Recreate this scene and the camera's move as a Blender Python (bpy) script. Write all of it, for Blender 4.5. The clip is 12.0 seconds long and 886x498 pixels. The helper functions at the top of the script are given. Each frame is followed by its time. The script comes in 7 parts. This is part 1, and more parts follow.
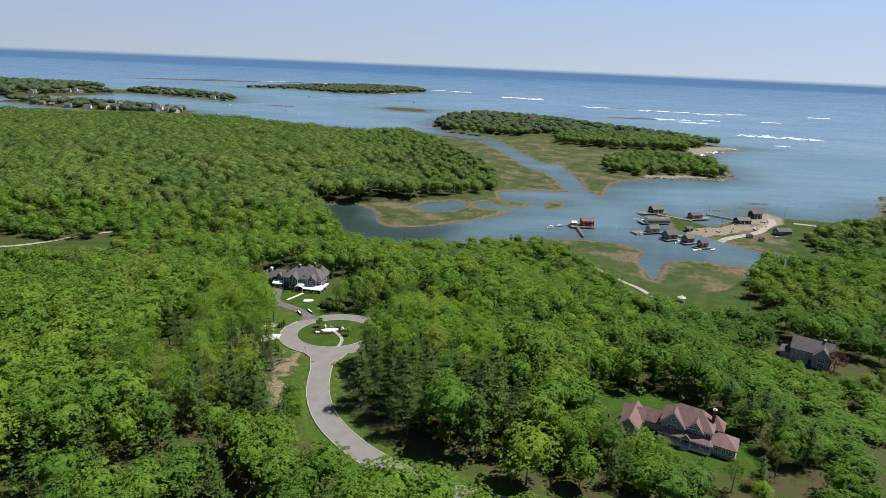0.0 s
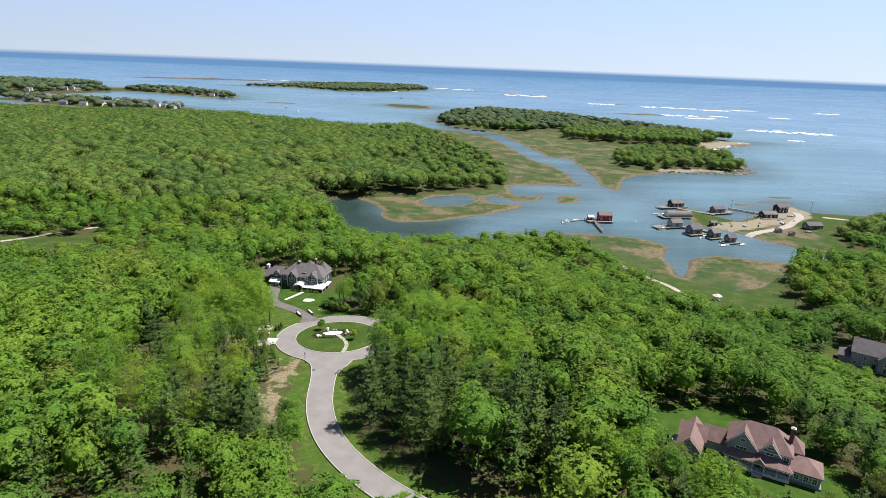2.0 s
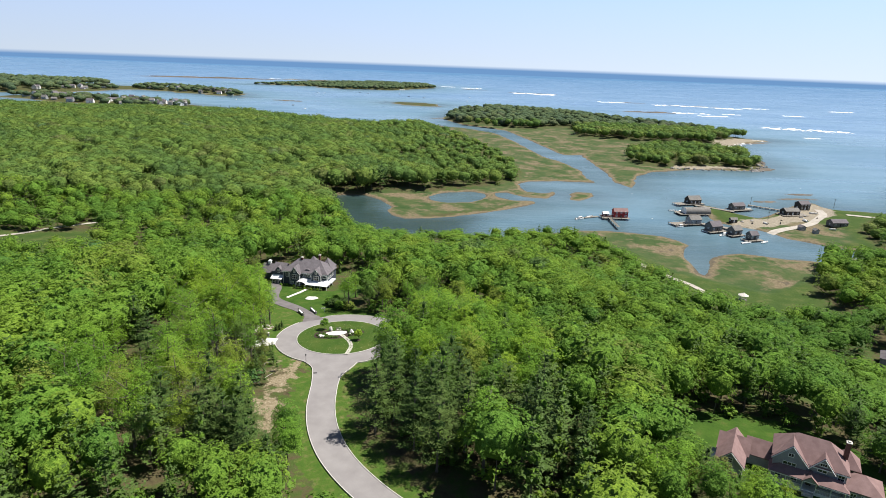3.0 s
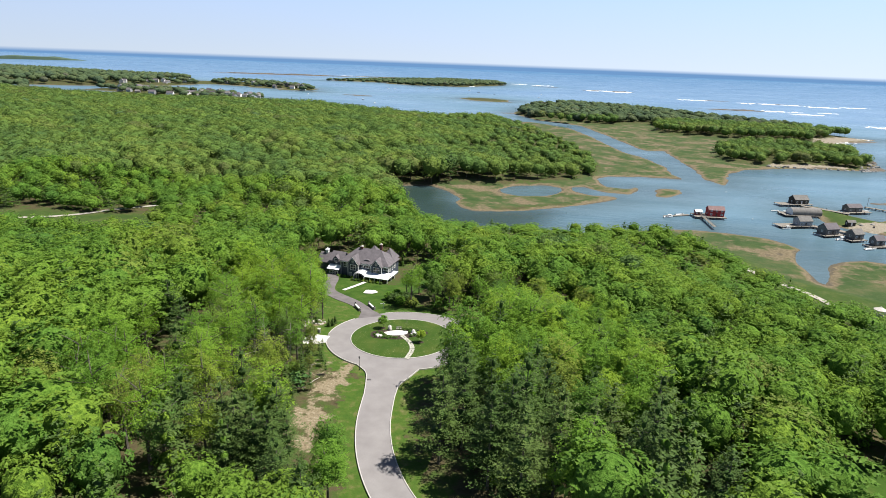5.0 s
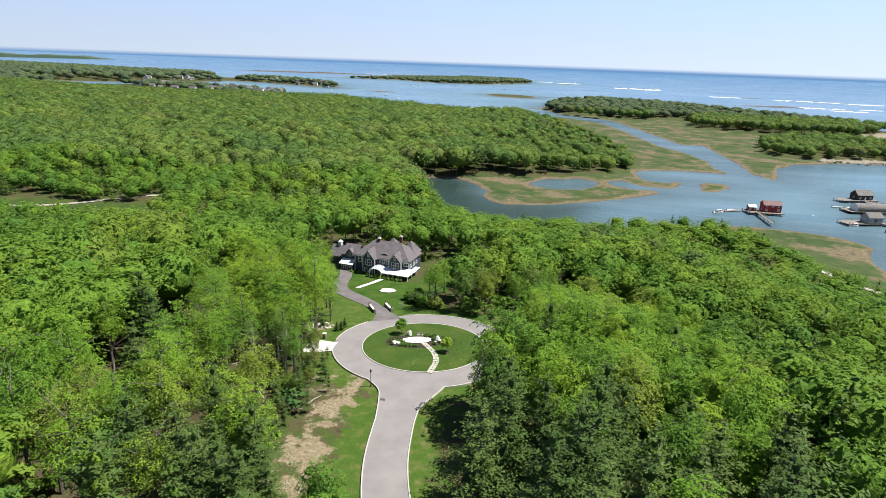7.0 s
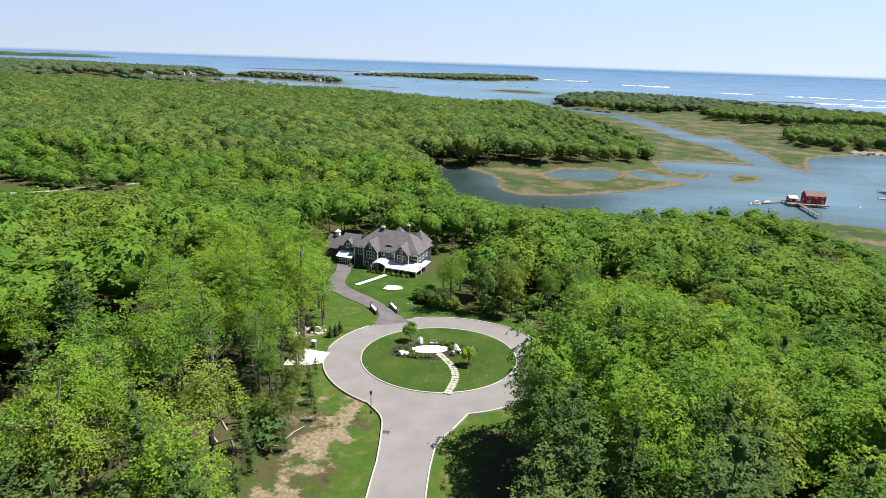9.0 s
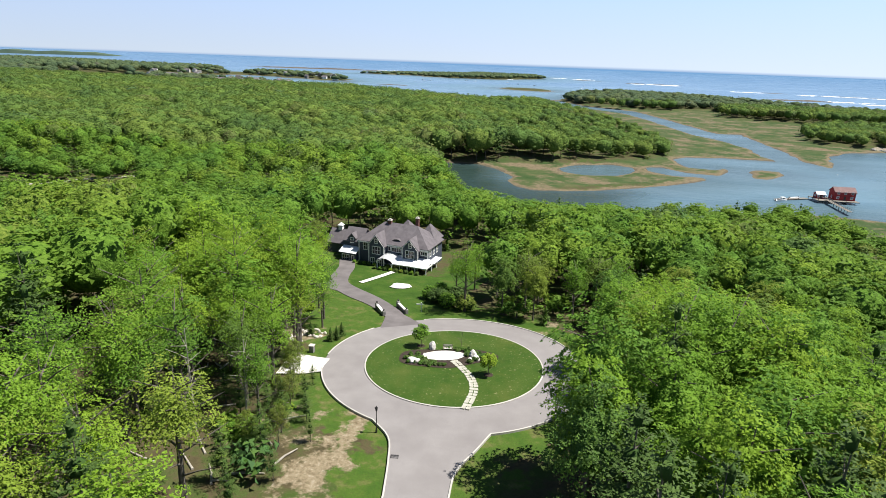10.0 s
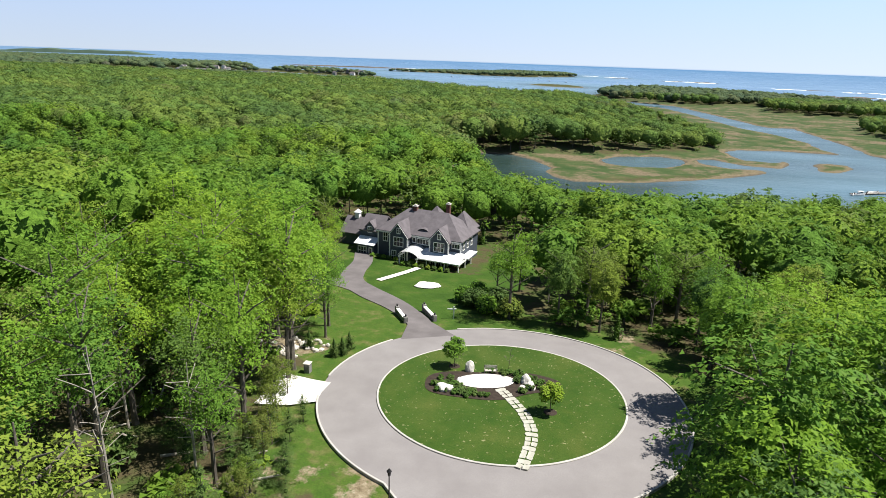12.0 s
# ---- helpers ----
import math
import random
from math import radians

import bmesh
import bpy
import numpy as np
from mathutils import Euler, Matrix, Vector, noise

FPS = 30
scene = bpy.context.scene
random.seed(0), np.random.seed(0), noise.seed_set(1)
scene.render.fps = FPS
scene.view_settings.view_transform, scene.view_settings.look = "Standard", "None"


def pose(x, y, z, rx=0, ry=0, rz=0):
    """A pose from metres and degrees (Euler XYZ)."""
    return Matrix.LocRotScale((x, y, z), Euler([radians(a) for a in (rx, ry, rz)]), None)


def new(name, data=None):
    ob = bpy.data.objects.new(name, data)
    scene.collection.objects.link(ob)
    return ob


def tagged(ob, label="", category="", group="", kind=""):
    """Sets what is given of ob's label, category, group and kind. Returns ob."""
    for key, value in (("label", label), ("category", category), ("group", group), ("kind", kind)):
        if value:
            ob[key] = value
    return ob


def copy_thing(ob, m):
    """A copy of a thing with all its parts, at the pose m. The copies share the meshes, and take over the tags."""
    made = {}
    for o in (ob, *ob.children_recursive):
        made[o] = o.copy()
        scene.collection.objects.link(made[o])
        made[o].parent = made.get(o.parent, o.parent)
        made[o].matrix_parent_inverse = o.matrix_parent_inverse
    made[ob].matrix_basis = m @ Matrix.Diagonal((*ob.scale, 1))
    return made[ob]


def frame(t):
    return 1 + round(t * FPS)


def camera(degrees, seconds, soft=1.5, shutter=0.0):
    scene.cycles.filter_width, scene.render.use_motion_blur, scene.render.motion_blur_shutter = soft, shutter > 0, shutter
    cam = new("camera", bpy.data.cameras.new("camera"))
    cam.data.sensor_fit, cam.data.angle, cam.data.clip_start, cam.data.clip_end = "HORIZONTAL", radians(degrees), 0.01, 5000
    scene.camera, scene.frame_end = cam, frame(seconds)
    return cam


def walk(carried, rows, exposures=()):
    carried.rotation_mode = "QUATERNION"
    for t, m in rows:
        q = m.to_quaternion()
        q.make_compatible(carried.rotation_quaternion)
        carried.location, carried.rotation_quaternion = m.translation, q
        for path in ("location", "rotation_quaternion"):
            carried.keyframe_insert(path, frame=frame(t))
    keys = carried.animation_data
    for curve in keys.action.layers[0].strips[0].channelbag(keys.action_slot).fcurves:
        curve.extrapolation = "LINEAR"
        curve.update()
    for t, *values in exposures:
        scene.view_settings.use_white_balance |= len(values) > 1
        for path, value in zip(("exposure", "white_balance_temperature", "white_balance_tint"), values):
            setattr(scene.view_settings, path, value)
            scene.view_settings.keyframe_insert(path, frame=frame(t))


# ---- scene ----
cam = camera(73.2, 12.0, soft=0.5)
# seconds, x, y, z, yaw, pitch, roll
PATH = [
    (0, 0.00, 0.00, 121.70, -0.00, -17.30, 2.48),
    (0.5, -1.71, 6.28, 118.93, 0.10, -17.27, 2.42),
    (1, -3.37, 12.65, 116.19, 0.14, -17.27, 2.35),
    (1.5, -4.72, 19.12, 113.37, 0.16, -17.28, 2.30),
    (2, -5.72, 25.73, 110.54, 0.12, -17.29, 2.24),
    (2.5, -6.48, 32.37, 107.52, 0.15, -17.30, 2.21),
    (3, -7.09, 39.03, 104.43, 0.85, -17.33, 2.17),
    (5, -12.06, 66.92, 92.22, 7.27, -17.58, 2.14),
    (5.5, -13.31, 73.92, 89.16, 8.20, -17.55, 2.08),
    (6, -14.59, 81.02, 86.26, 8.84, -17.55, 2.05),
    (6.5, -16.14, 88.02, 83.43, 9.21, -17.60, 2.04),
    (7, -17.77, 94.76, 80.51, 9.51, -17.62, 2.04),
    (9, -25.36, 122.06, 68.49, 9.94, -17.62, 1.98),
    (9.5, -27.42, 128.58, 65.63, 10.05, -17.65, 2.05),
    (10, -29.41, 134.85, 62.87, 10.48, -17.66, 2.06),
    (10.5, -31.31, 141.00, 60.26, 11.29, -17.67, 2.05),
    (11, -33.05, 147.29, 57.75, 12.11, -17.75, 2.14),
    (11.5, -34.64, 153.50, 55.19, 12.64, -17.75, 2.13),
    (12, -36.20, 160.00, 52.60, 13.12, -17.73, 1.97),
]
walk(cam, [(t, pose(x, y, z, 90 + pitch, 0, yaw) @ pose(0, 0, 0, 0, 0, roll)) for t, x, y, z, yaw, pitch, roll in PATH],
     exposures=((0.0, 0.36), (0.4, 0.40), (1.0, 0.58), (2.0, 0.77), (3.5, 0.84), (12.0, 0.88)))

# ---- light and sky ----
SUN_DIR = Vector((0.46, 0.10, 0.88)).normalized()
sun = new("sun", bpy.data.lights.new("sun", "SUN"))
sun.data.energy, sun.data.angle, sun.data.color = 5.0, radians(0.53), (1.0, 0.955, 0.88)
sun.matrix_basis = Matrix.Translation((300, 200, 400)) @ SUN_DIR.to_track_quat("Z", "Y").to_matrix().to_4x4()

world = bpy.data.worlds.new("world")
scene.world = world
world.use_nodes = True
wn, wl = world.node_tree.nodes, world.node_tree.links
wn.clear()
sky = wn.new("ShaderNodeTexSky")
sky.sky_type, sky.sun_disc = "NISHITA", False
sky.sun_elevation = math.asin(SUN_DIR.z)
sky.sun_rotation = math.atan2(SUN_DIR.x, SUN_DIR.y)
sky.air_density, sky.dust_density, sky.ozone_density, sky.altitude = 1.0, 0.3, 1.6, 0
# open sea past the end of the water sheet, as far as the true horizon
wco = wn.new("ShaderNodeTexCoord")
wsep = wn.new("ShaderNodeSeparateXYZ")
wl.new(wco.outputs["Generated"], wsep.inputs[0])
wmap = wn.new("ShaderNodeMapRange")
wmap.inputs["From Min"].default_value, wmap.inputs["From Max"].default_value = -0.0080, -0.0026
wl.new(wsep.outputs["Z"], wmap.inputs["Value"])
wmix = wn.new("ShaderNodeMix")
wmix.data_type = "RGBA"
wmix.inputs["A"].default_value = (1.25, 2.5, 4.6, 1)
wl.new(wmap.outputs[0], wmix.inputs["Factor"])
wtint = wn.new("ShaderNodeMix")
wtint.data_type, wtint.blend_type = "RGBA", "MULTIPLY"
wtint.inputs["Factor"].default_value = 1.0
wtint.inputs["B"].default_value = (0.61, 0.61, 0.66, 1)
wl.new(sky.outputs[0], wtint.inputs["A"])
whz = wn.new("ShaderNodeValToRGB")
for el, (p_, c_) in zip((whz.color_ramp.elements[0], whz.color_ramp.elements[1]), ((0.0, (0.49, 0.57, 0.68, 1)), (0.55, (0.385, 0.53, 0.79, 1)))):
    el.position, el.color = p_, c_
wel = wn.new("ShaderNodeMapRange")
wel.inputs["From Max"].default_value = 0.2
wl.new(wsep.outputs["Z"], wel.inputs["Value"])
wl.new(wel.outputs[0], whz.inputs[0])
wgain = wn.new("ShaderNodeMix")
wgain.data_type, wgain.blend_type = "RGBA", "MULTIPLY"
wgain.inputs["Factor"].default_value = 1.0
wside = wn.new("ShaderNodeMapRange")
wside.inputs["From Min"].default_value, wside.inputs["From Max"].default_value = -0.7, 0.6
wside.inputs["To Min"].default_value, wside.inputs["To Max"].default_value = 9.4, 12.0
wl.new(wsep.outputs["X"], wside.inputs["Value"])
wl.new(wside.outputs[0], wgain.inputs["B"])
wl.new(whz.outputs[0], wgain.inputs["A"])
whaze = wn.new("ShaderNodeMix")
whaze.data_type = "RGBA"
wfade = wn.new("ShaderNodeMapRange")
wfade.inputs["From Min"].default_value, wfade.inputs["From Max"].default_value = 0.10, 0.32
wl.new(wsep.outputs["Z"], wfade.inputs["Value"])
wl.new(wfade.outputs[0], whaze.inputs["Factor"])
wl.new(wgain.outputs["Result"], whaze.inputs["A"])
wl.new(wtint.outputs["Result"], whaze.inputs["B"])
wl.new(whaze.outputs["Result"], wmix.inputs["B"])
wbg = wn.new("ShaderNodeBackground")
wbg.inputs["Strength"].default_value = 0.074
wl.new(wmix.outputs["Result"], wbg.inputs["Color"])
wo = wn.new("ShaderNodeOutputWorld")
wl.new(wbg.outputs[0], wo.inputs[0])


# ---- materials ----
class Mat:
    """A node material with short ways to add noise, ramps and bumps."""

    def __init__(self, name, rough=0.8, metal=0.0, spec=0.3):
        self.m = bpy.data.materials.new(name)
        self.m.use_nodes = True
        self.n, self.l = self.m.node_tree.nodes, self.m.node_tree.links
        self.b = self.n["Principled BSDF"]
        self.b.inputs["Roughness"].default_value = rough
        self.b.inputs["Metallic"].default_value = metal
        self.b.inputs["Specular IOR Level"].default_value = spec
        self.pos = self.n.new("ShaderNodeNewGeometry")

    def noise(self, scale, detail=4, rough=0.55, local=False, stretch=None):
        t = self.n.new("ShaderNodeTexNoise")
        t.inputs["Scale"].default_value, t.inputs["Detail"].default_value, t.inputs["Roughness"].default_value = scale, detail, rough
        src = self.n.new("ShaderNodeTexCoord").outputs["Object"] if local else self.pos.outputs["Position"]
        if stretch:
            mp = self.n.new("ShaderNodeMapping")
            mp.inputs["Scale"].default_value = stretch
            self.l.new(src, mp.inputs[0])
            src = mp.outputs[0]
        self.l.new(src, t.inputs["Vector"])
        return t.outputs["Fac"]

    def ramp(self, fac, *stops):
        r = self.n.new("ShaderNodeValToRGB")
        e = r.color_ramp.elements
        while len(e) < len(stops):
            e.new(0.5)
        for el, (p, c) in zip(e, stops):
            el.position, el.color = p, (*c, 1) if len(c) == 3 else c
        self.l.new(fac, r.inputs[0])
        return r.outputs[0]

    def mix(self, fac, a, b, how="MIX"):
        x = self.n.new("ShaderNodeMix")
        x.data_type, x.blend_type = "RGBA", how
        for key, v in (("Factor", fac), ("A", a), ("B", b)):
            if isinstance(v, (int, float)):
                x.inputs[key].default_value = v
            elif isinstance(v, tuple):
                x.inputs[key].default_value = (*v, 1)
            else:
                self.l.new(v, x.inputs[key])
        return x.outputs["Result"]

    def step(self, v, lo, hi, a=0.0, b=1.0):
        r = self.n.new("ShaderNodeMapRange")
        r.inputs["From Min"].default_value, r.inputs["From Max"].default_value = lo, hi
        r.inputs["To Min"].default_value, r.inputs["To Max"].default_value = a, b
        self.l.new(v, r.inputs["Value"])
        return r.outputs[0]

    def math(self, op, a, b):
        x = self.n.new("ShaderNodeMath")
        x.operation = op
        for i, v in enumerate((a, b)):
            if isinstance(v, (int, float)):
                x.inputs[i].default_value = v
            else:
                self.l.new(v, x.inputs[i])
        return x.outputs[0]

    def attr(self, name):
        a = self.n.new("ShaderNodeAttribute")
        a.attribute_name = name
        return a.outputs["Fac"]

    def colour(self, c):
        if isinstance(c, tuple):
            self.b.inputs["Base Color"].default_value = (*c, 1)
        else:
            self.l.new(c, self.b.inputs["Base Color"])
        return self

    def bump(self, h, strength=0.4, dist=0.05):
        x = self.n.new("ShaderNodeBump")
        x.inputs["Strength"].default_value, x.inputs["Distance"].default_value = strength, dist
        self.l.new(h, x.inputs["Height"])
        self.l.new(x.outputs[0], self.b.inputs["Normal"])
        return self


def plain(name, lo, hi, scale=3.0, rough=0.7, fine=30.0, bump=0.15, metal=0.0, spec=0.3, local=True):
    """A surface of one hue with two scales of wear."""
    m = Mat(name, rough, metal, spec)
    big, small = m.noise(scale, 5, local=local), m.noise(fine, 3, local=local)
    m.colour(m.mix(m.step(small, 0.3, 0.7, 0.0, 0.35), m.ramp(big, (0.3, lo), (0.7, hi)), tuple(0.5 * (a + b) * 0.75 for a, b in zip(lo, hi))))
    m.bump(small, bump, 0.02)
    return m.m


def foliage(name, stops, light=0.42, use_attr=False, patch=0.35, tip=(0.170, 0.265, 0.036), deep=(0.055, 0.14, 0.026)):
    """Leaves: colour by tree, by leaf clump and by patches; some light passes through."""
    m = Mat(name, 0.6, 0.0, 0.10)
    if use_attr:
        per_tree = m.attr("tree_tint")
    else:
        per_tree = m.n.new("ShaderNodeObjectInfo").outputs["Random"]
    c = m.ramp(per_tree, *stops)
    leaf = m.pos.outputs["Random Per Island"]
    c = m.mix(m.step(leaf, 0, 1, 0.0, 0.45), c, tip)
    big = m.noise(patch, 2)
    c = m.mix(m.step(big, 0.4, 0.75, 0.0, 0.30), c, deep)
    m.colour(c)
    tr = m.n.new("ShaderNodeBsdfTranslucent")
    m.l.new(c, tr.inputs["Color"])
    ms = m.n.new("ShaderNodeMixShader")
    ms.inputs[0].default_value = light
    m.l.new(m.b.outputs[0], ms.inputs[1])
    m.l.new(tr.outputs[0], ms.inputs[2])
    m.l.new(ms.outputs[0], m.n["Material Output"].inputs[0])
    return m.m


GREENS = ((0.0, (0.066, 0.146, 0.030)), (0.25, (0.098, 0.200, 0.030)), (0.55, (0.140, 0.242, 0.030)), (0.8, (0.186, 0.272, 0.032)), (0.93, (0.168, 0.192, 0.052)), (1.0, (0.064, 0.138, 0.048)))
PINES = ((0.0, (0.046, 0.088, 0.020)), (0.6, (0.072, 0.124, 0.028)), (1.0, (0.098, 0.146, 0.036)))


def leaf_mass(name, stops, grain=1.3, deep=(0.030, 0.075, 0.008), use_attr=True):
    """The closed leafy body of a crown: leaf clumps with painted shade between them."""
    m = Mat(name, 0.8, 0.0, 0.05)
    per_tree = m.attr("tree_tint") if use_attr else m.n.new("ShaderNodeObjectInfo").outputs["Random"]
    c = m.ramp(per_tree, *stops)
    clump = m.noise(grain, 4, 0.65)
    # Gap shade put into the colour: deep green where the clump bump is low.
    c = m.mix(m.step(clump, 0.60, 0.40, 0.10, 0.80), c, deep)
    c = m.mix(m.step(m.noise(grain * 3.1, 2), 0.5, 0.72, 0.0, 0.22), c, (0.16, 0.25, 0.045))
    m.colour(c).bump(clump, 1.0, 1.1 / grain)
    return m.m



BRIGHT = tuple((p, (c[0] * 1.38, c[1] * 1.38, c[2])) for p, c in GREENS)
M_LEAF = foliage("broad_leaves", BRIGHT, 0.42, tip=(0.215, 0.335, 0.045))
# Aerial haze put into the far leaf colours: duller and bluer greens.
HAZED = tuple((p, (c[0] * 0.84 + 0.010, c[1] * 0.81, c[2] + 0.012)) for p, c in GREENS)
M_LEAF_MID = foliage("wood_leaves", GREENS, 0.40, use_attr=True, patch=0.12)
M_LEAF_FAR = foliage("hazed_wood_leaves", HAZED, 0.42, use_attr=True, patch=0.03, tip=(0.150, 0.205, 0.045), deep=(0.045, 0.095, 0.035))
# Thicker haze painted into the leaves beyond the bay: darker, greyer, bluer.
DISTANT_HAZED = tuple((p, (c[0] * 0.50 + 0.022, c[1] * 0.46 + 0.012, c[2] * 0.8 + 0.030)) for p, c in GREENS)
M_LEAF_DIST = foliage("distant_hazed_leaves", DISTANT_HAZED, 0.30, use_attr=True, patch=0.02, tip=(0.085, 0.120, 0.055), deep=(0.040, 0.070, 0.040))
M_PINE = foliage("pine_needles", PINES, 0.15, tip=(0.092, 0.138, 0.036), deep=(0.036, 0.066, 0.016))
M_PINE_FAR = foliage("wood_needles", PINES, 0.15, use_attr=True, tip=(0.092, 0.138, 0.036), deep=(0.036, 0.066, 0.016))
M_YOUNG = foliage("young_leaves", ((0.0, (0.11, 0.165, 0.025)), (0.5, (0.14, 0.18, 0.03)), (1.0, (0.16, 0.145, 0.05))))
M_BARK = plain("bark", (0.065, 0.056, 0.046), (0.17, 0.15, 0.125), 2.0, 0.9, 14, 0.5)
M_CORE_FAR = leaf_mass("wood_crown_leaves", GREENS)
M_CORE_HAZED = leaf_mass("hazed_crown_leaves", HAZED, 0.9, (0.046, 0.090, 0.016))
M_CORE_DIST = leaf_mass("distant_hazed_crown", DISTANT_HAZED, 0.4, (0.035, 0.060, 0.036))
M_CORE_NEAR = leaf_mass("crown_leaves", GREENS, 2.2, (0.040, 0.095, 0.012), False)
# Very dark green body: the shade inside crowns put into its colour.
M_CORE = plain("foliage_shade_core", (0.020, 0.050, 0.007), (0.035, 0.075, 0.009), 1.0, 0.9, 6)


def ground_material():
    m = Mat("ground", 0.95, 0, 0.1)
    z = m.n.new("ShaderNodeSeparateXYZ")
    m.l.new(m.pos.outputs["Position"], z.inputs[0])
    wob = m.noise(0.05, 5)
    fine = m.noise(0.9, 5)
    grit = m.noise(6.0, 3)
    litter = m.ramp(m.noise(0.25, 6, 0.65), (0.3, (0.045, 0.038, 0.020)), (0.45, (0.080, 0.066, 0.034)), (0.6, (0.050, 0.080, 0.018)), (0.75, (0.040, 0.075, 0.014)))
    grass = m.ramp(m.noise(0.12, 7, 0.7), (0.28, (0.028, 0.060, 0.012)), (0.52, (0.046, 0.080, 0.016)), (0.68, (0.090, 0.105, 0.034)), (0.80, (0.20, 0.16, 0.085)))
    sedge = m.ramp(m.noise(0.06, 7, 0.65), (0.30, (0.026, 0.060, 0.016)), (0.50, (0.050, 0.080, 0.026)), (0.62, (0.085, 0.095, 0.040)), (0.76, (0.17, 0.13, 0.075)))
    straw = m.ramp(fine, (0.3, (0.105, 0.084, 0.050)), (0.7, (0.205, 0.165, 0.105)))
    mud = m.ramp(fine, (0.3, (0.07, 0.06, 0.045)), (0.7, (0.14, 0.115, 0.08)))
    c = m.mix(m.attr("meadow"), litter, grass)
    turf = m.ramp(m.noise(0.5, 6), (0.3, (0.040, 0.092, 0.012)), (0.52, (0.060, 0.108, 0.016)), (0.66, (0.110, 0.122, 0.038)), (0.78, (0.19, 0.165, 0.09)))
    sward = m.ramp(m.noise(0.25, 6), (0.3, (0.026, 0.066, 0.008)), (0.55, (0.044, 0.094, 0.012)), (0.75, (0.080, 0.105, 0.024)))
    tf = m.math("ADD", m.attr("turf"), m.step(m.noise(0.30, 6), 0.3, 0.7, -0.45, 0.45))
    c = m.mix(m.step(tf, 0.42, 0.58), c, turf)
    soil = m.ramp(m.noise(1.6, 6, 0.7), (0.3, (0.13, 0.098, 0.058)), (0.55, (0.25, 0.205, 0.135)), (0.75, (0.40, 0.35, 0.27)))
    bf = m.math("ADD", m.attr("bare"), m.step(m.noise(0.22, 7, 0.7), 0.3, 0.7, -0.5, 0.5))
    c = m.mix(m.step(bf, 0.48, 0.66), c, soil)
    c = m.mix(m.step(m.math("ADD", m.attr("mown"), m.step(m.noise(0.8, 4), 0.3, 0.7, -0.25, 0.25)), 0.4, 0.6), c, sward)
    c = m.mix(m.attr("marsh"), c, sedge)
    h = m.math("ADD", z.outputs["Z"], m.step(wob, 0.3, 0.7, -0.42, 0.42))
    h = m.math("ADD", h, m.step(m.noise(0.25, 5), 0.3, 0.7, -0.22, 0.22))
    c = m.mix(m.step(h, 0.80, 0.42), c, straw)
    c = m.mix(m.step(h, 0.16, 0.06), c, mud)
    sf = m.math("ADD", m.attr("sand"), m.step(m.noise(0.12, 6, 0.7), 0.3, 0.7, -0.55, 0.45))
    c = m.mix(m.step(sf, 0.4, 0.6), c, m.ramp(fine, (0.3, (0.17, 0.145, 0.105)), (0.7, (0.34, 0.30, 0.24))))
    c = m.mix(m.step(grit, 0.35, 0.7, 0, 0.35), c, (0.03, 0.03, 0.015))
    m.colour(c).bump(fine, 0.6, 0.4)
    return m.m


def water_material():
    m = Mat("sea_water", 0.3, 0, 0.38)
    depth = m.noise(0.004, 4)
    green = m.attr("shallow")
    c = m.mix(m.step(depth, 0.35, 0.7), (0.105, 0.186, 0.292), (0.150, 0.238, 0.338))
    p = m.n.new("ShaderNodeSeparateXYZ")
    m.l.new(m.pos.outputs["Position"], p.inputs[0])
    c = m.mix(m.step(p.outputs["Y"], 1500.0, 4600.0), c, (0.070, 0.150, 0.265))
    shelf = m.attr("shelf")
    c = m.mix(m.math("MULTIPLY", shelf, 0.75), c, (0.095, 0.172, 0.196))
    c = m.mix(green, c, (0.060, 0.098, 0.112))
    swell = m.noise(0.012, 5, 0.6, stretch=(0.35, 2.2, 1))
    c = m.mix(m.step(swell, 0.45, 0.70, 0.0, 0.30), c, (0.172, 0.255, 0.328))
    c = m.mix(m.step(swell, 0.50, 0.32, 0.0, 0.25), c, (0.050, 0.110, 0.170))
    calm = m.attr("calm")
    # Creek: tannin-dark water, with the wood's dark reflection also put into the colour.
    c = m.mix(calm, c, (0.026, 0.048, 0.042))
    m.colour(c)
    a = m.noise(0.16, 4, stretch=(0.5, 1.6, 1))
    b = m.noise(1.1, 3, stretch=(0.7, 1.5, 1))
    h = m.math("ADD", a, m.math("MULTIPLY", b, 0.25))
    m.bump(h, 0.5, 1.6)
    streak = m.step(m.noise(0.01, 3, stretch=(0.4, 1.6, 1)), 0.35, 0.65, 0.24, 0.42)
    m.l.new(m.math("MULTIPLY", streak, m.step(calm, 0.0, 1.0, 1.0, 0.35)), m.b.inputs["Roughness"])
    m.b.inputs["IOR"].default_value = 1.33
    m.l.new(m.step(p.outputs["Y"], 1200.0, 4500.0, 0.38, 0.0), m.b.inputs["Specular IOR Level"])
    return m.m


M_GROUND = ground_material()
M_WATER = water_material()
M_ASPHALT = plain("asphalt", (0.185, 0.172, 0.170), (0.235, 0.222, 0.218), 0.25, 0.9, 8, 0.2, local=False)
M_DRIVE = plain("driveway_asphalt", (0.105, 0.095, 0.095), (0.165, 0.15, 0.15), 0.3, 0.9, 8, 0.2, local=False)
M_KERB = plain("granite_kerb", (0.36, 0.35, 0.32), (0.48, 0.46, 0.43), 0.6, 0.85, 9)
M_LAWN = None


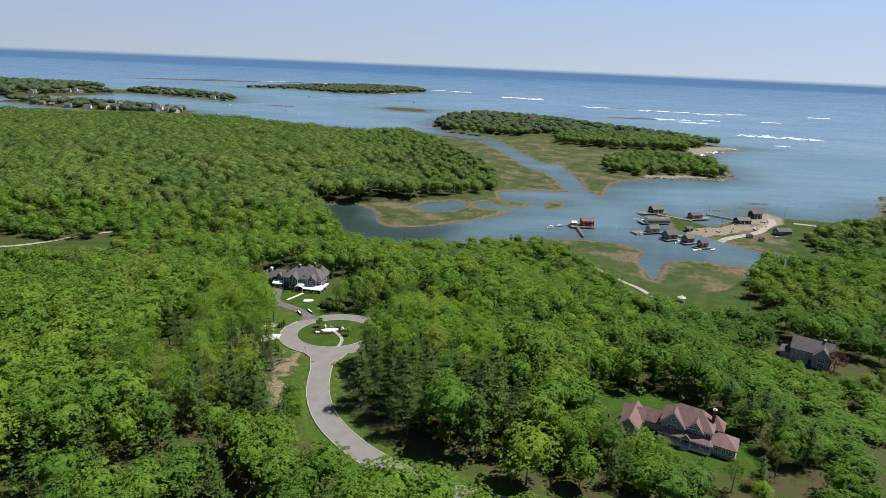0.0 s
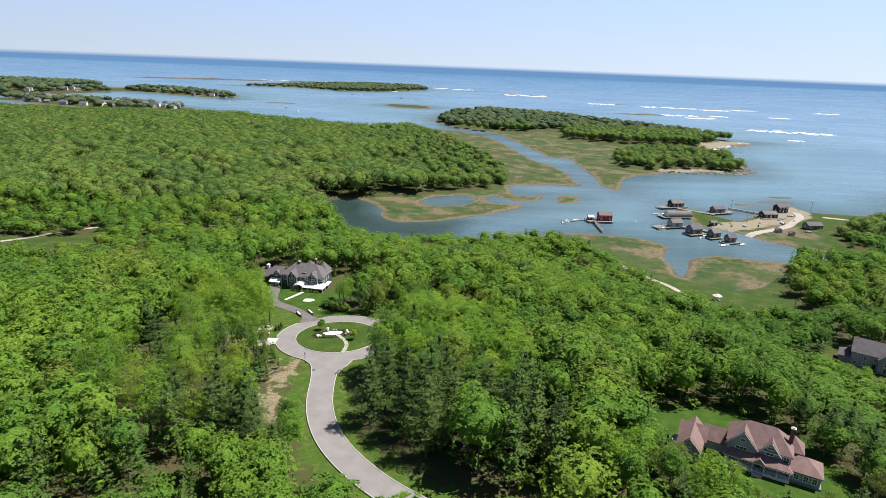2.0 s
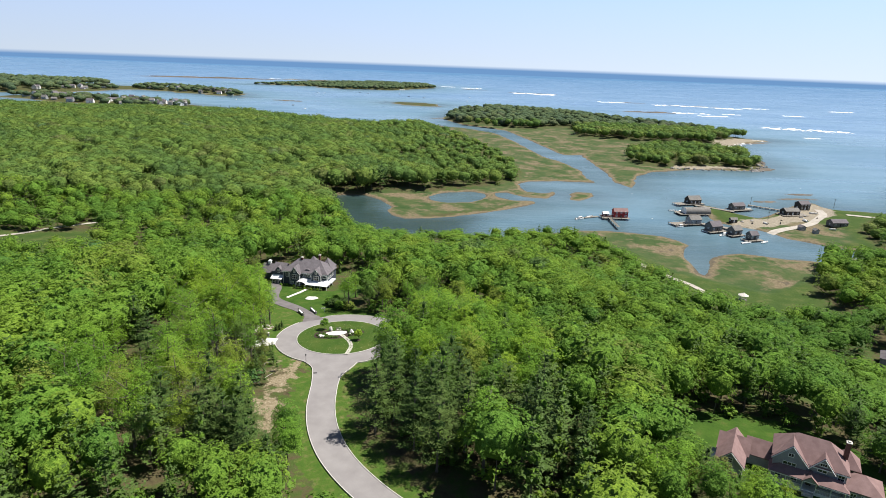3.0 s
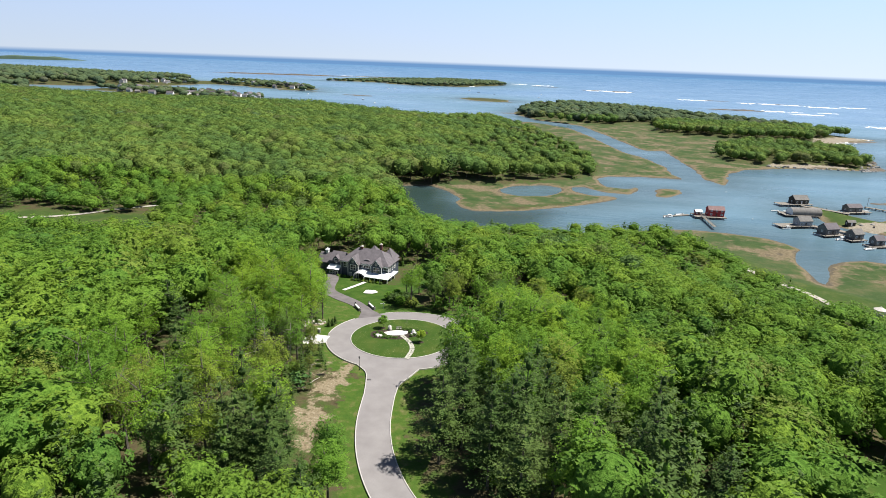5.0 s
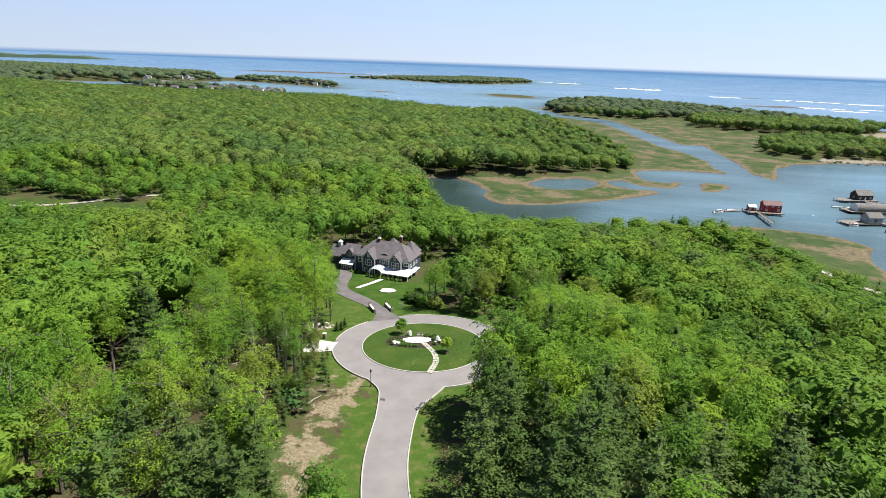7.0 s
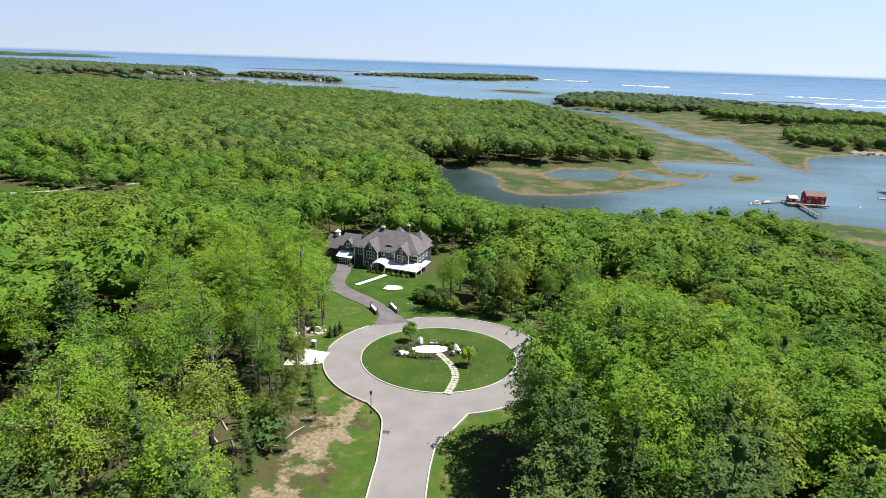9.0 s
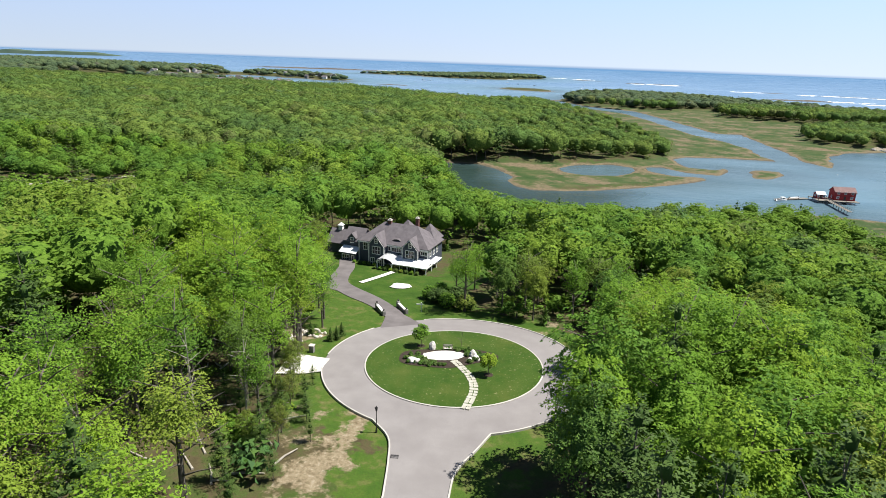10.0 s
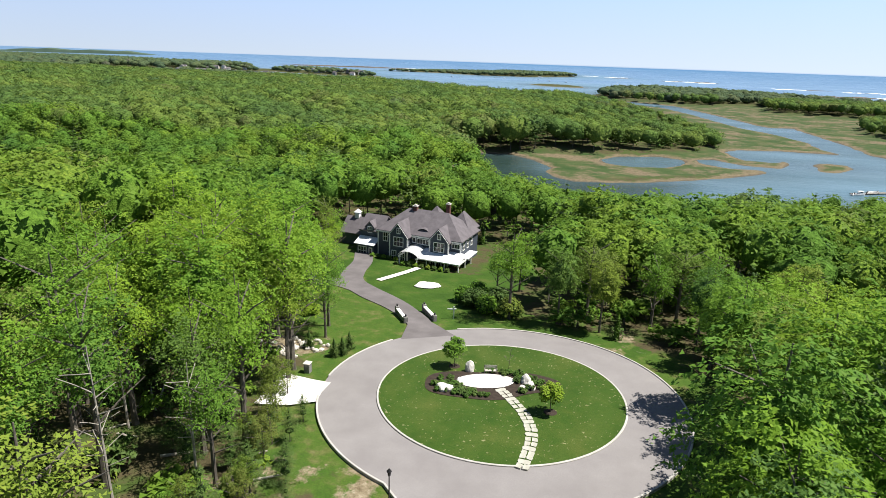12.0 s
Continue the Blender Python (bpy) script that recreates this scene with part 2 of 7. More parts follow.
def lawn_material():
    m = Mat("lawn", 0.9, 0, 0.15)
    big, mid, fine = m.noise(0.13, 5, 0.6), m.noise(0.8, 5, 0.65), m.noise(7, 3)
    c = m.ramp(big, (0.32, (0.020, 0.054, 0.006)), (0.5, (0.036, 0.076, 0.009)), (0.66, (0.074, 0.100, 0.020)))
    c = m.mix(m.step(mid, 0.42, 0.70, 0, 0.65), c, (0.060, 0.088, 0.014))
    mow = m.noise(0.55, 2, stretch=(1.0, 0.06, 1))
    c = m.mix(m.step(mow, 0.45, 0.60, 0, 0.35), c, (0.050, 0.092, 0.014))
    c = m.mix(m.step(fine, 0.35, 0.7, 0, 0.55), c, (0.016, 0.042, 0.004))
    c = m.mix(m.step(m.noise(2.6, 2), 0.665, 0.69, 0, 0.7), c, (0.26, 0.25, 0.13))
    m.colour(c).bump(fine, 0.6, 0.08)
    return m.m


M_LAWN = lawn_material()
M_WHITE = plain("white_paint", (0.74, 0.74, 0.72), (0.82, 0.82, 0.80), 2, 0.5, 20, 0.05)


# ---- building tools ----
def obj_from(name, verts, faces, mat, parent=None, label="", smooth=False):
    me = bpy.data.meshes.new(name)
    me.from_pydata(verts, [], faces)
    me.materials.append(mat)
    if smooth:
        me.polygons.foreach_set("use_smooth", [True] * len(me.polygons))
    me.update()
    ob = new(name, me)
    ob.parent = parent
    return tagged(ob, label)


def part(name, bm, mat, parent=None, label="", smooth=False):
    """Links a bmesh as one mesh object, under a thing where one is given."""
    me = bpy.data.meshes.new(name)
    bmesh.ops.recalc_face_normals(bm, faces=bm.faces)
    bm.to_mesh(me)
    bm.free()
    me.materials.append(mat)
    if smooth:
        me.polygons.foreach_set("use_smooth", [True] * len(me.polygons))
    ob = new(name, me)
    ob.parent = parent
    return tagged(ob, label)


def thing(name, m, label, category, group="", kind=""):
    ob = new(name)
    ob.empty_display_size = 0.2
    ob.matrix_basis = m
    return tagged(ob, label, category, group, kind)


def box(bm, x0, y0, z0, x1, y1, z1, bevel=0.0):
    v = bmesh.ops.create_cube(bm, size=1)["verts"]
    bmesh.ops.scale(bm, vec=(x1 - x0, y1 - y0, z1 - z0), verts=v)
    bmesh.ops.translate(bm, vec=((x0 + x1) / 2, (y0 + y1) / 2, (z0 + z1) / 2), verts=v)
    if bevel:
        e = list({e for q in v for e in q.link_edges})
        bmesh.ops.bevel(bm, geom=e, offset=bevel, segments=1, affect="EDGES")
    return bm


def boxes(*dims, bevel=0.0):
    bm = bmesh.new()
    for d in dims:
        box(bm, *d, bevel=bevel)
    return bm


def tube(bm, pts, radii, sides=7, cap=True):
    """A tapered tube along points."""
    rings = []
    for i, p in enumerate(pts):
        a = Vector(pts[max(i - 1, 0)])
        b = Vector(pts[min(i + 1, len(pts) - 1)])
        q = (b - a).to_track_quat("Z", "Y")
        rings.append([bm.verts.new(Vector(p) + q @ Vector((math.cos(k * math.tau / sides) * radii[i], math.sin(k * math.tau / sides) * radii[i], 0))) for k in range(sides)])
    for r0, r1 in zip(rings, rings[1:]):
        for k in range(sides):
            bm.faces.new((r0[k], r0[(k + 1) % sides], r1[(k + 1) % sides], r1[k]))
    if cap:
        bm.faces.new(list(reversed(rings[0])))
        bm.faces.new(rings[-1])
    return bm


def prism(bm, outline, z0, z1):
    """An upright slab over an outline."""
    lo = [bm.verts.new((x, y, z0)) for x, y in outline]
    hi = [bm.verts.new((x, y, z1)) for x, y in outline]
    n = len(lo)
    bm.faces.new(list(reversed(lo)))
    bm.faces.new(hi)
    for k in range(n):
        bm.faces.new((lo[k], lo[(k + 1) % n], hi[(k + 1) % n], hi[k]))
    return bm


def spline(pts, step=2.0):
    """Catmull-Rom through plan points, as an array."""
    p = np.array(pts, float)
    p = np.vstack([2 * p[0] - p[1], p, 2 * p[-1] - p[-2]])
    out = []
    for i in range(1, len(p) - 2):
        n = max(2, int(np.linalg.norm(p[i + 1] - p[i]) / step))
        t = np.linspace(0, 1, n, endpoint=False)[:, None]
        a, b, c, d = p[i - 1], p[i], p[i + 1], p[i + 2]
        out.append(0.5 * (2 * b + (c - a) * t + (2 * a - 5 * b + 4 * c - d) * t**2 + (3 * b - a - 3 * c + d) * t**3))
    out.append(p[-2][None])
    return np.vstack(out)


# ---- the lie of the land ----
MAINLAND = [(-2600, 2300), (-1450, 2000), (-1120, 1960), (-985, 1800), (-960, 1740), (-1010, 1640), (-1060, 1480), (-1230, 1410), (-1260, 1370), (-1100, 1330), (-1000, 1180), (-960, 1080), (-766, 1040),
            (-580, 1050), (-445, 1062), (-358, 1028), (-254, 995), (-135, 960), (-80, 1040), (-55, 1100), (7, 1065), (54, 1006), (76, 910), (89, 829), (101, 760), (117, 723), (127, 670), (124, 640), (127, 606),
            (93, 608), (63, 600), (51, 582), (56, 549), (71, 547), (79, 557), (79, 541), (71, 526), (52, 529), (38, 545), (27, 540), (29, 526), (40, 514), (57, 513), (59, 505), (49, 495), (24, 474), (2, 457), (-24, 445), (-40, 441), (-49, 448), (-55, 462), (-53, 475), (-62, 493), (-72, 504), (-80, 511), (-117, 502), (-105, 465), (-92, 445), (-77, 420), (-66, 402), (-2, 402),
            (37, 404), (55, 416), (80, 428), (100, 430), (117, 425), (131, 423), (139, 412), (142, 403), (137, 395), (133, 388), (130, 370), (128, 349), (131, 345), (137, 360), (147, 378), (155, 385), (168, 389), (183, 385), (192, 381), (218, 378),
            (252, 384), (262, 390), (258, 396), (250, 406), (238, 412), (230, 419), (218, 429), (214, 441), (207, 451), (196, 458), (187, 466), (186, 480), (189, 503), (192, 520), (198, 528), (205, 518), (214, 500), (225, 486), (236, 493), (257, 515), (282, 540), (302, 552), (303, 537),
            (306, 529), (337, 522), (376, 524), (444, 590), (620, 560), (900, 480), (2600, 200),
            (2600, -700), (-2600, -700)]
ISLAND = [(-38, 1232), (7, 1115), (76, 1053), (100, 936), (113, 862), (127, 790), (150, 792), (152, 659), (148, 612), (159, 587), (178, 649), (202, 681), (249, 706), (280, 716), (335, 718),
          (366, 765), (376, 861), (404, 952), (450, 1000), (523, 1057), (484, 1066), (463, 1106), (452, 1189), (322, 1352), (229, 1489), (81, 1562), (-5, 1435)]
POND = [(-27, 516), (-25, 502), (-12, 496), (6, 499), (17, 514), (20, 534), (9, 542), (-11, 535), (-23, 526)]
CREEK = [(-130, 520), (-110, 440), (-60, 400), (0, 400), (10, 455), (-45, 445), (-58, 465), (-70, 510)]
ISLET = [(93, 546), (90, 525), (98, 524), (112, 542), (113, 557), (102, 559)]
MID_ISLE = [(-808, 2371), (-613, 2418), (-410, 2275), (-248, 2332), (-100, 2660), (-150, 2905), (-545, 2990), (-685, 2704)]
SMALL_ISLE = [(-187, 1623), (-138, 1571), (-64, 1556), (-40, 1620), (-148, 1680)]
POINT_B = [(-1000, 1360), (-823, 1273), (-651, 1217), (-511, 1240), (-577, 1330), (-772, 1397), (-960, 1440)]
POINT_C = [(-970, 1810), (-757, 1723), (-560, 1622), (-640, 1790), (-800, 1903), (-979, 1945)]
MARSHES = [
    [(-100, 500), (-71, 520), (-18, 533), (28, 565), (52, 600), (62, 640), (56, 700), (44, 760), (10, 850), (-20, 930), (-90, 1060), (-55, 1130), (120, 1010), (150, 700), (150, 590), (60, 500), (-40, 440)],
    [(100, 930), (60, 1080), (0, 1140), (-70, 1200), (60, 1112), (120, 1078), (165, 1125), (205, 1115), (178, 996), (250, 966), (388, 962), (392, 930), (356, 880), (270, 880), (215, 820), (198, 745), (205, 726), (262, 714), (240, 700), (150, 580), (120, 780)],
    [(84, 560), (120, 560), (120, 515), (84, 515)],
    [(214, 430), (204, 452), (226, 470), (262, 482), (276, 460), (262, 425), (238, 412)],
    [(50, 400), (60, 440), (150, 440), (150, 395), (215, 378), (190, 345), (150, 318), (115, 345), (100, 380)],
]
MEADOWS = [
    [(90, 386), (88, 366), (96, 340), (104, 322), (110, 298), (118, 284), (150, 276), (176, 274), (170, 304), (184, 342), (205, 374), (150, 360)],
    [(-290, 316), (-212, 318), (-194, 344), (-202, 362), (-250, 352), (-290, 352)],
    [(-170, 395), (-118, 405), (-115, 420), (-165, 415)],
    [(262, 392), (250, 404), (232, 416), (216, 428), (206, 450), (190, 466), (190, 500), (198, 524), (214, 496), (226, 484), (240, 496), (280, 536), (303, 545), (330, 515), (410, 542), (390, 510), (310, 486), (280, 452), (266, 415)],
]
SANDS = [
    [(204, 450), (194, 461), (206, 474), (226, 480), (243, 492), (262, 512), (282, 534), (300, 546), (303, 524), (292, 500), (270, 484), (246, 474), (226, 460)],
    [(352, 850), (376, 862), (404, 952), (450, 1004), (522, 1058), (470, 1062), (405, 1010), (372, 940)],
    [(238, 708), (300, 722), (330, 722), (300, 734), (240, 722)],
]
# plan points with the height of the ground there
LEVELS = ((-42, 211, 15.2), (-42, 238, 13.7), (-66, 252, 11.6), (-68, 266, 9.2), (-70, 284, 8.2), (-58, 290, 8.2), (-70, 276, 8.3), (-92, 286, 8.6), (-40, 280, 9.0), (-64, 243, 13.2), (-38, 170, 15.6), (-25, 140, 16.0), (-90, 180, 16.0), (-120, 230, 14.5),
          (0, 160, 17.0), (75, 165, 17.5), (75, 130, 18.0), (0, 100, 18.0), (-90, 110, 18.0), (-20, 220, 15.0), (20, 240, 12.0), (60, 230, 10.0), (20, 290, 9.0), (80, 290, 6.0), (120, 300, 2.5),
          (160, 300, 2.5), (160, 340, 1.0), (120, 350, 1.2), (60, 380, 4.0), (155, 230, 8.0), (220, 250, 8.0), (240, 340, 3.0), (-130, 400, 6.0), (-160, 330, 9.0), (-240, 350, 6.0), (-320, 450, 7.0),
          (-100, 340, 8.0), (-90, 560, 4.0), (-200, 650, 7.0), (-100, 760, 5.0), (-20, 640, 2.0), (-400, 800, 8.0), (-30, 360, 3.5), (20, 350, 4.5), (-250, 200, 15.0), (200, 150, 16.0), (330, 470, 2.2), (300, 350, 5.0), (-700, 700, 12.0),
          (-1200, 1000, 14.0), (-1600, 1700, 14.0), (230, 470, 1.6), (500, 300, 8.0), (900, 200, 10.0))


def inside(poly, x, y):
    hit = np.zeros(x.shape, bool)
    for (x0, y0), (x1, y1) in zip(poly, poly[1:] + poly[:1]):
        if y0 != y1:
            hit ^= ((y0 > y) != (y1 > y)) & (x < (x1 - x0) * (y - y0) / (y1 - y0) + x0)
    return hit


def edge_distance(poly, x, y):
    best = np.full(x.shape, 1e9)
    for (x0, y0), (x1, y1) in zip(poly, poly[1:] + poly[:1]):
        dx, dy = x1 - x0, y1 - y0
        t = np.clip(((x - x0) * dx + (y - y0) * dy) / (dx * dx + dy * dy + 1e-9), 0, 1)
        best = np.minimum(best, (x - x0 - t * dx) ** 2 + (y - y0 - t * dy) ** 2)
    return np.sqrt(best)


def signed(poly, x, y):
    d = edge_distance(poly, x, y)
    return np.where(inside(poly, x, y), d, -d)


def wobble(x, y, s=1.0):
    """Smooth unevenness between -1 and 1."""
    return (np.sin(x / (9 * s) + 1.7 * np.sin(y / (13 * s))) + np.sin(y / (7 * s) + 1.3 * np.sin(x / (11 * s) + 2)) + np.sin((x + y) / (5 * s))) / 3


def shore(x, y):
    """Metres inland from the waterline; minus: out on the water."""
    xx, yy = x + 1.6 * wobble(x, y, 0.7), y + 1.6 * wobble(y, x, 0.7)
    d = signed(MAINLAND, xx, yy)
    for p in (ISLAND, ISLET, MID_ISLE, SMALL_ISLE, POINT_B, POINT_C):
        d = np.maximum(d, signed(p, xx, yy))
    return np.minimum(d, -signed(POND, xx, yy))


def soft_mask(polys, x, y, width):
    m = np.zeros(x.shape)
    for p in polys:
        m = np.maximum(m, np.clip(signed(p, x, y) / width + 0.5, 0, 1))
    return m


def land(x, y):
    """Ground height, and the shares of marsh, meadow and sand."""
    x, y = np.asarray(x, float), np.asarray(y, float)
    d = shore(x, y)
    num, den = np.full(x.shape, 6.0 * 1e-4), np.full(x.shape, 1e-4)
    for lx, ly, lz in LEVELS:
        w = np.exp(-((x - lx) ** 2 + (y - ly) ** 2) / (2 * 26.0**2)) + 2e-3 / (1 + ((x - lx) ** 2 + (y - ly) ** 2) / 60.0**2) ** 2
        num, den = num + w * lz, den + w
    e = num / den
    marsh = soft_mask(MARSHES, x, y, 6)
    meadow = soft_mask(MEADOWS, x, y, 6)
    sand = soft_mask(SANDS, x, y, 5)
    isl = soft_mask([ISLAND, MID_ISLE, SMALL_ISLE, ISLET], x, y, 4)
    e = e * (1 - isl) + 3.0 * isl
    m2 = np.maximum(marsh, sand * 0.8)
    e = e * (1 - m2) + (0.75 + 0.30 * wobble(x, y, 1.5)) * m2
    z = np.where(d > 0, np.minimum(e, 0.05 + 0.16 * d), np.maximum(0.12 * d, -2.5))
    return z, marsh, meadow, sand, d


def gz(x, y):
    return float(land(np.array([x]), np.array([y]))[0][0])


def graded(lo, a, b, hi, step, grow=1.18):
    mid = list(np.arange(a, b + step / 2, step))
    out, s, v = [], step, a
    while v > lo:
        s *= grow
        v -= s
        out.append(v)
    up, s, v = [], step, b
    while v < hi:
        s *= grow
        v += s
        up.append(v)
    return np.array(out[::-1] + mid + up)


def sheet(name, xs, ys, z, mat, attrs, label, kind="structure"):
    X, Y = np.meshgrid(xs, ys)
    nx, ny = len(xs), len(ys)
    co = np.stack([X, Y, z], -1).reshape(-1, 3)
    i = np.arange(nx * ny).reshape(ny, nx)
    f = np.stack([i[:-1, :-1], i[:-1, 1:], i[1:, 1:], i[1:, :-1]], -1).reshape(-1, 4)
    me = bpy.data.meshes.new(name)
    me.vertices.add(len(co))
    me.vertices.foreach_set("co", co.ravel())
    me.loops.add(f.size)
    me.loops.foreach_set("vertex_index", f.ravel())
    me.polygons.add(len(f))
    me.polygons.foreach_set("loop_start", np.arange(0, f.size, 4))
    me.polygons.foreach_set("use_smooth", np.ones(len(f), bool))
    for k, v in attrs.items():
        me.attributes.new(k, "FLOAT", "POINT").data.foreach_set("value", v.ravel())
    me.materials.append(mat)
    me.update(calc_edges=True)
    me.validate()
    return tagged(new(name, me), label, name.replace("_", " "), "", kind)


RC = (-43.4, 224.4)
R_IN, R_OUT = 14.95, 22.0
ROAD = spline([(-43.0, 206.0), (-42.2, 196), (-41.3, 186), (-39.8, 176), (-36.8, 166), (-32.0, 156.5), (-25.0, 147.5), (-16.0, 139), (-4.0, 131), (12, 124), (34, 118), (70, 113)], 1.5)


def line_distance(line, x, y):
    best = np.full(x.shape, 1e9)
    for a, b in zip(line[::2], line[2::2]):
        dx, dy = b - a
        t = np.clip(((x - a[0]) * dx + (y - a[1]) * dy) / (dx * dx + dy * dy + 1e-9), 0, 1)
        best = np.minimum(best, np.hypot(x - a[0] - t * dx, y - a[1] - t * dy))
    return best


LAWNS = [[(-59.5, 246), (-53, 250), (-53, 258), (-54, 268), (-56, 276), (-66, 277), (-72, 279), (-77, 273), (-77, 264), (-70, 256.5), (-64.8, 253), (-61.5, 249)],
         [(-76, 281), (-86, 279), (-86, 270), (-79, 264), (-75, 272)],
         [(-55, 265), (-46, 268), (-43, 280), (-46, 296), (-52, 302), (-56, 285)],
         [(42, 166), (49, 184), (74, 183), (86, 175), (95, 166), (94, 141), (80, 137), (62, 146), (50, 156)],
         [(-59, 243), (-50, 246), (-30, 244), (-20, 236), (-18, 228), (-16, 236), (-30, 249), (-50, 250)]]
BARE = [[(-51, 150), (-47.5, 206), (-58, 212), (-60, 165), (-58, 150)], [(-60, 190), (-58, 206), (-66, 206), (-68, 192)], [(-68, 228), (-70, 236), (-80, 236), (-78, 226)], [(-30, 240), (-24, 250), (-32, 252), (-38, 246)]]
DRIVE = spline([(-56.6, 239.6), (-60.4, 246.6), (-66.0, 252.8), (-73.5, 258.5), (-78.6, 263.5), (-80.6, 270), (-81.5, 277), (-84, 284)], 1.5)
xs, ys = graded(-2600, -220, 420, 2600, 3.4), graded(-700, 110, 760, 3200, 3.4, 1.06)
GX, GY = np.meshgrid(xs, ys)
gzz, g_marsh, g_meadow, g_sand, g_d = land(GX, GY)
g_turf = np.maximum(0.9 * np.clip((22.0 - line_distance(DRIVE, GX, GY)) / 6, 0, 1), np.maximum(np.clip((14.0 - line_distance(ROAD, GX, GY)) / 9, 0, 1), np.clip((32.0 - np.hypot(GX - RC[0], GY - RC[1])) / 7, 0, 1)))
g_mown = soft_mask(LAWNS, GX, GY, 3.0)
g_bare = soft_mask(BARE, GX, GY, 8) * 0.70 * np.clip((line_distance(ROAD, GX, GY) - 5.5) / 4, 0, 1)
sheet("ground", xs, ys, gzz, M_GROUND, {"marsh": g_marsh, "meadow": g_meadow, "sand": g_sand, "turf": g_turf, "mown": g_mown, "bare": g_bare}, "leaf-strewn woodland ground, meadow, salt marsh and muddy shores")

wx, wy = graded(-4700, -400, 700, 4700, 12.0, 1.12), graded(-900, 330, 1300, 4700, 12.0, 1.12)
WX, WY = np.meshgrid(wx, wy)
wd = shore(WX, WY)
w_far = np.clip((np.hypot(WX, WY) - 3000) / 1700, 0, 1)
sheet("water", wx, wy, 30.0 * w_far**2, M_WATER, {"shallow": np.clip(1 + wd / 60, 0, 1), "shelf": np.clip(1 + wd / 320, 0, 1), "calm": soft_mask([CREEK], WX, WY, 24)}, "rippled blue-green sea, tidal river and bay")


# ---- road and turning circle ----
LIFT = 0.22


def offset_line(line, w):
    t = np.gradient(line, axis=0)
    t /= np.linalg.norm(t, axis=1)[:, None]
    return line + np.stack([t[:, 1], -t[:, 0]], 1) * np.asarray(w).reshape(-1, 1)


def drape(name, rows, mat, lift, label, kind="structure", category="", skirt=False):
    """A sheet laid over the ground, from rows of plan points (rows x points x 2); skirt turns its long edges down."""
    rows = np.array(rows)
    z = land(rows[..., 0], rows[..., 1])[0] + lift
    if skirt:
        rows = np.concatenate([rows[:1], rows, rows[-1:]])
        z = np.concatenate([z[:1] - 0.3, z, z[-1:] - 0.3])
    co = np.concatenate([rows, z[..., None]], -1)
    nr, nc = co.shape[:2]
    i = np.arange(nr * nc).reshape(nr, nc)
    f = np.stack([i[:-1, :-1], i[1:, :-1], i[1:, 1:], i[:-1, 1:]], -1).reshape(-1, 4)
    ob = obj_from(name, co.reshape(-1, 3).tolist(), f.tolist(), mat, smooth=not skirt)
    return tagged(ob, label, category or name.replace("_", " "), "", kind)


def kerb(line, width, height, base, name="kerb", label="pale granite kerb along the asphalt", mat=None, kind="structure"):
    """A real step along a line: outer foot, top with worn edges, inner foot."""
    prof = [(-width / 2, -0.3), (-width / 2, height - 0.03), (-width / 2 + 0.03, height), (width / 2 - 0.03, height), (width / 2, height - 0.03), (width / 2, -0.3)]
    co = []
    for off, h in prof:
        p = offset_line(line, off)
        z = land(line[:, 0], line[:, 1])[0] + base + h
        co.append(np.column_stack([p, z]))
    co = np.stack(co, 1)
    n, k = co.shape[:2]
    i = np.arange(n * k).reshape(n, k)
    f = np.stack([i[:-1, :-1], i[1:, :-1], i[1:, 1:], i[:-1, 1:]], -1).reshape(-1, 4)
    return tagged(obj_from(name, co.reshape(-1, 3).tolist(), f.tolist(), mat or M_KERB), label, "kerb", "", kind)


def arc(r, a0, a1, n=72, c=RC):
    a = np.radians(np.linspace(a0, a1, n))
    return np.stack([c[0] + r * np.cos(a), c[1] + r * np.sin(a)], 1)


# the ring, the neck where it opens to the road, and the road
drape("road", [arc(r, 0, 360, 121) for r in np.linspace(R_IN - 0.1, R_OUT, 6)][::-1], M_ASPHALT, LIFT, "smooth grey asphalt turning circle", category="road")
HALF = 3.7
t_l, t_r = 249.0, 293.0
left_start, right_start = arc(R_OUT, t_l, t_l, 1)[0], arc(R_OUT, t_r, t_r, 1)[0]
left_edge = np.vstack([spline([left_start, (-48.0, 200.2), (-46.6, 195.5), *offset_line(ROAD, HALF)[10::6][:1]], 1.0)[:-1], offset_line(ROAD, HALF)[10:]])
right_edge = np.vstack([spline([right_start, (-36.2, 200.0), (-38.0, 195.0), *offset_line(ROAD, -HALF)[10::6][:1]], 1.0)[:-1], offset_line(ROAD, -HALF)[10:]])


def resample(line, n):
    s = np.concatenate([[0], np.cumsum(np.linalg.norm(np.diff(line, axis=0), axis=1))])
    t = np.linspace(0, s[-1], n)
    return np.stack([np.interp(t, s, line[:, 0]), np.interp(t, s, line[:, 1])], 1)


le, re_ = resample(left_edge, 110), resample(right_edge, 110)
drape("road", [le * (1 - k) + re_ * k for k in np.linspace(0, 1, 6)], M_ASPHALT, LIFT + 0.004, "long curving grey asphalt lane with faint oil marks", category="road")
kerb(left_edge, 0.22, 0.13, LIFT)
kerb(right_edge, 0.22, 0.13, LIFT)
kerb(arc(R_OUT, -67, 116, 110), 0.22, 0.13, LIFT)
kerb(arc(R_OUT, 145, 184, 50), 0.22, 0.13, LIFT)
kerb(arc(R_OUT, 198, 249, 50), 0.22, 0.13, LIFT)
kerb(arc(R_IN, 0, 360, 120), 0.24, 0.14, LIFT, label="pale granite kerb round the central lawn")
drape("lawn", [arc(r, 0, 360, 97) for r in np.linspace(0.05, R_IN - 0.05, 8)][::-1], M_LAWN, LIFT + 0.12, "mown green lawn inside the turning circle")
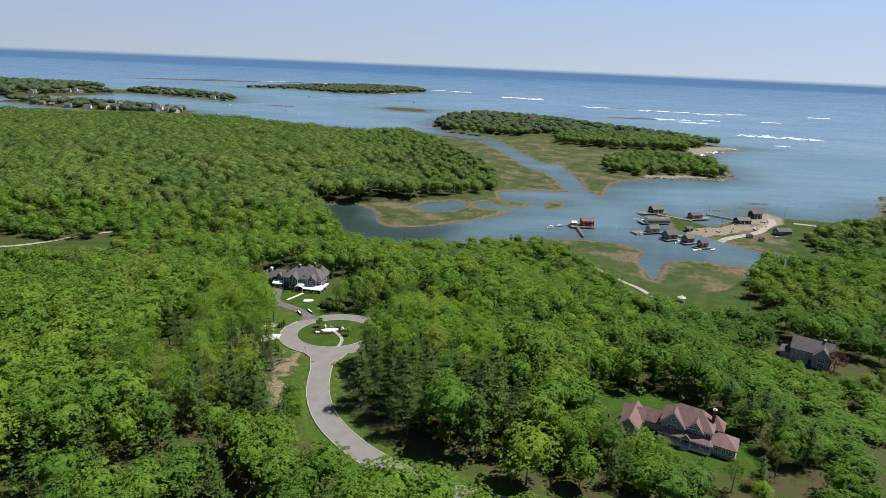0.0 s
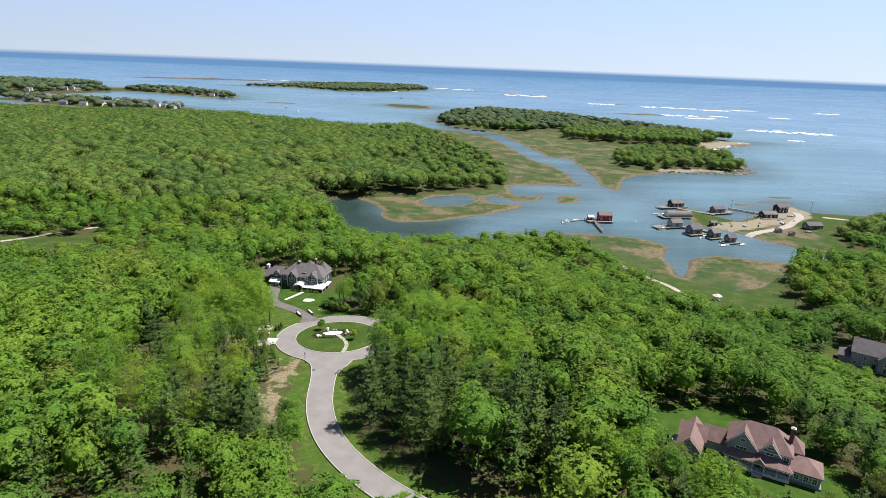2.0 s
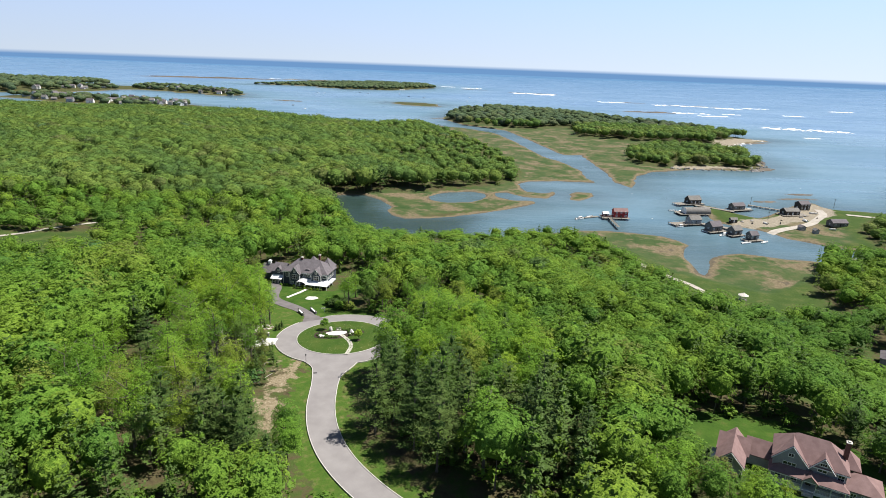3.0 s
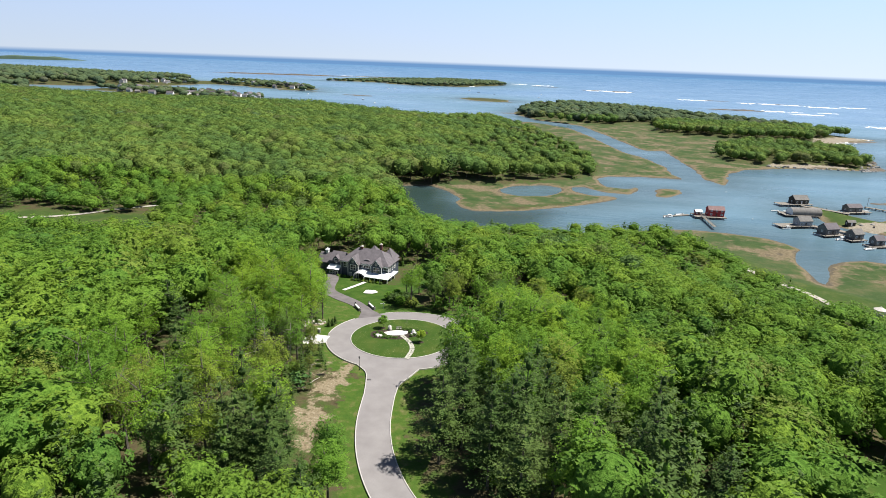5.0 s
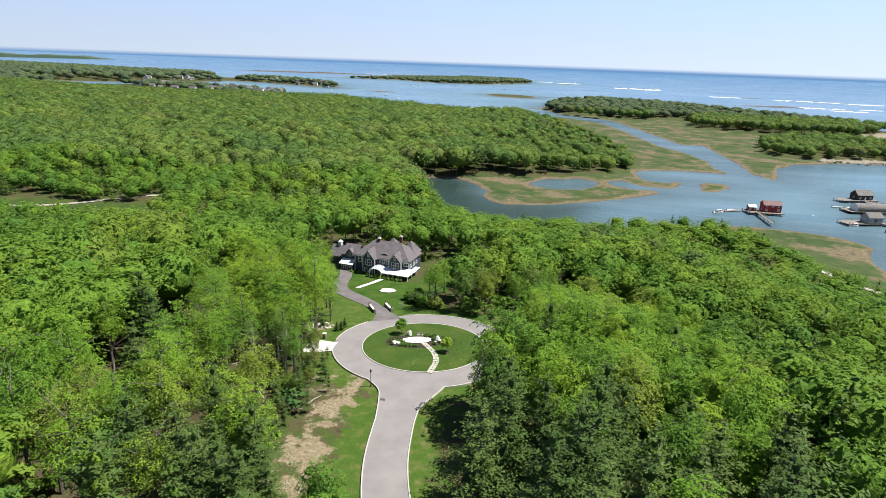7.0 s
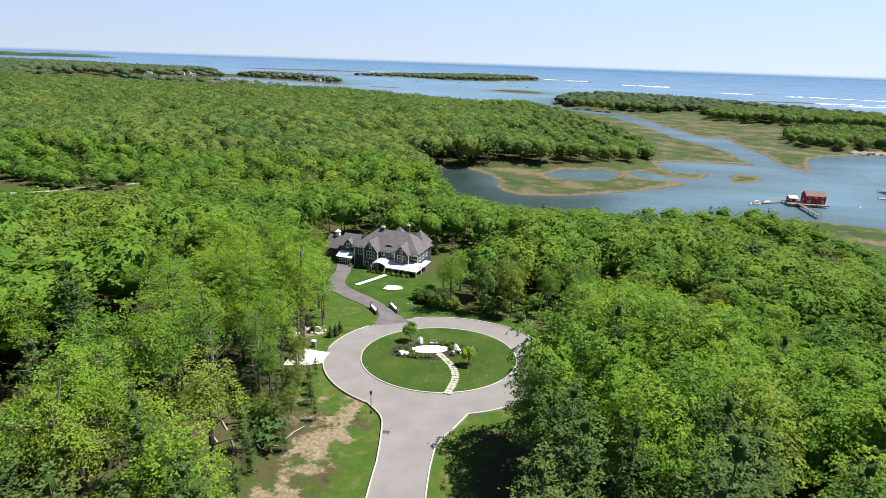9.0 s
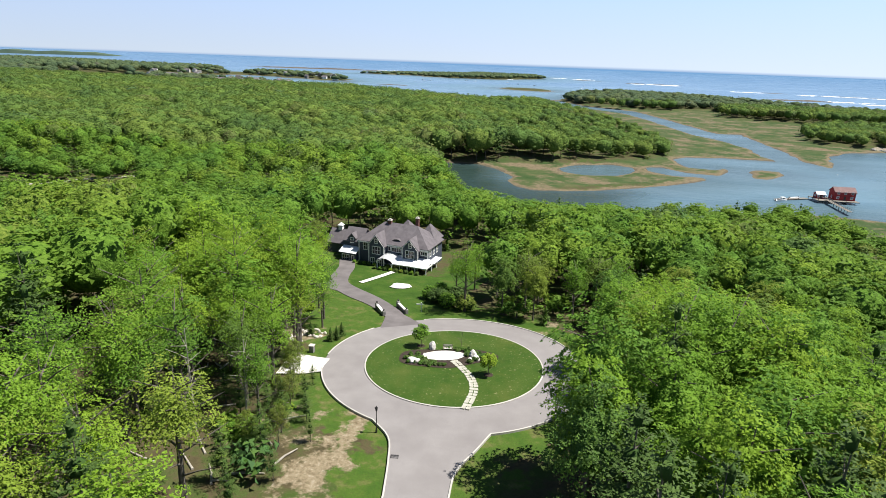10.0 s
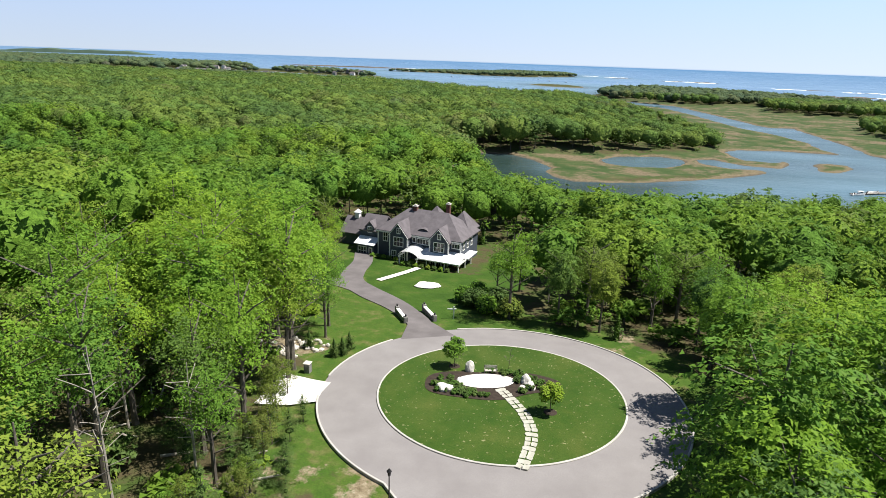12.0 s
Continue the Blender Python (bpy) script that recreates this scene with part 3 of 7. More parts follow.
wd_ = np.interp(np.arange(len(DRIVE)), [0, 4, 8, 14, 20, len(DRIVE) - 1], [4.2, 2.0, 2.1, 2.6, 2.4, 2.0])
drape("driveway", [offset_line(DRIVE, wd_ * k) for k in np.linspace(-1, 1, 5)], M_DRIVE, np.interp(np.arange(len(DRIVE)), [0, 3, 7], [LIFT + 0.012, LIFT + 0.01, 0.13]), "dark asphalt driveway up to the house", skirt=True)
DRIVE_ARM = spline([(-72.5, 258.0), (-79, 261.2), (-86, 263.2), (-94, 264.5)], 1.5)
drape("driveway", [offset_line(DRIVE_ARM, k) for k in (-2.0, -1.0, 0.0, 1.0, 2.0)], M_DRIVE, 0.12, "side arm of the dark asphalt driveway", skirt=True)


# ---- trees ----
def leaf_quads(rng, pos, nor, size, aspect=0.7, tri=False):
    """One bent leaf clump at each place."""
    n = len(pos)
    ref = rng.normal(size=(n, 3))
    u = np.cross(nor, ref)
    u /= np.linalg.norm(u, axis=1)[:, None] + 1e-9
    v = np.cross(nor, u)
    s = size * rng.uniform(0.65, 1.35, (n, 1))
    a, b = u * s, v * s * aspect
    dip = nor * s * -0.25
    if tri:
        co = np.stack([pos - a - b * 0.7 + dip, pos + a * 0.5 - b * 0.9 + dip, pos + a * 0.6 + b * 1.3], 1)
        return co.reshape(-1, 3), np.arange(n * 3).reshape(n, 3)
    co = np.stack([pos - a + dip, pos - b, pos + a + dip, pos + b], 1)
    f = np.arange(n * 4).reshape(n, 4)
    return co.reshape(-1, 3), f


OCT = (np.array([(1, 0, 0), (-1, 0, 0), (0, 1, 0), (0, -1, 0), (0, 0, 1), (0, 0, -1)], float), np.array([(0, 2, 4), (2, 1, 4), (1, 3, 4), (3, 0, 4), (2, 0, 5), (1, 2, 5), (3, 1, 5), (0, 3, 5)]))
ICO = None


def ico_core():
    global ICO
    if ICO is None:
        bm = bmesh.new()
        bmesh.ops.create_icosphere(bm, subdivisions=1, radius=1)
        ICO = (np.array([v.co[:] for v in bm.verts]), np.array([[v.index for v in f.verts] for f in bm.faces]))
        bm.free()
    return ICO


def crown_lobes(rng, h, base, rad, n, knot=1.0):
    """Centres and radii of the clumps that make a broad crown."""
    out = []
    cz, rz = (h + base) / 2, (h - base) / 2
    for k in range(n):
        up = 1.0 - 1.45 * (k + rng.uniform(0, 1)) / n
        a = k * 2.4 + rng.uniform(-0.4, 0.4)
        r = math.sqrt(max(0, 1 - up * up)) * rng.uniform(0.75, 1.0)
        lr = rad * rng.uniform(0.34, 0.50) * (1.15 - 0.2 * abs(up)) * knot
        r *= 1.0 if knot > 0.9 or k % 3 else rng.uniform(0.35, 0.8)
        out.append((math.cos(a) * r * (rad - lr * 0.6), math.sin(a) * r * (rad - lr * 0.6), cz + up * (rz - lr * 0.7), lr))
    out.append((0, 0, cz, rad * 0.55 * knot))
    return out


def broad_crown(seed, h=20.0, base=7.0, rad=4.8, n=20, leaves=330, size=0.20, squash=0.8, core=0.5, tri=True, rough=False, knot=1.0, shell=0.55):
    rng = np.random.default_rng(seed)
    lobes = crown_lobes(rng, h, base, rad, n, knot)
    P, N = [], []
    for x, y, z, r in lobes:
        d = rng.normal(size=(leaves, 3))
        d[:, 2] += 0.35
        d /= np.linalg.norm(d, axis=1)[:, None]
        p = np.array([x, y, z]) + d * r * rng.uniform(shell, 1.14, (leaves, 1)) ** 0.7 * np.array([1, 1, squash])
        keep = np.ones(leaves, bool)
        for x2, y2, z2, r2 in lobes:
            keep &= ((p - np.array([x2, y2, z2])) ** 2).sum(1) > (0.62 * r2) ** 2
        nn = d * 1.0 + rng.normal(size=(leaves, 3)) * 0.38 + np.array([0.15, 0, 0.75])
        P.append(p[keep])
        N.append(nn[keep])
    P, N = np.vstack(P), np.vstack(N)
    N /= np.linalg.norm(N, axis=1)[:, None]
    co, f = leaf_quads(rng, P, N, size, 0.75, tri)
    cv, cf = OCT if rough else ico_core()
    cores = np.vstack([cv * np.array([r, r, r * squash]) * core * rng.uniform(0.85, 1.15, (len(cv), 1)) + np.array([x, y, z]) for x, y, z, r in lobes])
    cores_f = np.vstack([cf + k * len(cv) for k in range(len(lobes))])
    return co, f, cores, cores_f


def sphere_core(sub):
    bm = bmesh.new()
    bmesh.ops.create_icosphere(bm, subdivisions=sub, radius=1)
    out = (np.array([v.co[:] for v in bm.verts]), np.array([[v.index for v in f.verts] for f in bm.faces]))
    bm.free()
    return out


def spray_crown(seed, h=20.0, base=5.0, rad=5.2, sprays=60, per=14, size=0.3, spread=0.8, knobs=14, amp=0.22, core=0.86, sub=2, deep=0.84, low=-0.35, waist=0.40, flutter=0.30):
    """A domed crown of leaf sprays: swelling boughs with creases between them, over an inner body."""
    rng = np.random.default_rng(seed)
    K = rng.normal(size=(knobs * 6, 3))
    K /= np.linalg.norm(K, axis=1)[:, None]
    K = K[K[:, 2] > -0.45]
    chosen = [K[0]]
    for _ in range(min(knobs, len(K)) - 1):
        chosen.append(K[np.argmin((K @ np.array(chosen).T).max(1))])
    K, force = np.array(chosen), rng.uniform(0.75, 1.15, len(chosen))
    w = 2.1 / math.sqrt(knobs)
    cz = base + (h - base) * waist

    def swell(d):
        ang = np.arccos(np.clip(d @ K.T, -1, 1))
        return (1 - amp) + amp * (force * np.exp(-((ang / w) ** 2))).max(1)

    def place(d, k):
        p = d * (swell(d) * k)[:, None] * np.array([rad, rad, 1.0])
        p[:, 2] *= np.where(d[:, 2] > 0, h - cz, cz - base)
        p[:, 2] += cz
        return p

    d = rng.normal(size=(sprays * 4, 3))
    d[:, 2] += 0.25
    d /= np.linalg.norm(d, axis=1)[:, None]
    d = d[d[:, 2] > low][:sprays]
    p = place(d, rng.uniform(deep, 1.04, len(d)))
    nor = d * 0.7 + np.array([0.05, 0, 0.65]) + rng.normal(size=d.shape) * 0.28
    nor /= np.linalg.norm(nor, axis=1)[:, None]
    u = np.cross(nor, rng.normal(size=nor.shape))
    u /= np.linalg.norm(u, axis=1)[:, None] + 1e-9
    v = np.cross(nor, u)
    a, b = rng.normal(size=(2, len(d), per)) * spread * 0.55
    P = p[:, None] + u[:, None] * a[..., None] + v[:, None] * b[..., None] - nor[:, None] * ((a * a + b * b) * 0.28 / spread)[..., None]
    P = P + rng.normal(size=P.shape) * spread * 0.10
    N = nor[:, None] + rng.normal(size=P.shape) * flutter
    P, N = P.reshape(-1, 3), N.reshape(-1, 3)
    N /= np.linalg.norm(N, axis=1)[:, None]
    co, f = leaf_quads(rng, P, N, size, 0.75, True)
    cv, cf = sphere_core(sub)
    return co, f, place(cv, np.full(len(cv), core)), cf


def pine_crown(seed, h=22.0, base=6.0, reach=4.0, whorls=13, clumps=9, size=0.62, tri=False):
    rng = np.random.default_rng(seed)
    P, N = [], []
    for w in range(whorls):
        k = w / (whorls - 1)
        z = base + (h - base) * k
        ln = reach * (1 - k) ** 0.75 * rng.uniform(0.75, 1.15) + 0.5
        nb = 5 if k < 0.8 else 4
        for b in range(nb):
            a = b * math.tau / nb + w * 0.9 + rng.uniform(-0.4, 0.4)
            l2 = ln * rng.uniform(0.6, 1.15)
            m = max(3, int(clumps * l2 / reach * 1.2))
            t = rng.uniform(0.25, 1.0, m)
            wid = rng.normal(0, 0.28, m) * l2 * 0.5
            px = np.cos(a) * t * l2 - np.sin(a) * wid
            py = np.sin(a) * t * l2 + np.cos(a) * wid
            pz = z + 0.16 * l2 * t**2 + rng.normal(0, 0.12, m)
            P.append(np.stack([px, py, pz], 1))
            N.append(np.stack([rng.normal(0, 0.30, m), rng.normal(0, 0.30, m), np.ones(m)], 1))
    P, N = np.vstack(P), np.vstack(N)
    N /= np.linalg.norm(N, axis=1)[:, None]
    co, f = leaf_quads(rng, P, N, size, 0.5, tri)
    cv, cf = ico_core()
    lob = [(0, 0, base + (h - base) * (k + 0.5) / 4, reach * (1 - (k + 0.5) / 4) * 0.45 + 0.25) for k in range(4)]
    cores = np.vstack([cv * np.array([r, r, 1.6]) * 0.8 + np.array([x, y, z]) for x, y, z, r in lob])
    cores_f = np.vstack([cf + k * len(cv) for k in range(len(lob))])
    return co, f, cores, cores_f


def mesh_arrays(name, blocks, mats, tint=None, smooth=()):
    """One mesh from blocks of (vertices, faces, material slot)."""
    me = bpy.data.meshes.new(name)
    nv = sum(len(b[0]) for b in blocks)
    me.vertices.add(nv)
    me.vertices.foreach_set("co", np.concatenate([b[0] for b in blocks]).astype(np.float32).ravel())
    idx, start, slot, at, loop = [], [], [], 0, 0
    for co, f, s in blocks:
        k = f.shape[1]
        idx.append((f + at).ravel())
        start.append(loop + np.arange(len(f)) * k)
        slot.append(np.full(len(f), s))
        at += len(co)
        loop += f.size
    idx, start, slot = np.concatenate(idx), np.concatenate(start), np.concatenate(slot)
    me.loops.add(len(idx))
    me.loops.foreach_set("vertex_index", idx.astype(np.int32))
    me.polygons.add(len(start))
    me.polygons.foreach_set("loop_start", start.astype(np.int32))
    me.polygons.foreach_set("material_index", slot.astype(np.int32))
    if tint is not None:
        me.attributes.new("tree_tint", "FLOAT", "POINT").data.foreach_set("value", tint.astype(np.float32))
    me.polygons.foreach_set("use_smooth", np.isin(slot, smooth))
    for m in mats:
        me.materials.append(m)
    me.update(calc_edges=True)
    return me


def trunk_bm(seed, h, base, girth, limbs=7, reach=4.0):
    rng = random.Random(seed)
    bm = bmesh.new()
    lean = (rng.uniform(-0.6, 0.6), rng.uniform(-0.6, 0.6))
    pts = [(lean[0] * k * k, lean[1] * k * k, -0.5 + (h * 0.86 + 0.5) * k) for k in (0, 0.08, 0.3, 0.55, 0.8, 1)]
    tube(bm, pts, [girth * 1.35, girth, girth * 0.85, girth * 0.62, girth * 0.36, 0.04], 7)
    for k in range(limbs):
        z = base * 0.75 + (h * 0.75 - base * 0.75) * (k + rng.random()) / limbs
        f = z / (h * 0.86)
        a = k * 2.4 + rng.uniform(-0.4, 0.4)
        p0 = Vector((lean[0] * f * f, lean[1] * f * f, z))
        ln = reach * rng.uniform(0.6, 1.0)
        d = Vector((math.cos(a), math.sin(a), rng.uniform(0.35, 0.9)))
        p1 = p0 + d * ln * 0.5
        p2 = p1 + Vector((d.x, d.y, d.z * 0.5 + 0.25)) * ln * 0.5
        tube(bm, [p0, p1, p2], [girth * 0.38, girth * 0.24, 0.03], 5)
    return bm


def tree_model(name, seed, style, h, label):
    """One tree: a tapered trunk with limbs, and its crown."""
    t = thing(name, pose(0, 0, -500), label, "tree")
    if style == "pine":
        arr = pine_crown(seed, h, h * 0.24, h * 0.27, 13, 74, 0.24, True)
        part("trunk", trunk_bm(seed, h * 1.1, h * 0.28, 0.26, 6, 2.2), M_BARK, t)
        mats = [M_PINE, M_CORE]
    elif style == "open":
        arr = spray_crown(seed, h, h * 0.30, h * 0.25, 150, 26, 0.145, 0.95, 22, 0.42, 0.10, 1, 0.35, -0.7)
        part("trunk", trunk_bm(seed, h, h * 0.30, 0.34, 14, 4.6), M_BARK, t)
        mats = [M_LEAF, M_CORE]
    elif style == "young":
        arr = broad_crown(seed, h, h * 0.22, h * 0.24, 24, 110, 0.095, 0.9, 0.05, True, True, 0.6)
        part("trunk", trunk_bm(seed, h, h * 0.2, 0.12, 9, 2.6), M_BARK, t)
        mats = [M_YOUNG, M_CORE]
    else:
        if style == "broad":
            arr = spray_crown(seed, h, h * 0.20, h * 0.27, 230, 17, 0.20, 0.75, 30, 0.42, 0.58, 2, 0.62)
        else:
            arr = spray_crown(seed, h, h * 0.20, h * 0.27, 330, 17, 0.175, 0.62, 40, 0.45, 0.50, 2, 0.60)
        part("trunk", trunk_bm(seed, h, h * 0.35, 0.30, 7, 4.5), M_BARK, t)
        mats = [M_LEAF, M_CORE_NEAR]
    me = mesh_arrays("crown", [(arr[0], arr[1], 0), (arr[2], arr[3], 1)], mats, None, (1,))
    c = new("crown", me)
    c.parent = t
    return t


# plan points with the height of the treetops there
TOPS = ((-18, 189, 40), (-70, 200, 39), (-100, 225, 37), (-133, 207, 40), (-2, 157, 41), (23, 177, 38), (-85, 160, 39), (-146, 229, 34), (4, 275, 28.5), (35, 245, 28), (63, 228, 28), (79, 197, 33),
        (-30, 285, 26.5), (12, 297, 27), (61, 377, 15), (-127, 400, 25), (-225, 345, 15), (-195, 318, 15), (-180, 340, 17), (-230, 300, 17), (-314, 452, 26), (-86, 488, 22), (-66, 498, 24), (8, 637, 12), (57, 671, 9), (-43, 148, 32), (-200, 650, 27),
        (-400, 800, 27), (160, 240, 22), (-60, 320, 24), (-95, 300, 27), (240, 330, 17), (330, 430, 12), (60, 135, 30), (-700, 700, 30), (300, 1000, 17), (150, 1300, 17), (-600, 1300, 16), (-1400, 1800, 28), (240, 770, 14), (112, 262, 15), (95, 285, 13), (118, 275, 11), (135, 200, 20), (147, 212, 14), (95, 345, 8), (80, 320, 12), (75, 345, 10), (300, 420, 11), (270, 400, 10), (-30, 345, 14), (20, 345, 14), (-62, 370, 12), (40, 380, 9), (0, 378, 6), (-40, 385, 6), (90, 400, 8), (-205, 300, 16), (140, 300, 14), (100, 330, 12), (100, 270, 21))


def canopy(x, y):
    num, den = np.full(x.shape, 24.0 * 1e-6), np.full(x.shape, 1e-6)
    for tx, ty, tz in TOPS:
        w = 1 / (((x - tx) ** 2 + (y - ty) ** 2) / 30.0**2 + 0.1) ** 2
        num, den = num + w * tz, den + w
    return num / den


CLEARINGS = [
    [(-38, 134), (-44, 150), (-30, 146), (-18, 134), (-4, 126), (4, 120), (-4, 114), (-22, 124)],
    [(-63, 205), (-69.5, 225), (-77, 242), (-90, 262), (-60, 262), (-60, 205)],
    [(-100, 262), (-84, 247), (-76, 240), (-66, 240), (-45, 245), (-51, 250), (-56, 259), (-55, 272), (-50, 299), (-98, 304)],
    [(-40, 165), (-42, 205), (-42, 246), (-17, 246), (-16.5, 235), (-19.5, 215), (-23.5, 198), (-27, 182), (-34, 168)],
    [(44, 160), (49, 182), (74, 181), (85, 173), (93, 166), (97, 146), (100, 128), (72, 126), (62, 134), (60, 143)],
    [(140, 208), (138, 240), (176, 240), (178, 208)],
    [(-60, 160), (-46, 160), (-46, 206), (-64, 214), (-57, 188)],
    [(-160, 398), (-128, 404), (-126, 414), (-158, 412)],
    [(-58, 258), (-48, 252), (-43, 262), (-44, 284), (-50, 300), (-58, 290)],
]
WOODLESS = [SMALL_ISLE, [(285, 490), (285, 560), (430, 560), (430, 505)]]


def may_grow(x, y):
    z, marsh, meadow, sand, d = land(x, y)
    ok = (d > 4) & (marsh < 0.35) & (meadow < 0.35) & (sand < 0.1)
    ok &= np.hypot(x - RC[0], y - RC[1]) > 25.0
    ok &= line_distance(ROAD, x, y) > 9.0
    ok &= line_distance(DRIVE, x, y) > 6.0
    east = (x > np.interp(y, ROAD[::-1, 1], ROAD[::-1, 0])) & (y > 138) & (y < 206)
    ok &= ~(east & (line_distance(ROAD, x, y) < 14.5))
    for p in CLEARINGS:
        ok &= ~inside(p, x, y)
    for p in WOODLESS:
        ok &= ~inside(p, x, y)
    return ok, z


def scatter(x0, x1, y0, y1, step, seed):
    rng = np.random.default_rng(seed)
    x, y = np.meshgrid(np.arange(x0, x1, step), np.arange(y0, y1, step * 0.87))
    x = x + (np.arange(x.shape[0]) % 2)[:, None] * step / 2
    x, y = (x + rng.uniform(-0.36, 0.36, x.shape) * step).ravel(), (y + rng.uniform(-0.36, 0.36, y.shape) * step).ravel()
    ok, z = may_grow(x, y)
    return x[ok], y[ok], z[ok], rng


def view_wedge(x, y):
    """The part of the plan that the walk overlooks."""
    return (y > 88) & (x > np.minimum(-24 - 0.76 * y, -56 - 1.2 * (y - 155)) - 6) & (x < 15 + 0.77 * y)


SHAPES = {}
for style, n, h in (("broad", 5, 21.0), ("fine", 4, 21.0), ("pine", 4, 23.0), ("open", 4, 20.0), ("young", 3, 10.0)):
    label = {"fine": "tall broadleaf tree in bright spring leaf", "broad": "tall broadleaf tree in bright spring leaf", "pine": "dark green pine with layered limbs", "open": "slender tree with bare trunk and thin leaves", "young": "young yellow-green sapling in first leaf"}[style]
    nm = {"fine": "broadleaf_tree", "broad": "broadleaf_tree", "pine": "pine_tree", "open": "slender_tree", "young": "sapling"}[style]
    SHAPES[style] = [(tree_model(nm, 40 + 7 * k, style, h, label), h) for k in range(n)]
USED = set()


def plant(style, x, y, z, h, rng, wide=1.0):
    k = int(rng.integers(len(SHAPES[style])))
    model, h0 = SHAPES[style][k]
    s = h / h0
    m = pose(x, y, z, 0, 0, float(rng.uniform(0, 360))) @ Matrix.Diagonal((s * wide, s * wide, s, 1))
    if (style, k) not in USED:
        USED.add((style, k))
        model.matrix_basis = m
        ob = model
    else:
        ob = copy_thing(model, Matrix.Identity(4))
        ob.matrix_basis = m
    tagged(ob, "", "", {"broad": "broadleaf trees beside the lane", "fine": "broadleaf trees beside the lane", "pine": "pines beside the lane", "open": "slender trees beside the lane", "young": "saplings beside the lane"}[style])
    return ob


# stretch of the wood that the camera passes nearest: single trees
NEAR = [(-104, 150), (-104, 262), (-8, 262), (22, 236), (24, 190), (12, 150)]
PINEWOODS = [[(-26, 148), (-22, 182), (8, 186), (30, 174), (44, 150), (20, 134)], [(-74, 146), (-74, 172), (-50, 172), (-46, 146)], [(-104, 184), (-104, 206), (-84, 206), (-84, 184)], [(-100, 100), (-104, 140), (-62, 142), (-40, 100)], [(20, 100), (20, 128), (60, 128), (70, 100)]]
CLOSE = [(-92, 186), (-92, 236), (-66, 246), (-60, 200), (-36, 172), (-30, 240), (-4, 240), (2, 172), (-30, 166), (-62, 180)]
PINE_SPOTS = [(-14, 160), (-8, 168), (-20, 172), (-2, 160), (-24, 166), (8, 168), (-52, 158), (-56, 163), (-60, 152), (-66, 170), (-72, 158), (-92, 192), (-100, 200), (-6, 178), (14, 160), (24, 152), (-84, 176)]
nx_, ny_, nz_, nrng = scatter(-106, 26, 148, 264, 7.4, 3)
pick = inside(NEAR, nx_, ny_)
PX, PY = np.array([p[0] for p in PINE_SPOTS]), np.array([p[1] for p in PINE_SPOTS])
count = 0
for x, y, z in zip(nx_[pick], ny_[pick], nz_[pick]):
    top = float(canopy(np.array([x]), np.array([y]))[0])
    h = max(9.0, (top - z) * nrng.uniform(0.8, 1.02))
    if np.hypot(PX - x, PY - y).min() < 4.5:
        continue
    if x < -60 and 180 < y < 226 and nrng.random() < (0.85 if 184 < y < 214 else 0.15):
        continue
    if x < -56 and y < 242 and nrng.random() < 0.75:
        style = "open"
    elif x < -60 and y < 215 and nrng.random() < 0.45:
        style, h = "young", nrng.uniform(7, 11)
    elif x > -52 and y > 252:
        style = "open"
    else:
        style = "pine" if nrng.random() < (0.30 if any(inside(w, np.array([x]), np.array([y]))[0] for w in PINEWOODS) else 0.07) else "broad"
        if style == "broad" and (x < -56 or inside(CLOSE, np.array([x]), np.array([y]))[0]):
            style = "fine"
    if count < 296:
        plant(style, x, y, z, h, nrng, nrng.uniform(0.92, 1.12))
        count += 1
for x, y, h, style in ((49, 148, 12, "pine"), (58, 145, 10, "open"), (63, 142, 9, "open"), (45, 146, 10, "young")):
    plant(style, x, y, gz(x, y), h, nrng, 1.2)
for x, y, h, style, wide in ((94, 158, 15, "pine", 1.2), (99, 150, 16, "pine", 1.2), (92, 167, 14, "pine", 1.2), (104, 143, 15, "pine", 1.2), (100, 160, 16, "pine", 1.2), (44, 152, 12, "pine", 1.3), (50, 144, 12, "young", 1.2), (56, 139, 10, "pine", 1.3), (63, 135, 9, "young", 1.3),
                            (70, 133, 9, "pine", 1.3), (78, 131, 10, "young", 1.3), (86, 133, 10, "pine", 1.3), (39, 158, 13, "open", 1.2), (36, 148, 13, "fine", 1.2), (52, 135, 10, "open", 1.3), (93, 138, 11, "young", 1.2), (66, 128, 9, "fine", 1.3), (82, 125, 9, "fine", 1.3)):
    plant(style, x, y, gz(x, y), h, nrng, wide)
for x, y, h in ((-75, 196.5, 21), (-67.5, 207, 20), (-72, 214, 19), (-70, 221, 19), (-80, 206, 20), (-85, 198, 19), (-78, 213, 18), (-88, 208, 20), (-66, 199.5, 14), (-92, 215, 20), (-87, 257, 13), (-92, 262, 15), (-89, 266, 12), (-84.5, 265, 11), (-87, 272, 12), (-88, 277, 13), (-92, 281, 15), (-49.5, 262, 12), (-46, 268, 13), (-73, 240, 15), (-76.5, 246, 15), (-71.5, 235.5, 12), (-79, 251, 14)):
    plant("open", x, y, gz(x, y), h, nrng, 0.95)
for x, y, h in ((-63, 203, 6), (-64.5, 207, 7), (-62, 198, 5), (-61, 195, 6), (-67, 212, 6), (-65.5, 204.5, 5), (-64, 193, 6), (-68, 217, 5)):
    plant("young", x, y, gz(x, y), h, nrng, 1.1)
for x, y, h in ((-66, 202, 5), (-69, 200, 6), (-63, 199, 3.5), (-73, 203, 6), (-78, 200, 5), (-83, 206, 6), (-71, 210, 5), (-76, 218, 6), (-84, 214, 7), (-70, 217, 4.5), (-90, 200, 6), (-80, 195, 6), (-87, 192, 7), (-66, 195, 4)):
    plant("pine", x, y, gz(x, y), h, nrng, 1.25)
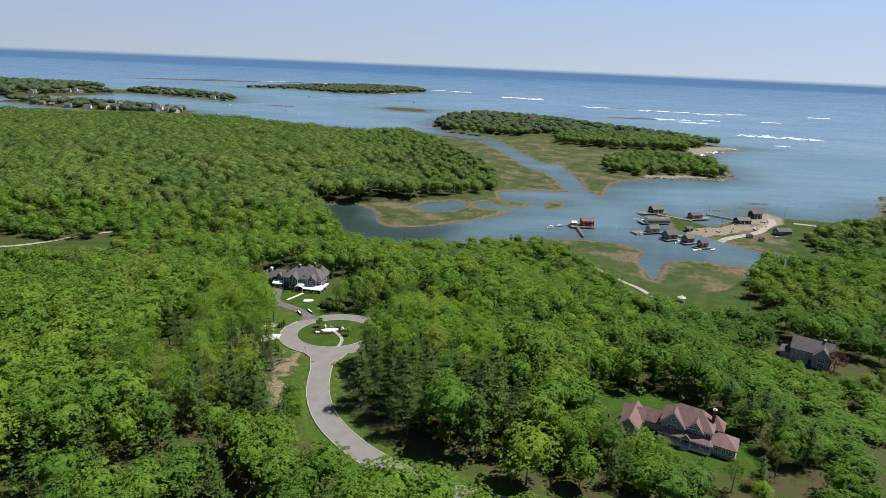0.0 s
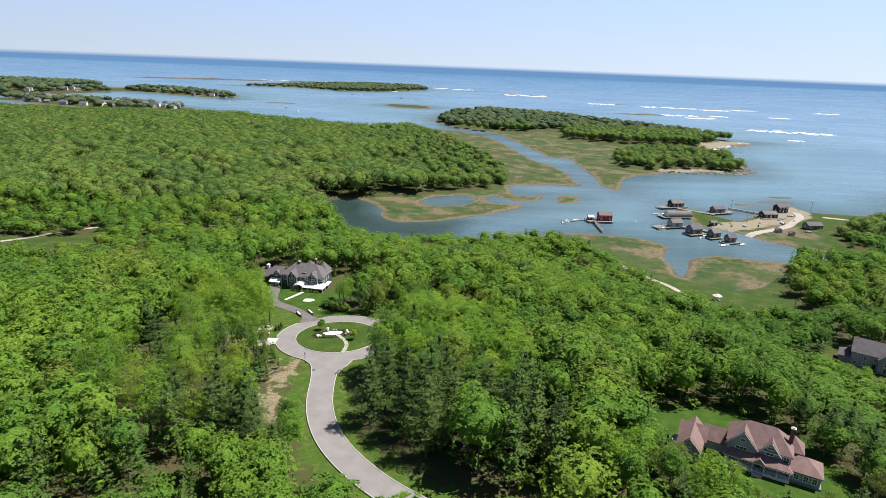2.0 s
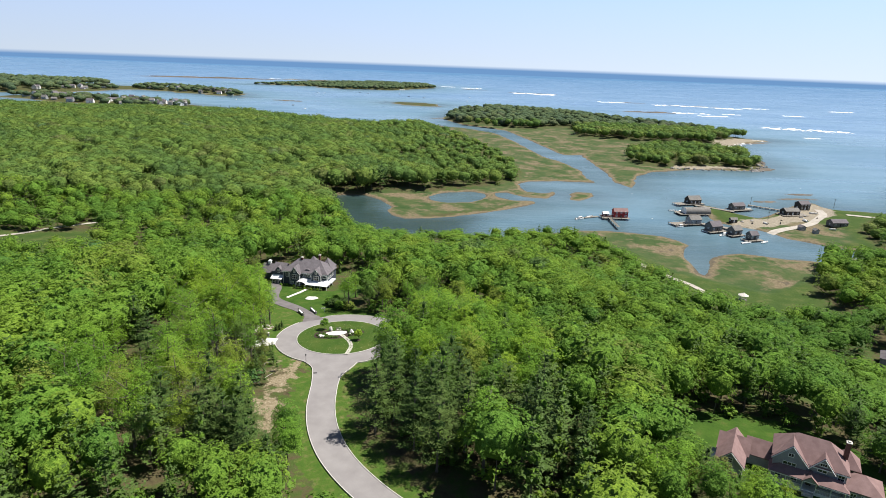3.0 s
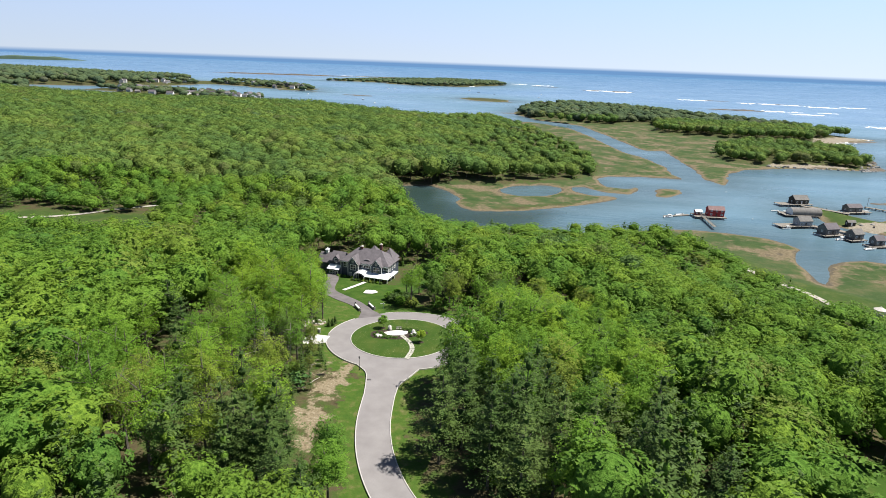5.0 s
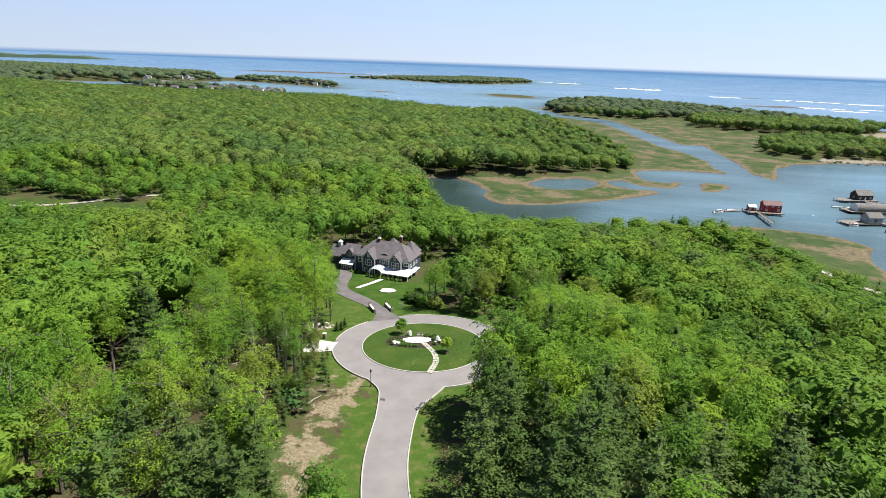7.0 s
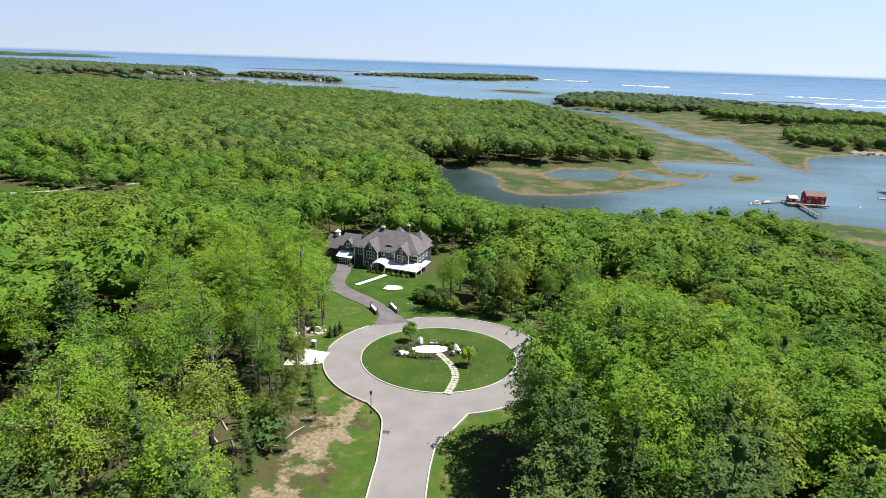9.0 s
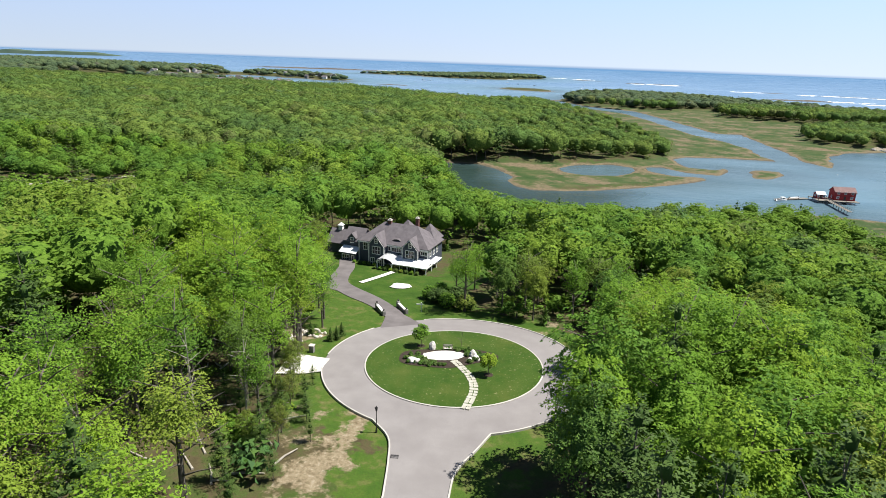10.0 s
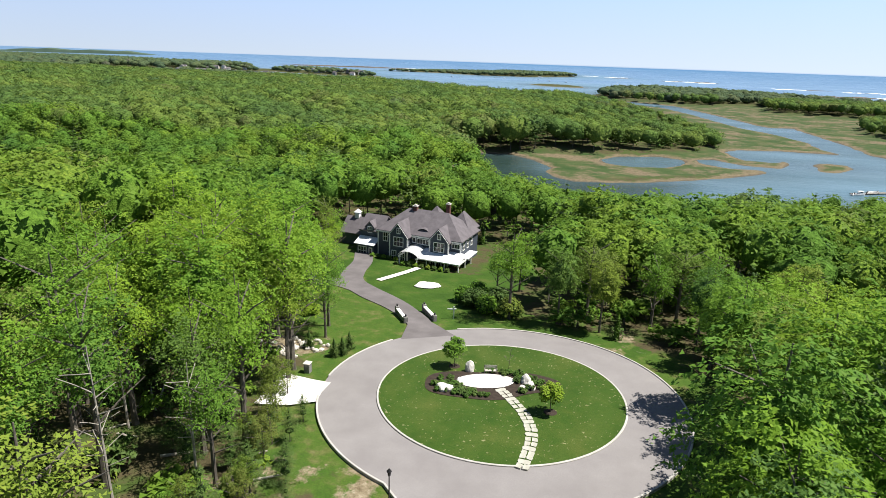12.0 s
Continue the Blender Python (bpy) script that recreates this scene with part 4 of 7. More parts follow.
for x, y, h in ((146, 203, 9), (153, 200, 9), (161, 201, 10), (170, 204, 10), (141, 211, 9), (48, 141, 14), (54, 138, 12), (61, 134, 11), (42, 147, 15), (36, 141, 15)):
    plant("broad", x, y, gz(x, y), h, nrng, 1.25)
for x, y, h in ((-63, 208, 4), (-61.5, 204.5, 3.2), (-60, 201.5, 4.5), (-64.5, 203.5, 5), (-66, 209.5, 4), (-63.5, 212, 3.4), (-62.5, 199.5, 5.5)):
    plant("pine", x, y, gz(x, y), h, nrng, 1.3)
for x, y, h in ((-70, 203.5, 17), (-74.5, 209.5, 18), (-82, 200.5, 19), (-78.5, 192, 18)):
    plant("open", x, y, gz(x, y), h, nrng, 1.05)
for x, y, h in ((-59.5, 177, 7), (-61, 183, 6), (-58.5, 188.5, 5), (-62, 192.5, 8), (-57.5, 197, 4.5), (-64, 187, 8), (-60, 172, 6), (-62.5, 168, 9)):
    plant("pine", x, y, gz(x, y), h, nrng, 0.95)
for x, y, h in ((-59.6, 154.5, 19), (-56.4, 154.1, 18), (-53.6, 153.8, 17), (-63.5, 156.5, 20), (-42.5, 140.8, 17), (-48, 145, 18)):
    plant("pine", x, y, gz(x, y), h, nrng, 1.15)
for x, y in PINE_SPOTS:
    z = gz(x, y)
    plant("pine", x, y, z, (float(canopy(np.array([x]), np.array([y]))[0]) - z) * nrng.uniform(0.86, 1.04), nrng, nrng.uniform(1.0, 1.25))


# the rest of the woods
def wood(name, x, y, z, h, kinds, variants, label, least=0.42, reach=0):
    blocks, tints = {}, {}
    rng = np.random.default_rng(11)
    for k in range(len(x)):
        kind = kinds[k]
        co, f, cc, cf, h0 = variants[kind][int(rng.integers(len(variants[kind])))]
        a = rng.uniform(0, math.tau)
        sunk = 2.5 if 4.5 < h[k] < 13 else 0.0  # small trees branch from the ground
        s = (h[k] + sunk) / h0
        wd = max(s, least) * rng.uniform(1.0, 1.5)
        wy = wd * rng.uniform(0.72, 1.15)
        rot = np.array([[math.cos(a) * wd, -math.sin(a) * wy, 0], [math.sin(a) * wd, math.cos(a) * wy, 0], [rng.normal(0, 0.07), rng.normal(0, 0.07), s]])
        off = np.array([x[k], y[k], z[k] - sunk])
        tr_co = np.array([[0.25, 0, -0.5], [-0.13, 0.22, -0.5], [-0.13, -0.22, -0.5], [0, 0, h0 * 0.5]])
        tr_f = np.array([[0, 1, 3], [1, 2, 3], [2, 0, 3]])
        tint = float(np.clip(0.62 * rng.random() + 0.38 * (0.5 + 0.8 * wobble(np.float64(x[k]), np.float64(y[k]), 3.2)), 0, 1))
        # Deeper green wood in the east, its shade put into the tint too.
        if y[k] < 270:
            tint *= 1 - 0.45 * float(np.clip((x[k] - 40) / 60, 0, 1))
        for slot, (c, q) in enumerate(((co, f), (cc, cf), (tr_co, tr_f))):
            slot2 = {0: kind, 1: 2, 2: 3}[slot]
            b = blocks.setdefault((slot2, q.shape[1]), [[], [], 0, []])
            b[0].append(c @ rot.T + off)
            b[1].append(q + b[2])
            b[2] += len(c)
            b[3].append(np.full(len(c), tint))
    bl, ti = [], []
    for (slot, _), (c, q, _, t) in blocks.items():
        bl.append((np.vstack(c), np.vstack(q), slot))
        ti.append(np.concatenate(t))
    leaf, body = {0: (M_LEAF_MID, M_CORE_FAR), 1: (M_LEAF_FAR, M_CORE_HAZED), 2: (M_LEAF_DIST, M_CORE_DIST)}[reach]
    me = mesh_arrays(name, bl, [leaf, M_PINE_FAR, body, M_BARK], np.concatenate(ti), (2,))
    return tagged(new(name, me), label, "woodland", "", "stuff")


def variants(sprays, per, size, spread, knobs, clumps, rad, sub=2, low=5.0, waist=0.5, core=0.78):
    b = [(*spray_crown(200 + k, 20.0, low, rad, sprays, per, size, spread, knobs, 0.24, core, sub, 0.87, -0.75, waist, 0.42), 20.0) for k in range(8)]
    p = [(*pine_crown(300 + k, 22.0, 5.0, 4.4, 9, clumps, min(size * 1.15, 0.7), True), 22.0) for k in range(4)]
    return {0: b, 1: p}


def tree_heights(x, y, z, rng, lo=0.80):
    return np.maximum(4.0, (canopy(x, y) - z) * rng.uniform(lo, 1.04, len(x)))


x, y, z, rg = scatter(-420, 330, 92, 420, 9.4, 5)
k = ~inside(NEAR, x, y) & view_wedge(x, y) & ((y < 345) | (x > -330))
x, y, z = x[k], y[k], z[k]
kinds = (rg.random(len(x)) < 0.13).astype(int)
for w in PINEWOODS:
    kinds[inside(w, x, y) & (rg.random(len(x)) < 0.5)] = 1
kinds[np.hypot(PX[None] - x[:, None], PY[None] - y[:, None]).min(1) < 6] = 1
far_off = y > 262
near_h = tree_heights(x, y, z, rg, 0.88)
for pick, shapes in ((~far_off, variants(112, 8, 0.35, 0.66, 22, 20, 6.4, 2, 3.0, 0.60, 0.70)), (far_off, variants(80, 5, 0.46, 0.80, 18, 12, 6.6, 1, 2.5, 0.60, 0.74))):
    wood("woods", x[pick], y[pick], z[pick], near_h[pick], kinds[pick], shapes, "spring-green broadleaf wood with scattered pines", 0.75)
n_mid = len(x)
x, y, z, rg = scatter(-1150, 480, 345, 1120, 12.0, 6)
k = view_wedge(x, y) & ((y > 420) | (x < -330) | (x > 330))
x, y, z = x[k], y[k], z[k]
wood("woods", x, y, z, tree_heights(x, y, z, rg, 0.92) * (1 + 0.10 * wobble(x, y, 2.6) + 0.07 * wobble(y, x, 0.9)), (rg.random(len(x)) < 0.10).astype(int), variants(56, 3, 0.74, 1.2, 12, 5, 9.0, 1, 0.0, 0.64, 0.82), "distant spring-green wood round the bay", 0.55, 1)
n_far = len(x)
x, y, z, rg = scatter(-2400, 560, 1120, 3000, 21.0, 7)
k = view_wedge(x, y) & ~((x < -520) & (x > -1500) & (rg.random(len(x)) < 0.42))
x, y, z = x[k], y[k], z[k]
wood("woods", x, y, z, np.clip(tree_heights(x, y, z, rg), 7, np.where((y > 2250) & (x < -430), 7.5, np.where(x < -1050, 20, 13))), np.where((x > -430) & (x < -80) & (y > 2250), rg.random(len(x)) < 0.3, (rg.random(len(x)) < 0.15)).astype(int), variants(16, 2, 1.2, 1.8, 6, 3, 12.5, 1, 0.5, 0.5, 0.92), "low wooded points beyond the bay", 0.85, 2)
# low growth under the trees and along their edges
x, y, z, rg = scatter(-106, 110, 140, 302, 4.1, 21)
ring = np.hypot(x - RC[0], y - RC[1])
keep = (rg.random(len(x)) < 0.42) & (ring > 27.5) & view_wedge(x, y)
keep &= ~((x < -56) & (y < 226) & (rg.random(len(x)) < 0.4))
x, y, z = x[keep], y[keep], z[keep]
low = {0: [(*broad_crown(420 + k, 3.0, 0.1, 1.9, 6, 15, 0.28, 0.85, 0.6, True, True), 3.0) for k in range(5)], 1: [(*pine_crown(440 + k, 3.6, 0.2, 1.2, 7, 6, 0.3, True), 3.6) for k in range(3)]}
wood("undergrowth", x, y, z, rg.uniform(1.2, 4.2, len(x)), (rg.random(len(x)) < 0.2).astype(int), low, "leafy undergrowth along the edges of the wood")
n_low = len(x)
print("trees", count, n_mid, n_far, len(x))


# ---- houses ----
M_SIDING = plain("slate_blue_siding", (0.050, 0.062, 0.085), (0.070, 0.083, 0.108), 0.6, 0.7, 9, 0.2)
M_GREYSIDE = plain("grey_clapboard", (0.25, 0.265, 0.28), (0.34, 0.35, 0.36), 0.6, 0.75, 9, 0.2)
M_SHINGLE = plain("weathered_shingle", (0.11, 0.105, 0.10), (0.21, 0.20, 0.185), 0.8, 0.9, 8, 0.4)
M_ROOF = plain("charcoal_roof_shingle", (0.095, 0.085, 0.092), (0.155, 0.14, 0.15), 0.7, 0.9, 7, 0.5)
M_MAUVE = plain("mauve_roof_shingle", (0.165, 0.105, 0.10), (0.24, 0.158, 0.15), 0.7, 0.9, 7, 0.5)
M_METAL = plain("white_metal_roof", (0.70, 0.72, 0.74), (0.80, 0.81, 0.82), 0.8, 0.35, 12, 0.05)
M_RED = plain("red_boards", (0.27, 0.022, 0.024), (0.36, 0.04, 0.036), 0.9, 0.75, 9, 0.3)
M_WOOD = plain("weathered_planks", (0.15, 0.135, 0.115), (0.27, 0.245, 0.21), 0.9, 0.9, 10, 0.4)
M_DARKWOOD = plain("tarred_piles", (0.035, 0.03, 0.025), (0.075, 0.065, 0.055), 1.2, 0.9, 10, 0.4)
M_STONE = plain("pale_stone", (0.42, 0.39, 0.34), (0.62, 0.59, 0.54), 1.2, 0.9, 9, 0.5)
M_GRANITE = plain("grey_fieldstone", (0.14, 0.135, 0.13), (0.30, 0.29, 0.275), 1.6, 0.9, 9, 0.6)
M_BRICK = plain("dark_brick", (0.10, 0.045, 0.035), (0.18, 0.085, 0.07), 2.0, 0.9, 12, 0.4)
M_PAVE = plain("pale_concrete", (0.52, 0.50, 0.46), (0.66, 0.64, 0.60), 0.5, 0.85, 8, 0.2)
M_MULCH = plain("dark_mulch", (0.022, 0.016, 0.012), (0.05, 0.036, 0.026), 2.0, 0.95, 14, 0.8)
M_IRON = plain("black_iron", (0.012, 0.012, 0.013), (0.025, 0.025, 0.026), 3, 0.45, 20, 0.1)
M_GLASS = Mat("window_glass", 0.06, 0.0, 0.6).colour((0.018, 0.022, 0.028)).m


def gable_walls(u0, u1, v0, v1, z0, eave, ridge, axis):
    bm = bmesh.new()
    if axis == "u":
        m = (v0 + v1) / 2
        prof = [(v0, z0), (v1, z0), (v1, eave), (m, ridge), (v0, eave)]
        ends = [[bm.verts.new((u, v, z)) for v, z in prof] for u in (u0, u1)]
    else:
        m = (u0 + u1) / 2
        prof = [(u0, z0), (u1, z0), (u1, eave), (m, ridge), (u0, eave)]
        ends = [[bm.verts.new((u, v, z)) for u, z in prof] for v in (v0, v1)]
    a, b = ends
    bm.faces.new(a)
    bm.faces.new(list(reversed(b)))
    for k in range(5):
        bm.faces.new((a[k], b[k], b[(k + 1) % 5], a[(k + 1) % 5]))
    return bm


def gable_roof(u0, u1, v0, v1, eave, ridge, axis, over=0.4, th=0.16, bm=None):
    """Two sloping slabs that meet in a ridge, with eaves and thickness."""
    bm = bm or bmesh.new()
    if axis == "u":
        a0, a1, b0, b1 = u0, u1, v0, v1
    else:
        a0, a1, b0, b1 = v0, v1, u0, u1
    m, half = (b0 + b1) / 2, (b1 - b0) / 2
    drop = (ridge - eave) / half * over
    prof = [(b0 - over, eave - drop + 0.03), (m, ridge + 0.03), (b1 + over, eave - drop + 0.03), (b1 + over, eave - drop + th + 0.06), (m, ridge + th + 0.09), (b0 - over, eave - drop + th + 0.06)]
    ends = []
    for a in (a0 - over, a1 + over):
        ends.append([bm.verts.new((a, b, z) if axis == "u" else (b, a, z)) for b, z in prof])
    p, q = ends
    for face in ((0, 1, 4, 5), (1, 2, 3, 4)):
        bm.faces.new([p[k] for k in face])
        bm.faces.new([q[k] for k in reversed(face)])
    for i, j in ((0, 1), (1, 2), (2, 3), (3, 4), (4, 5), (5, 0)):
        bm.faces.new((p[i], p[j], q[j], q[i]))
    return bm


def hip_roof(u0, u1, v0, v1, eave, ridge, over=0.5, th=0.18, bm=None):
    bm = bm or bmesh.new()
    u0, u1, v0, v1 = u0 - over, u1 + over, v0 - over, v1 + over
    h = min(u1 - u0, v1 - v0) / 2
    lo = [bm.verts.new((u, v, eave)) for u, v in ((u0, v0), (u1, v0), (u1, v1), (u0, v1))]
    up = [bm.verts.new((u, v, eave + th)) for u, v in ((u0, v0), (u1, v0), (u1, v1), (u0, v1))]
    if u1 - u0 >= v1 - v0:
        r = [bm.verts.new((u0 + h, (v0 + v1) / 2, ridge)), bm.verts.new((u1 - h + 0.01, (v0 + v1) / 2, ridge))]
        tops = [(up[0], up[1], r[1], r[0]), (up[1], up[2], r[1]), (up[2], up[3], r[0], r[1]), (up[3], up[0], r[0])]
    else:
        r = [bm.verts.new(((u0 + u1) / 2, v0 + h, ridge)), bm.verts.new(((u0 + u1) / 2, v1 - h + 0.01, ridge))]
        tops = [(up[0], up[1], r[0]), (up[1], up[2], r[1], r[0]), (up[2], up[3], r[1]), (up[3], up[0], r[0], r[1])]
    for f in tops:
        bm.faces.new(f)
    for k in range(4):
        bm.faces.new((lo[k], lo[(k + 1) % 4], up[(k + 1) % 4], up[k]))
    bm.faces.new(list(reversed(lo)))
    return bm


def window(parent, u, v, z, w, h, face="f", bars=(1, 1), trim=0.14, name="window", arch=False):
    """A framed window set in a wall; face: f, b, l or r. Its panes lie behind the bars."""
    fr = bmesh.new()
    d = 0.07
    bits = [(-w / 2 - trim, 0 - trim, w / 2 + trim, 0), (-w / 2 - trim, h, w / 2 + trim, h + trim), (-w / 2 - trim, 0, -w / 2, h), (w / 2, 0, w / 2 + trim, h)]
    for k in range(bars[0]):
        c = -w / 2 + w * (k + 1) / (bars[0] + 1)
        bits.append((c - 0.04, 0, c + 0.04, h))
    for k in range(bars[1]):
        c = h * (k + 1) / (bars[1] + 1)
        bits.append((-w / 2, c - 0.035, w / 2, c + 0.035))
    for x0, z0, x1, z1 in bits:
        box(fr, x0, -d, z0, x1, 0.02, z1)
    rot = {"f": 0, "r": 90, "b": 180, "l": -90}[face]
    ob = part(name, fr, M_WHITE, parent, "white window frame")
    ob.matrix_basis = pose(u, v, z, 0, 0, rot)
    part("pane", boxes((-w / 2, -0.025, 0, w / 2, 0.01, h)), M_GLASS, ob, "dark glass pane")
    return ob


def column(parent, u, v, z0, z1, r=0.13):
    bm = bmesh.new()
    tube(bm, [(u, v, z0 + 0.8), (u, v, z1 - 0.15)], [r, r * 0.78], 10)
    box(bm, u - r * 1.4, v - r * 1.4, z1 - 0.18, u + r * 1.4, v + r * 1.4, z1)
    ob = part("column", bm, M_WHITE, parent)
    part("plinth", boxes((u - 0.26, v - 0.26, z0, u + 0.26, v + 0.26, z0 + 0.85), bevel=0.03), M_GRANITE, ob, "fieldstone column base")
    return ob


def chimney(parent, u, v, z0, z1, w=0.9, mat=None):
    ob = part("chimney", boxes((u - w / 2, v - w / 2, z0, u + w / 2, v + w / 2, z1), bevel=0.02), mat or M_BRICK, parent)
    part("chimney_cap", boxes((u - w * 0.62, v - w * 0.62, z1, u + w * 0.62, v + w * 0.62, z1 + 0.14), (u - w * 0.3, v - w * 0.3, z1 + 0.14, u + w * 0.3, v + w * 0.3, z1 + 0.4)), M_STONE, ob, "pale stone chimney cap")
    return ob


def seam_roof(name, parent, u0, u1, v0, z_lo, v1, z_hi, label):
    """A standing-seam shed roof from its low front edge to the wall."""
    bm = bmesh.new()

    def slab(a, b, t0, t1):
        p = [bm.verts.new(q) for q in ((a, v0, z_lo + t0), (b, v0, z_lo + t0), (b, v1, z_hi + t0), (a, v1, z_hi + t0), (a, v0, z_lo + t1), (b, v0, z_lo + t1), (b, v1, z_hi + t1), (a, v1, z_hi + t1))]
        for f in ((3, 2, 1, 0), (4, 5, 6, 7), (0, 1, 5, 4), (1, 2, 6, 5), (2, 3, 7, 6), (3, 0, 4, 7)):
            bm.faces.new([p[k] for k in f])
    slab(u0, u1, -0.1, 0.0)
    roof = part(name, bm, M_METAL, parent, label)
    bm = bmesh.new()
    slab(-0.02, 0.02, 0.0, 0.05)
    seam = part("seam", bm, M_METAL, roof)
    seam.matrix_basis = pose(u0 + 0.25, 0, 0)
    u = u0 + 0.75
    while u < u1:
        more = new("seam", seam.data)
        more.parent, more.matrix_basis = roof, pose(u, 0, 0)
        u += 0.5
    return roof


def main_house():
    z0 = 8.2
    E = 6.3
    h = thing("house", pose(-76.86, 281.6, z0 - 0.4, 0, 0, -10) @ Matrix.Diagonal((0.96, 0.96, 1.13, 1)), "slate-blue two-storey house with charcoal roof and white porch", "house")
    part("foundation", boxes((-4.4, 1.9, -1.5, 17.2, 13.1, 0.35), (-0.1, -0.1, -1.5, 4.7, 2, 0.35), (9.9, 0.5, -1.5, 14.7, 2, 0.35)), M_GRANITE, h, "grey stone foundation")
    part("wall", boxes((-4.2, 2.0, 0.3, 17.0, 13, E)), M_SIDING, h)
    part("wall", gable_walls(0, 4.6, 0, 4.5, 0.3, E, 8.7, "v"), M_SIDING, h)
    part("wall", gable_walls(10, 14.6, 0.6, 4.5, 0.3, E, 8.5, "v"), M_SIDING, h)
    part("wall", gable_walls(-9.6, -4.2, 3, 10, 0.2, 5.6, 8.0, "u"), M_SIDING, h)
    part("wall", gable_walls(-17, -9.6, 6, 13, 0.2, 3.6, 6.2, "u"), M_SIDING, h)
    part("roof", hip_roof(-4.2, 17.0, 2, 13, E - 0.05, 10.4), M_ROOF, h)
    part("roof", gable_roof(0, 4.6, 0, 7.2, E, 8.7, "v"), M_ROOF, h)
    part("roof", gable_roof(10, 14.6, 0.6, 7.2, E, 8.5, "v"), M_ROOF, h)
    part("roof", gable_roof(-9.6, -4.2, 3, 10, 5.6, 8.0, "u"), M_ROOF, h)
    part("roof", gable_roof(-17, -9.6, 6, 13, 3.6, 6.2, "u"), M_ROOF, h)
    part("roof", hip_roof(3.5, 9.5, 9, 15, 6.6, 10.6), M_ROOF, h)
    part("roof", hip_roof(11.0, 16.0, 9, 15, 6.6, 10.2), M_ROOF, h)
    part("wall", boxes((3.5, 13, 0.3, 9.5, 15, 6.7), (11.0, 13, 0.3, 16.0, 15, 6.7)), M_SIDING, h)
    part("dormer", gable_walls(-8.0, -5.8, 2.8, 5, 4.6, 6.3, 7.3, "v"), M_SIDING, h)
    part("dormer_roof", gable_roof(-8.0, -5.8, 2.8, 6, 6.3, 7.3, "v", 0.25), M_ROOF, h)
    eb = bmesh.new()
    for k in range(8):
        a0, a1 = math.pi * k / 8, math.pi * (k + 1) / 8
        q = [(7.3 - 1.5 * math.cos(a), v, 6.9 + 0.75 * math.sin(a) + (0.0 if v < 4 else 0.5)) for a in (a0, a1) for v in (2.6, 5.6)]
        vs = [eb.verts.new(p) for p in q]
        eb.faces.new((vs[0], vs[2], vs[3], vs[1]))
    bmesh.ops.remove_doubles(eb, verts=eb.verts, dist=0.001)
    bmesh.ops.solidify(eb, geom=eb.faces[:], thickness=0.12)
    part("dormer_roof", eb, M_ROOF, h, "low arched eyebrow dormer")
    for u, v in ((0, 0), (4.6, 0), (10, 0.6), (14.6, 0.6), (17.0, 2), (-4.2, 2)):
        part("corner_board", boxes((u - 0.14, v - 0.04, 0.3, u + 0.14, v + 0.18, E - 0.05)), M_WHITE, h)
    for u0, u1, v0 in ((4.7, 9.9, 1.5), (14.9, 17.4, 1.5), (-4.6, -0.1, 1.5)):
        part("fascia", boxes((u0, v0 - 0.05, E - 0.25, u1, v0 + 0.02, E)), M_WHITE, h)
    for c, v, r, hw in ((2.3, -0.42, 8.7, 2.3), (12.3, 0.18, 8.5, 2.3)):
        bm = bmesh.new()
        for s in (-1, 1):
            tube(bm, [(c, v, r - 0.02), (c + s * (hw + 0.35), v, E - 0.40)], [0.07, 0.07], 4)
        part("gable_trim", bm, M_WHITE, h)
    window(h, 2.3, 0, 4.1, 2.3, 1.7, bars=(2, 1))
    window(h, 2.3, 0, 6.7, 0.7, 0.95, bars=(1, 1))
    window(h, 1.15, 0, 0.95, 0.95, 2.0)
    window(h, 3.35, 0, 0.95, 0.95, 2.0)
    window(h, 7.6, 2, 4.7, 2.8, 0.95, bars=(3, 0))
    window(h, 5.4, 2, 4.8, 0.6, 0.9, bars=(0, 0))
    window(h, 12.3, 0.6, 4.1, 2.4, 1.7, bars=(2, 1))
    window(h, 12.3, 0.6, 6.6, 0.7, 0.9)
    window(h, 15.9, 2, 4.9, 1.8, 0.8, bars=(2, 0))
    window(h, -2.2, 2, 4.2, 1.1, 1.7)
    window(h, -6.9, 2.8, 5.2, 1.0, 1.1)
    window(h, -7.8, 0.6, 0.9, 2.1, 1.6, bars=(2, 1))
    for u in (10.9, 12.3, 13.7, 15.9):
        window(h, u, 0.6 if u < 14.6 else 2.0, 1.0, 0.95, 1.8)
    for v in (4.0, 6.5, 9.0):
        window(h, 17.0, v, 1.0, 1.0, 1.7, "r")
        window(h, 17.0, v, 4.3, 1.0, 1.5, "r")
    for v in (7.5, 10):
        window(h, -17, v, 1.0, 1.0, 1.5, "l")
    d = part("front_door", boxes((5.9, 1.9, 0.4, 7.0, 2.02, 2.7), bevel=0.02), M_DARKWOOD, h, "dark wooden front door")
    part("door_handle", boxes((6.85, 1.84, 1.35, 6.9, 1.9, 1.5)), M_METAL, d)
    d = part("side_door", boxes((-6.0, 0.52, 0.3, -5.0, 0.6, 2.6), bevel=0.02), M_WHITE, h, "white side door")
    part("pane", boxes((-5.8, 0.5, 1.2, -5.2, 0.53, 2.4)), M_GLASS, d)
    part("wall", boxes((-9.4, 0.6, 0, -4.6, 3.0, 3.3)), M_SIDING, h)
    seam_roof("porch_roof", h, -9.8, -4.3, 0.0, 3.2, 3.0, 4.2, "white standing-seam roof over the side room")
    part("retaining_wall", boxes((-10.5, -2.4, -0.8, -4.0, -1.9, 0.5), (-10.6, -2.45, 0.5, -3.9, -1.85, 0.62), bevel=0.03), M_STONE, h, "low pale stone wall")
    part("porch_floor", boxes((3.9, -2.3, -0.8, 18.4, 2.0, 0.38), (4.9, -3.2, -0.8, 7.9, -2.3, 0.2)), M_GRANITE, h)
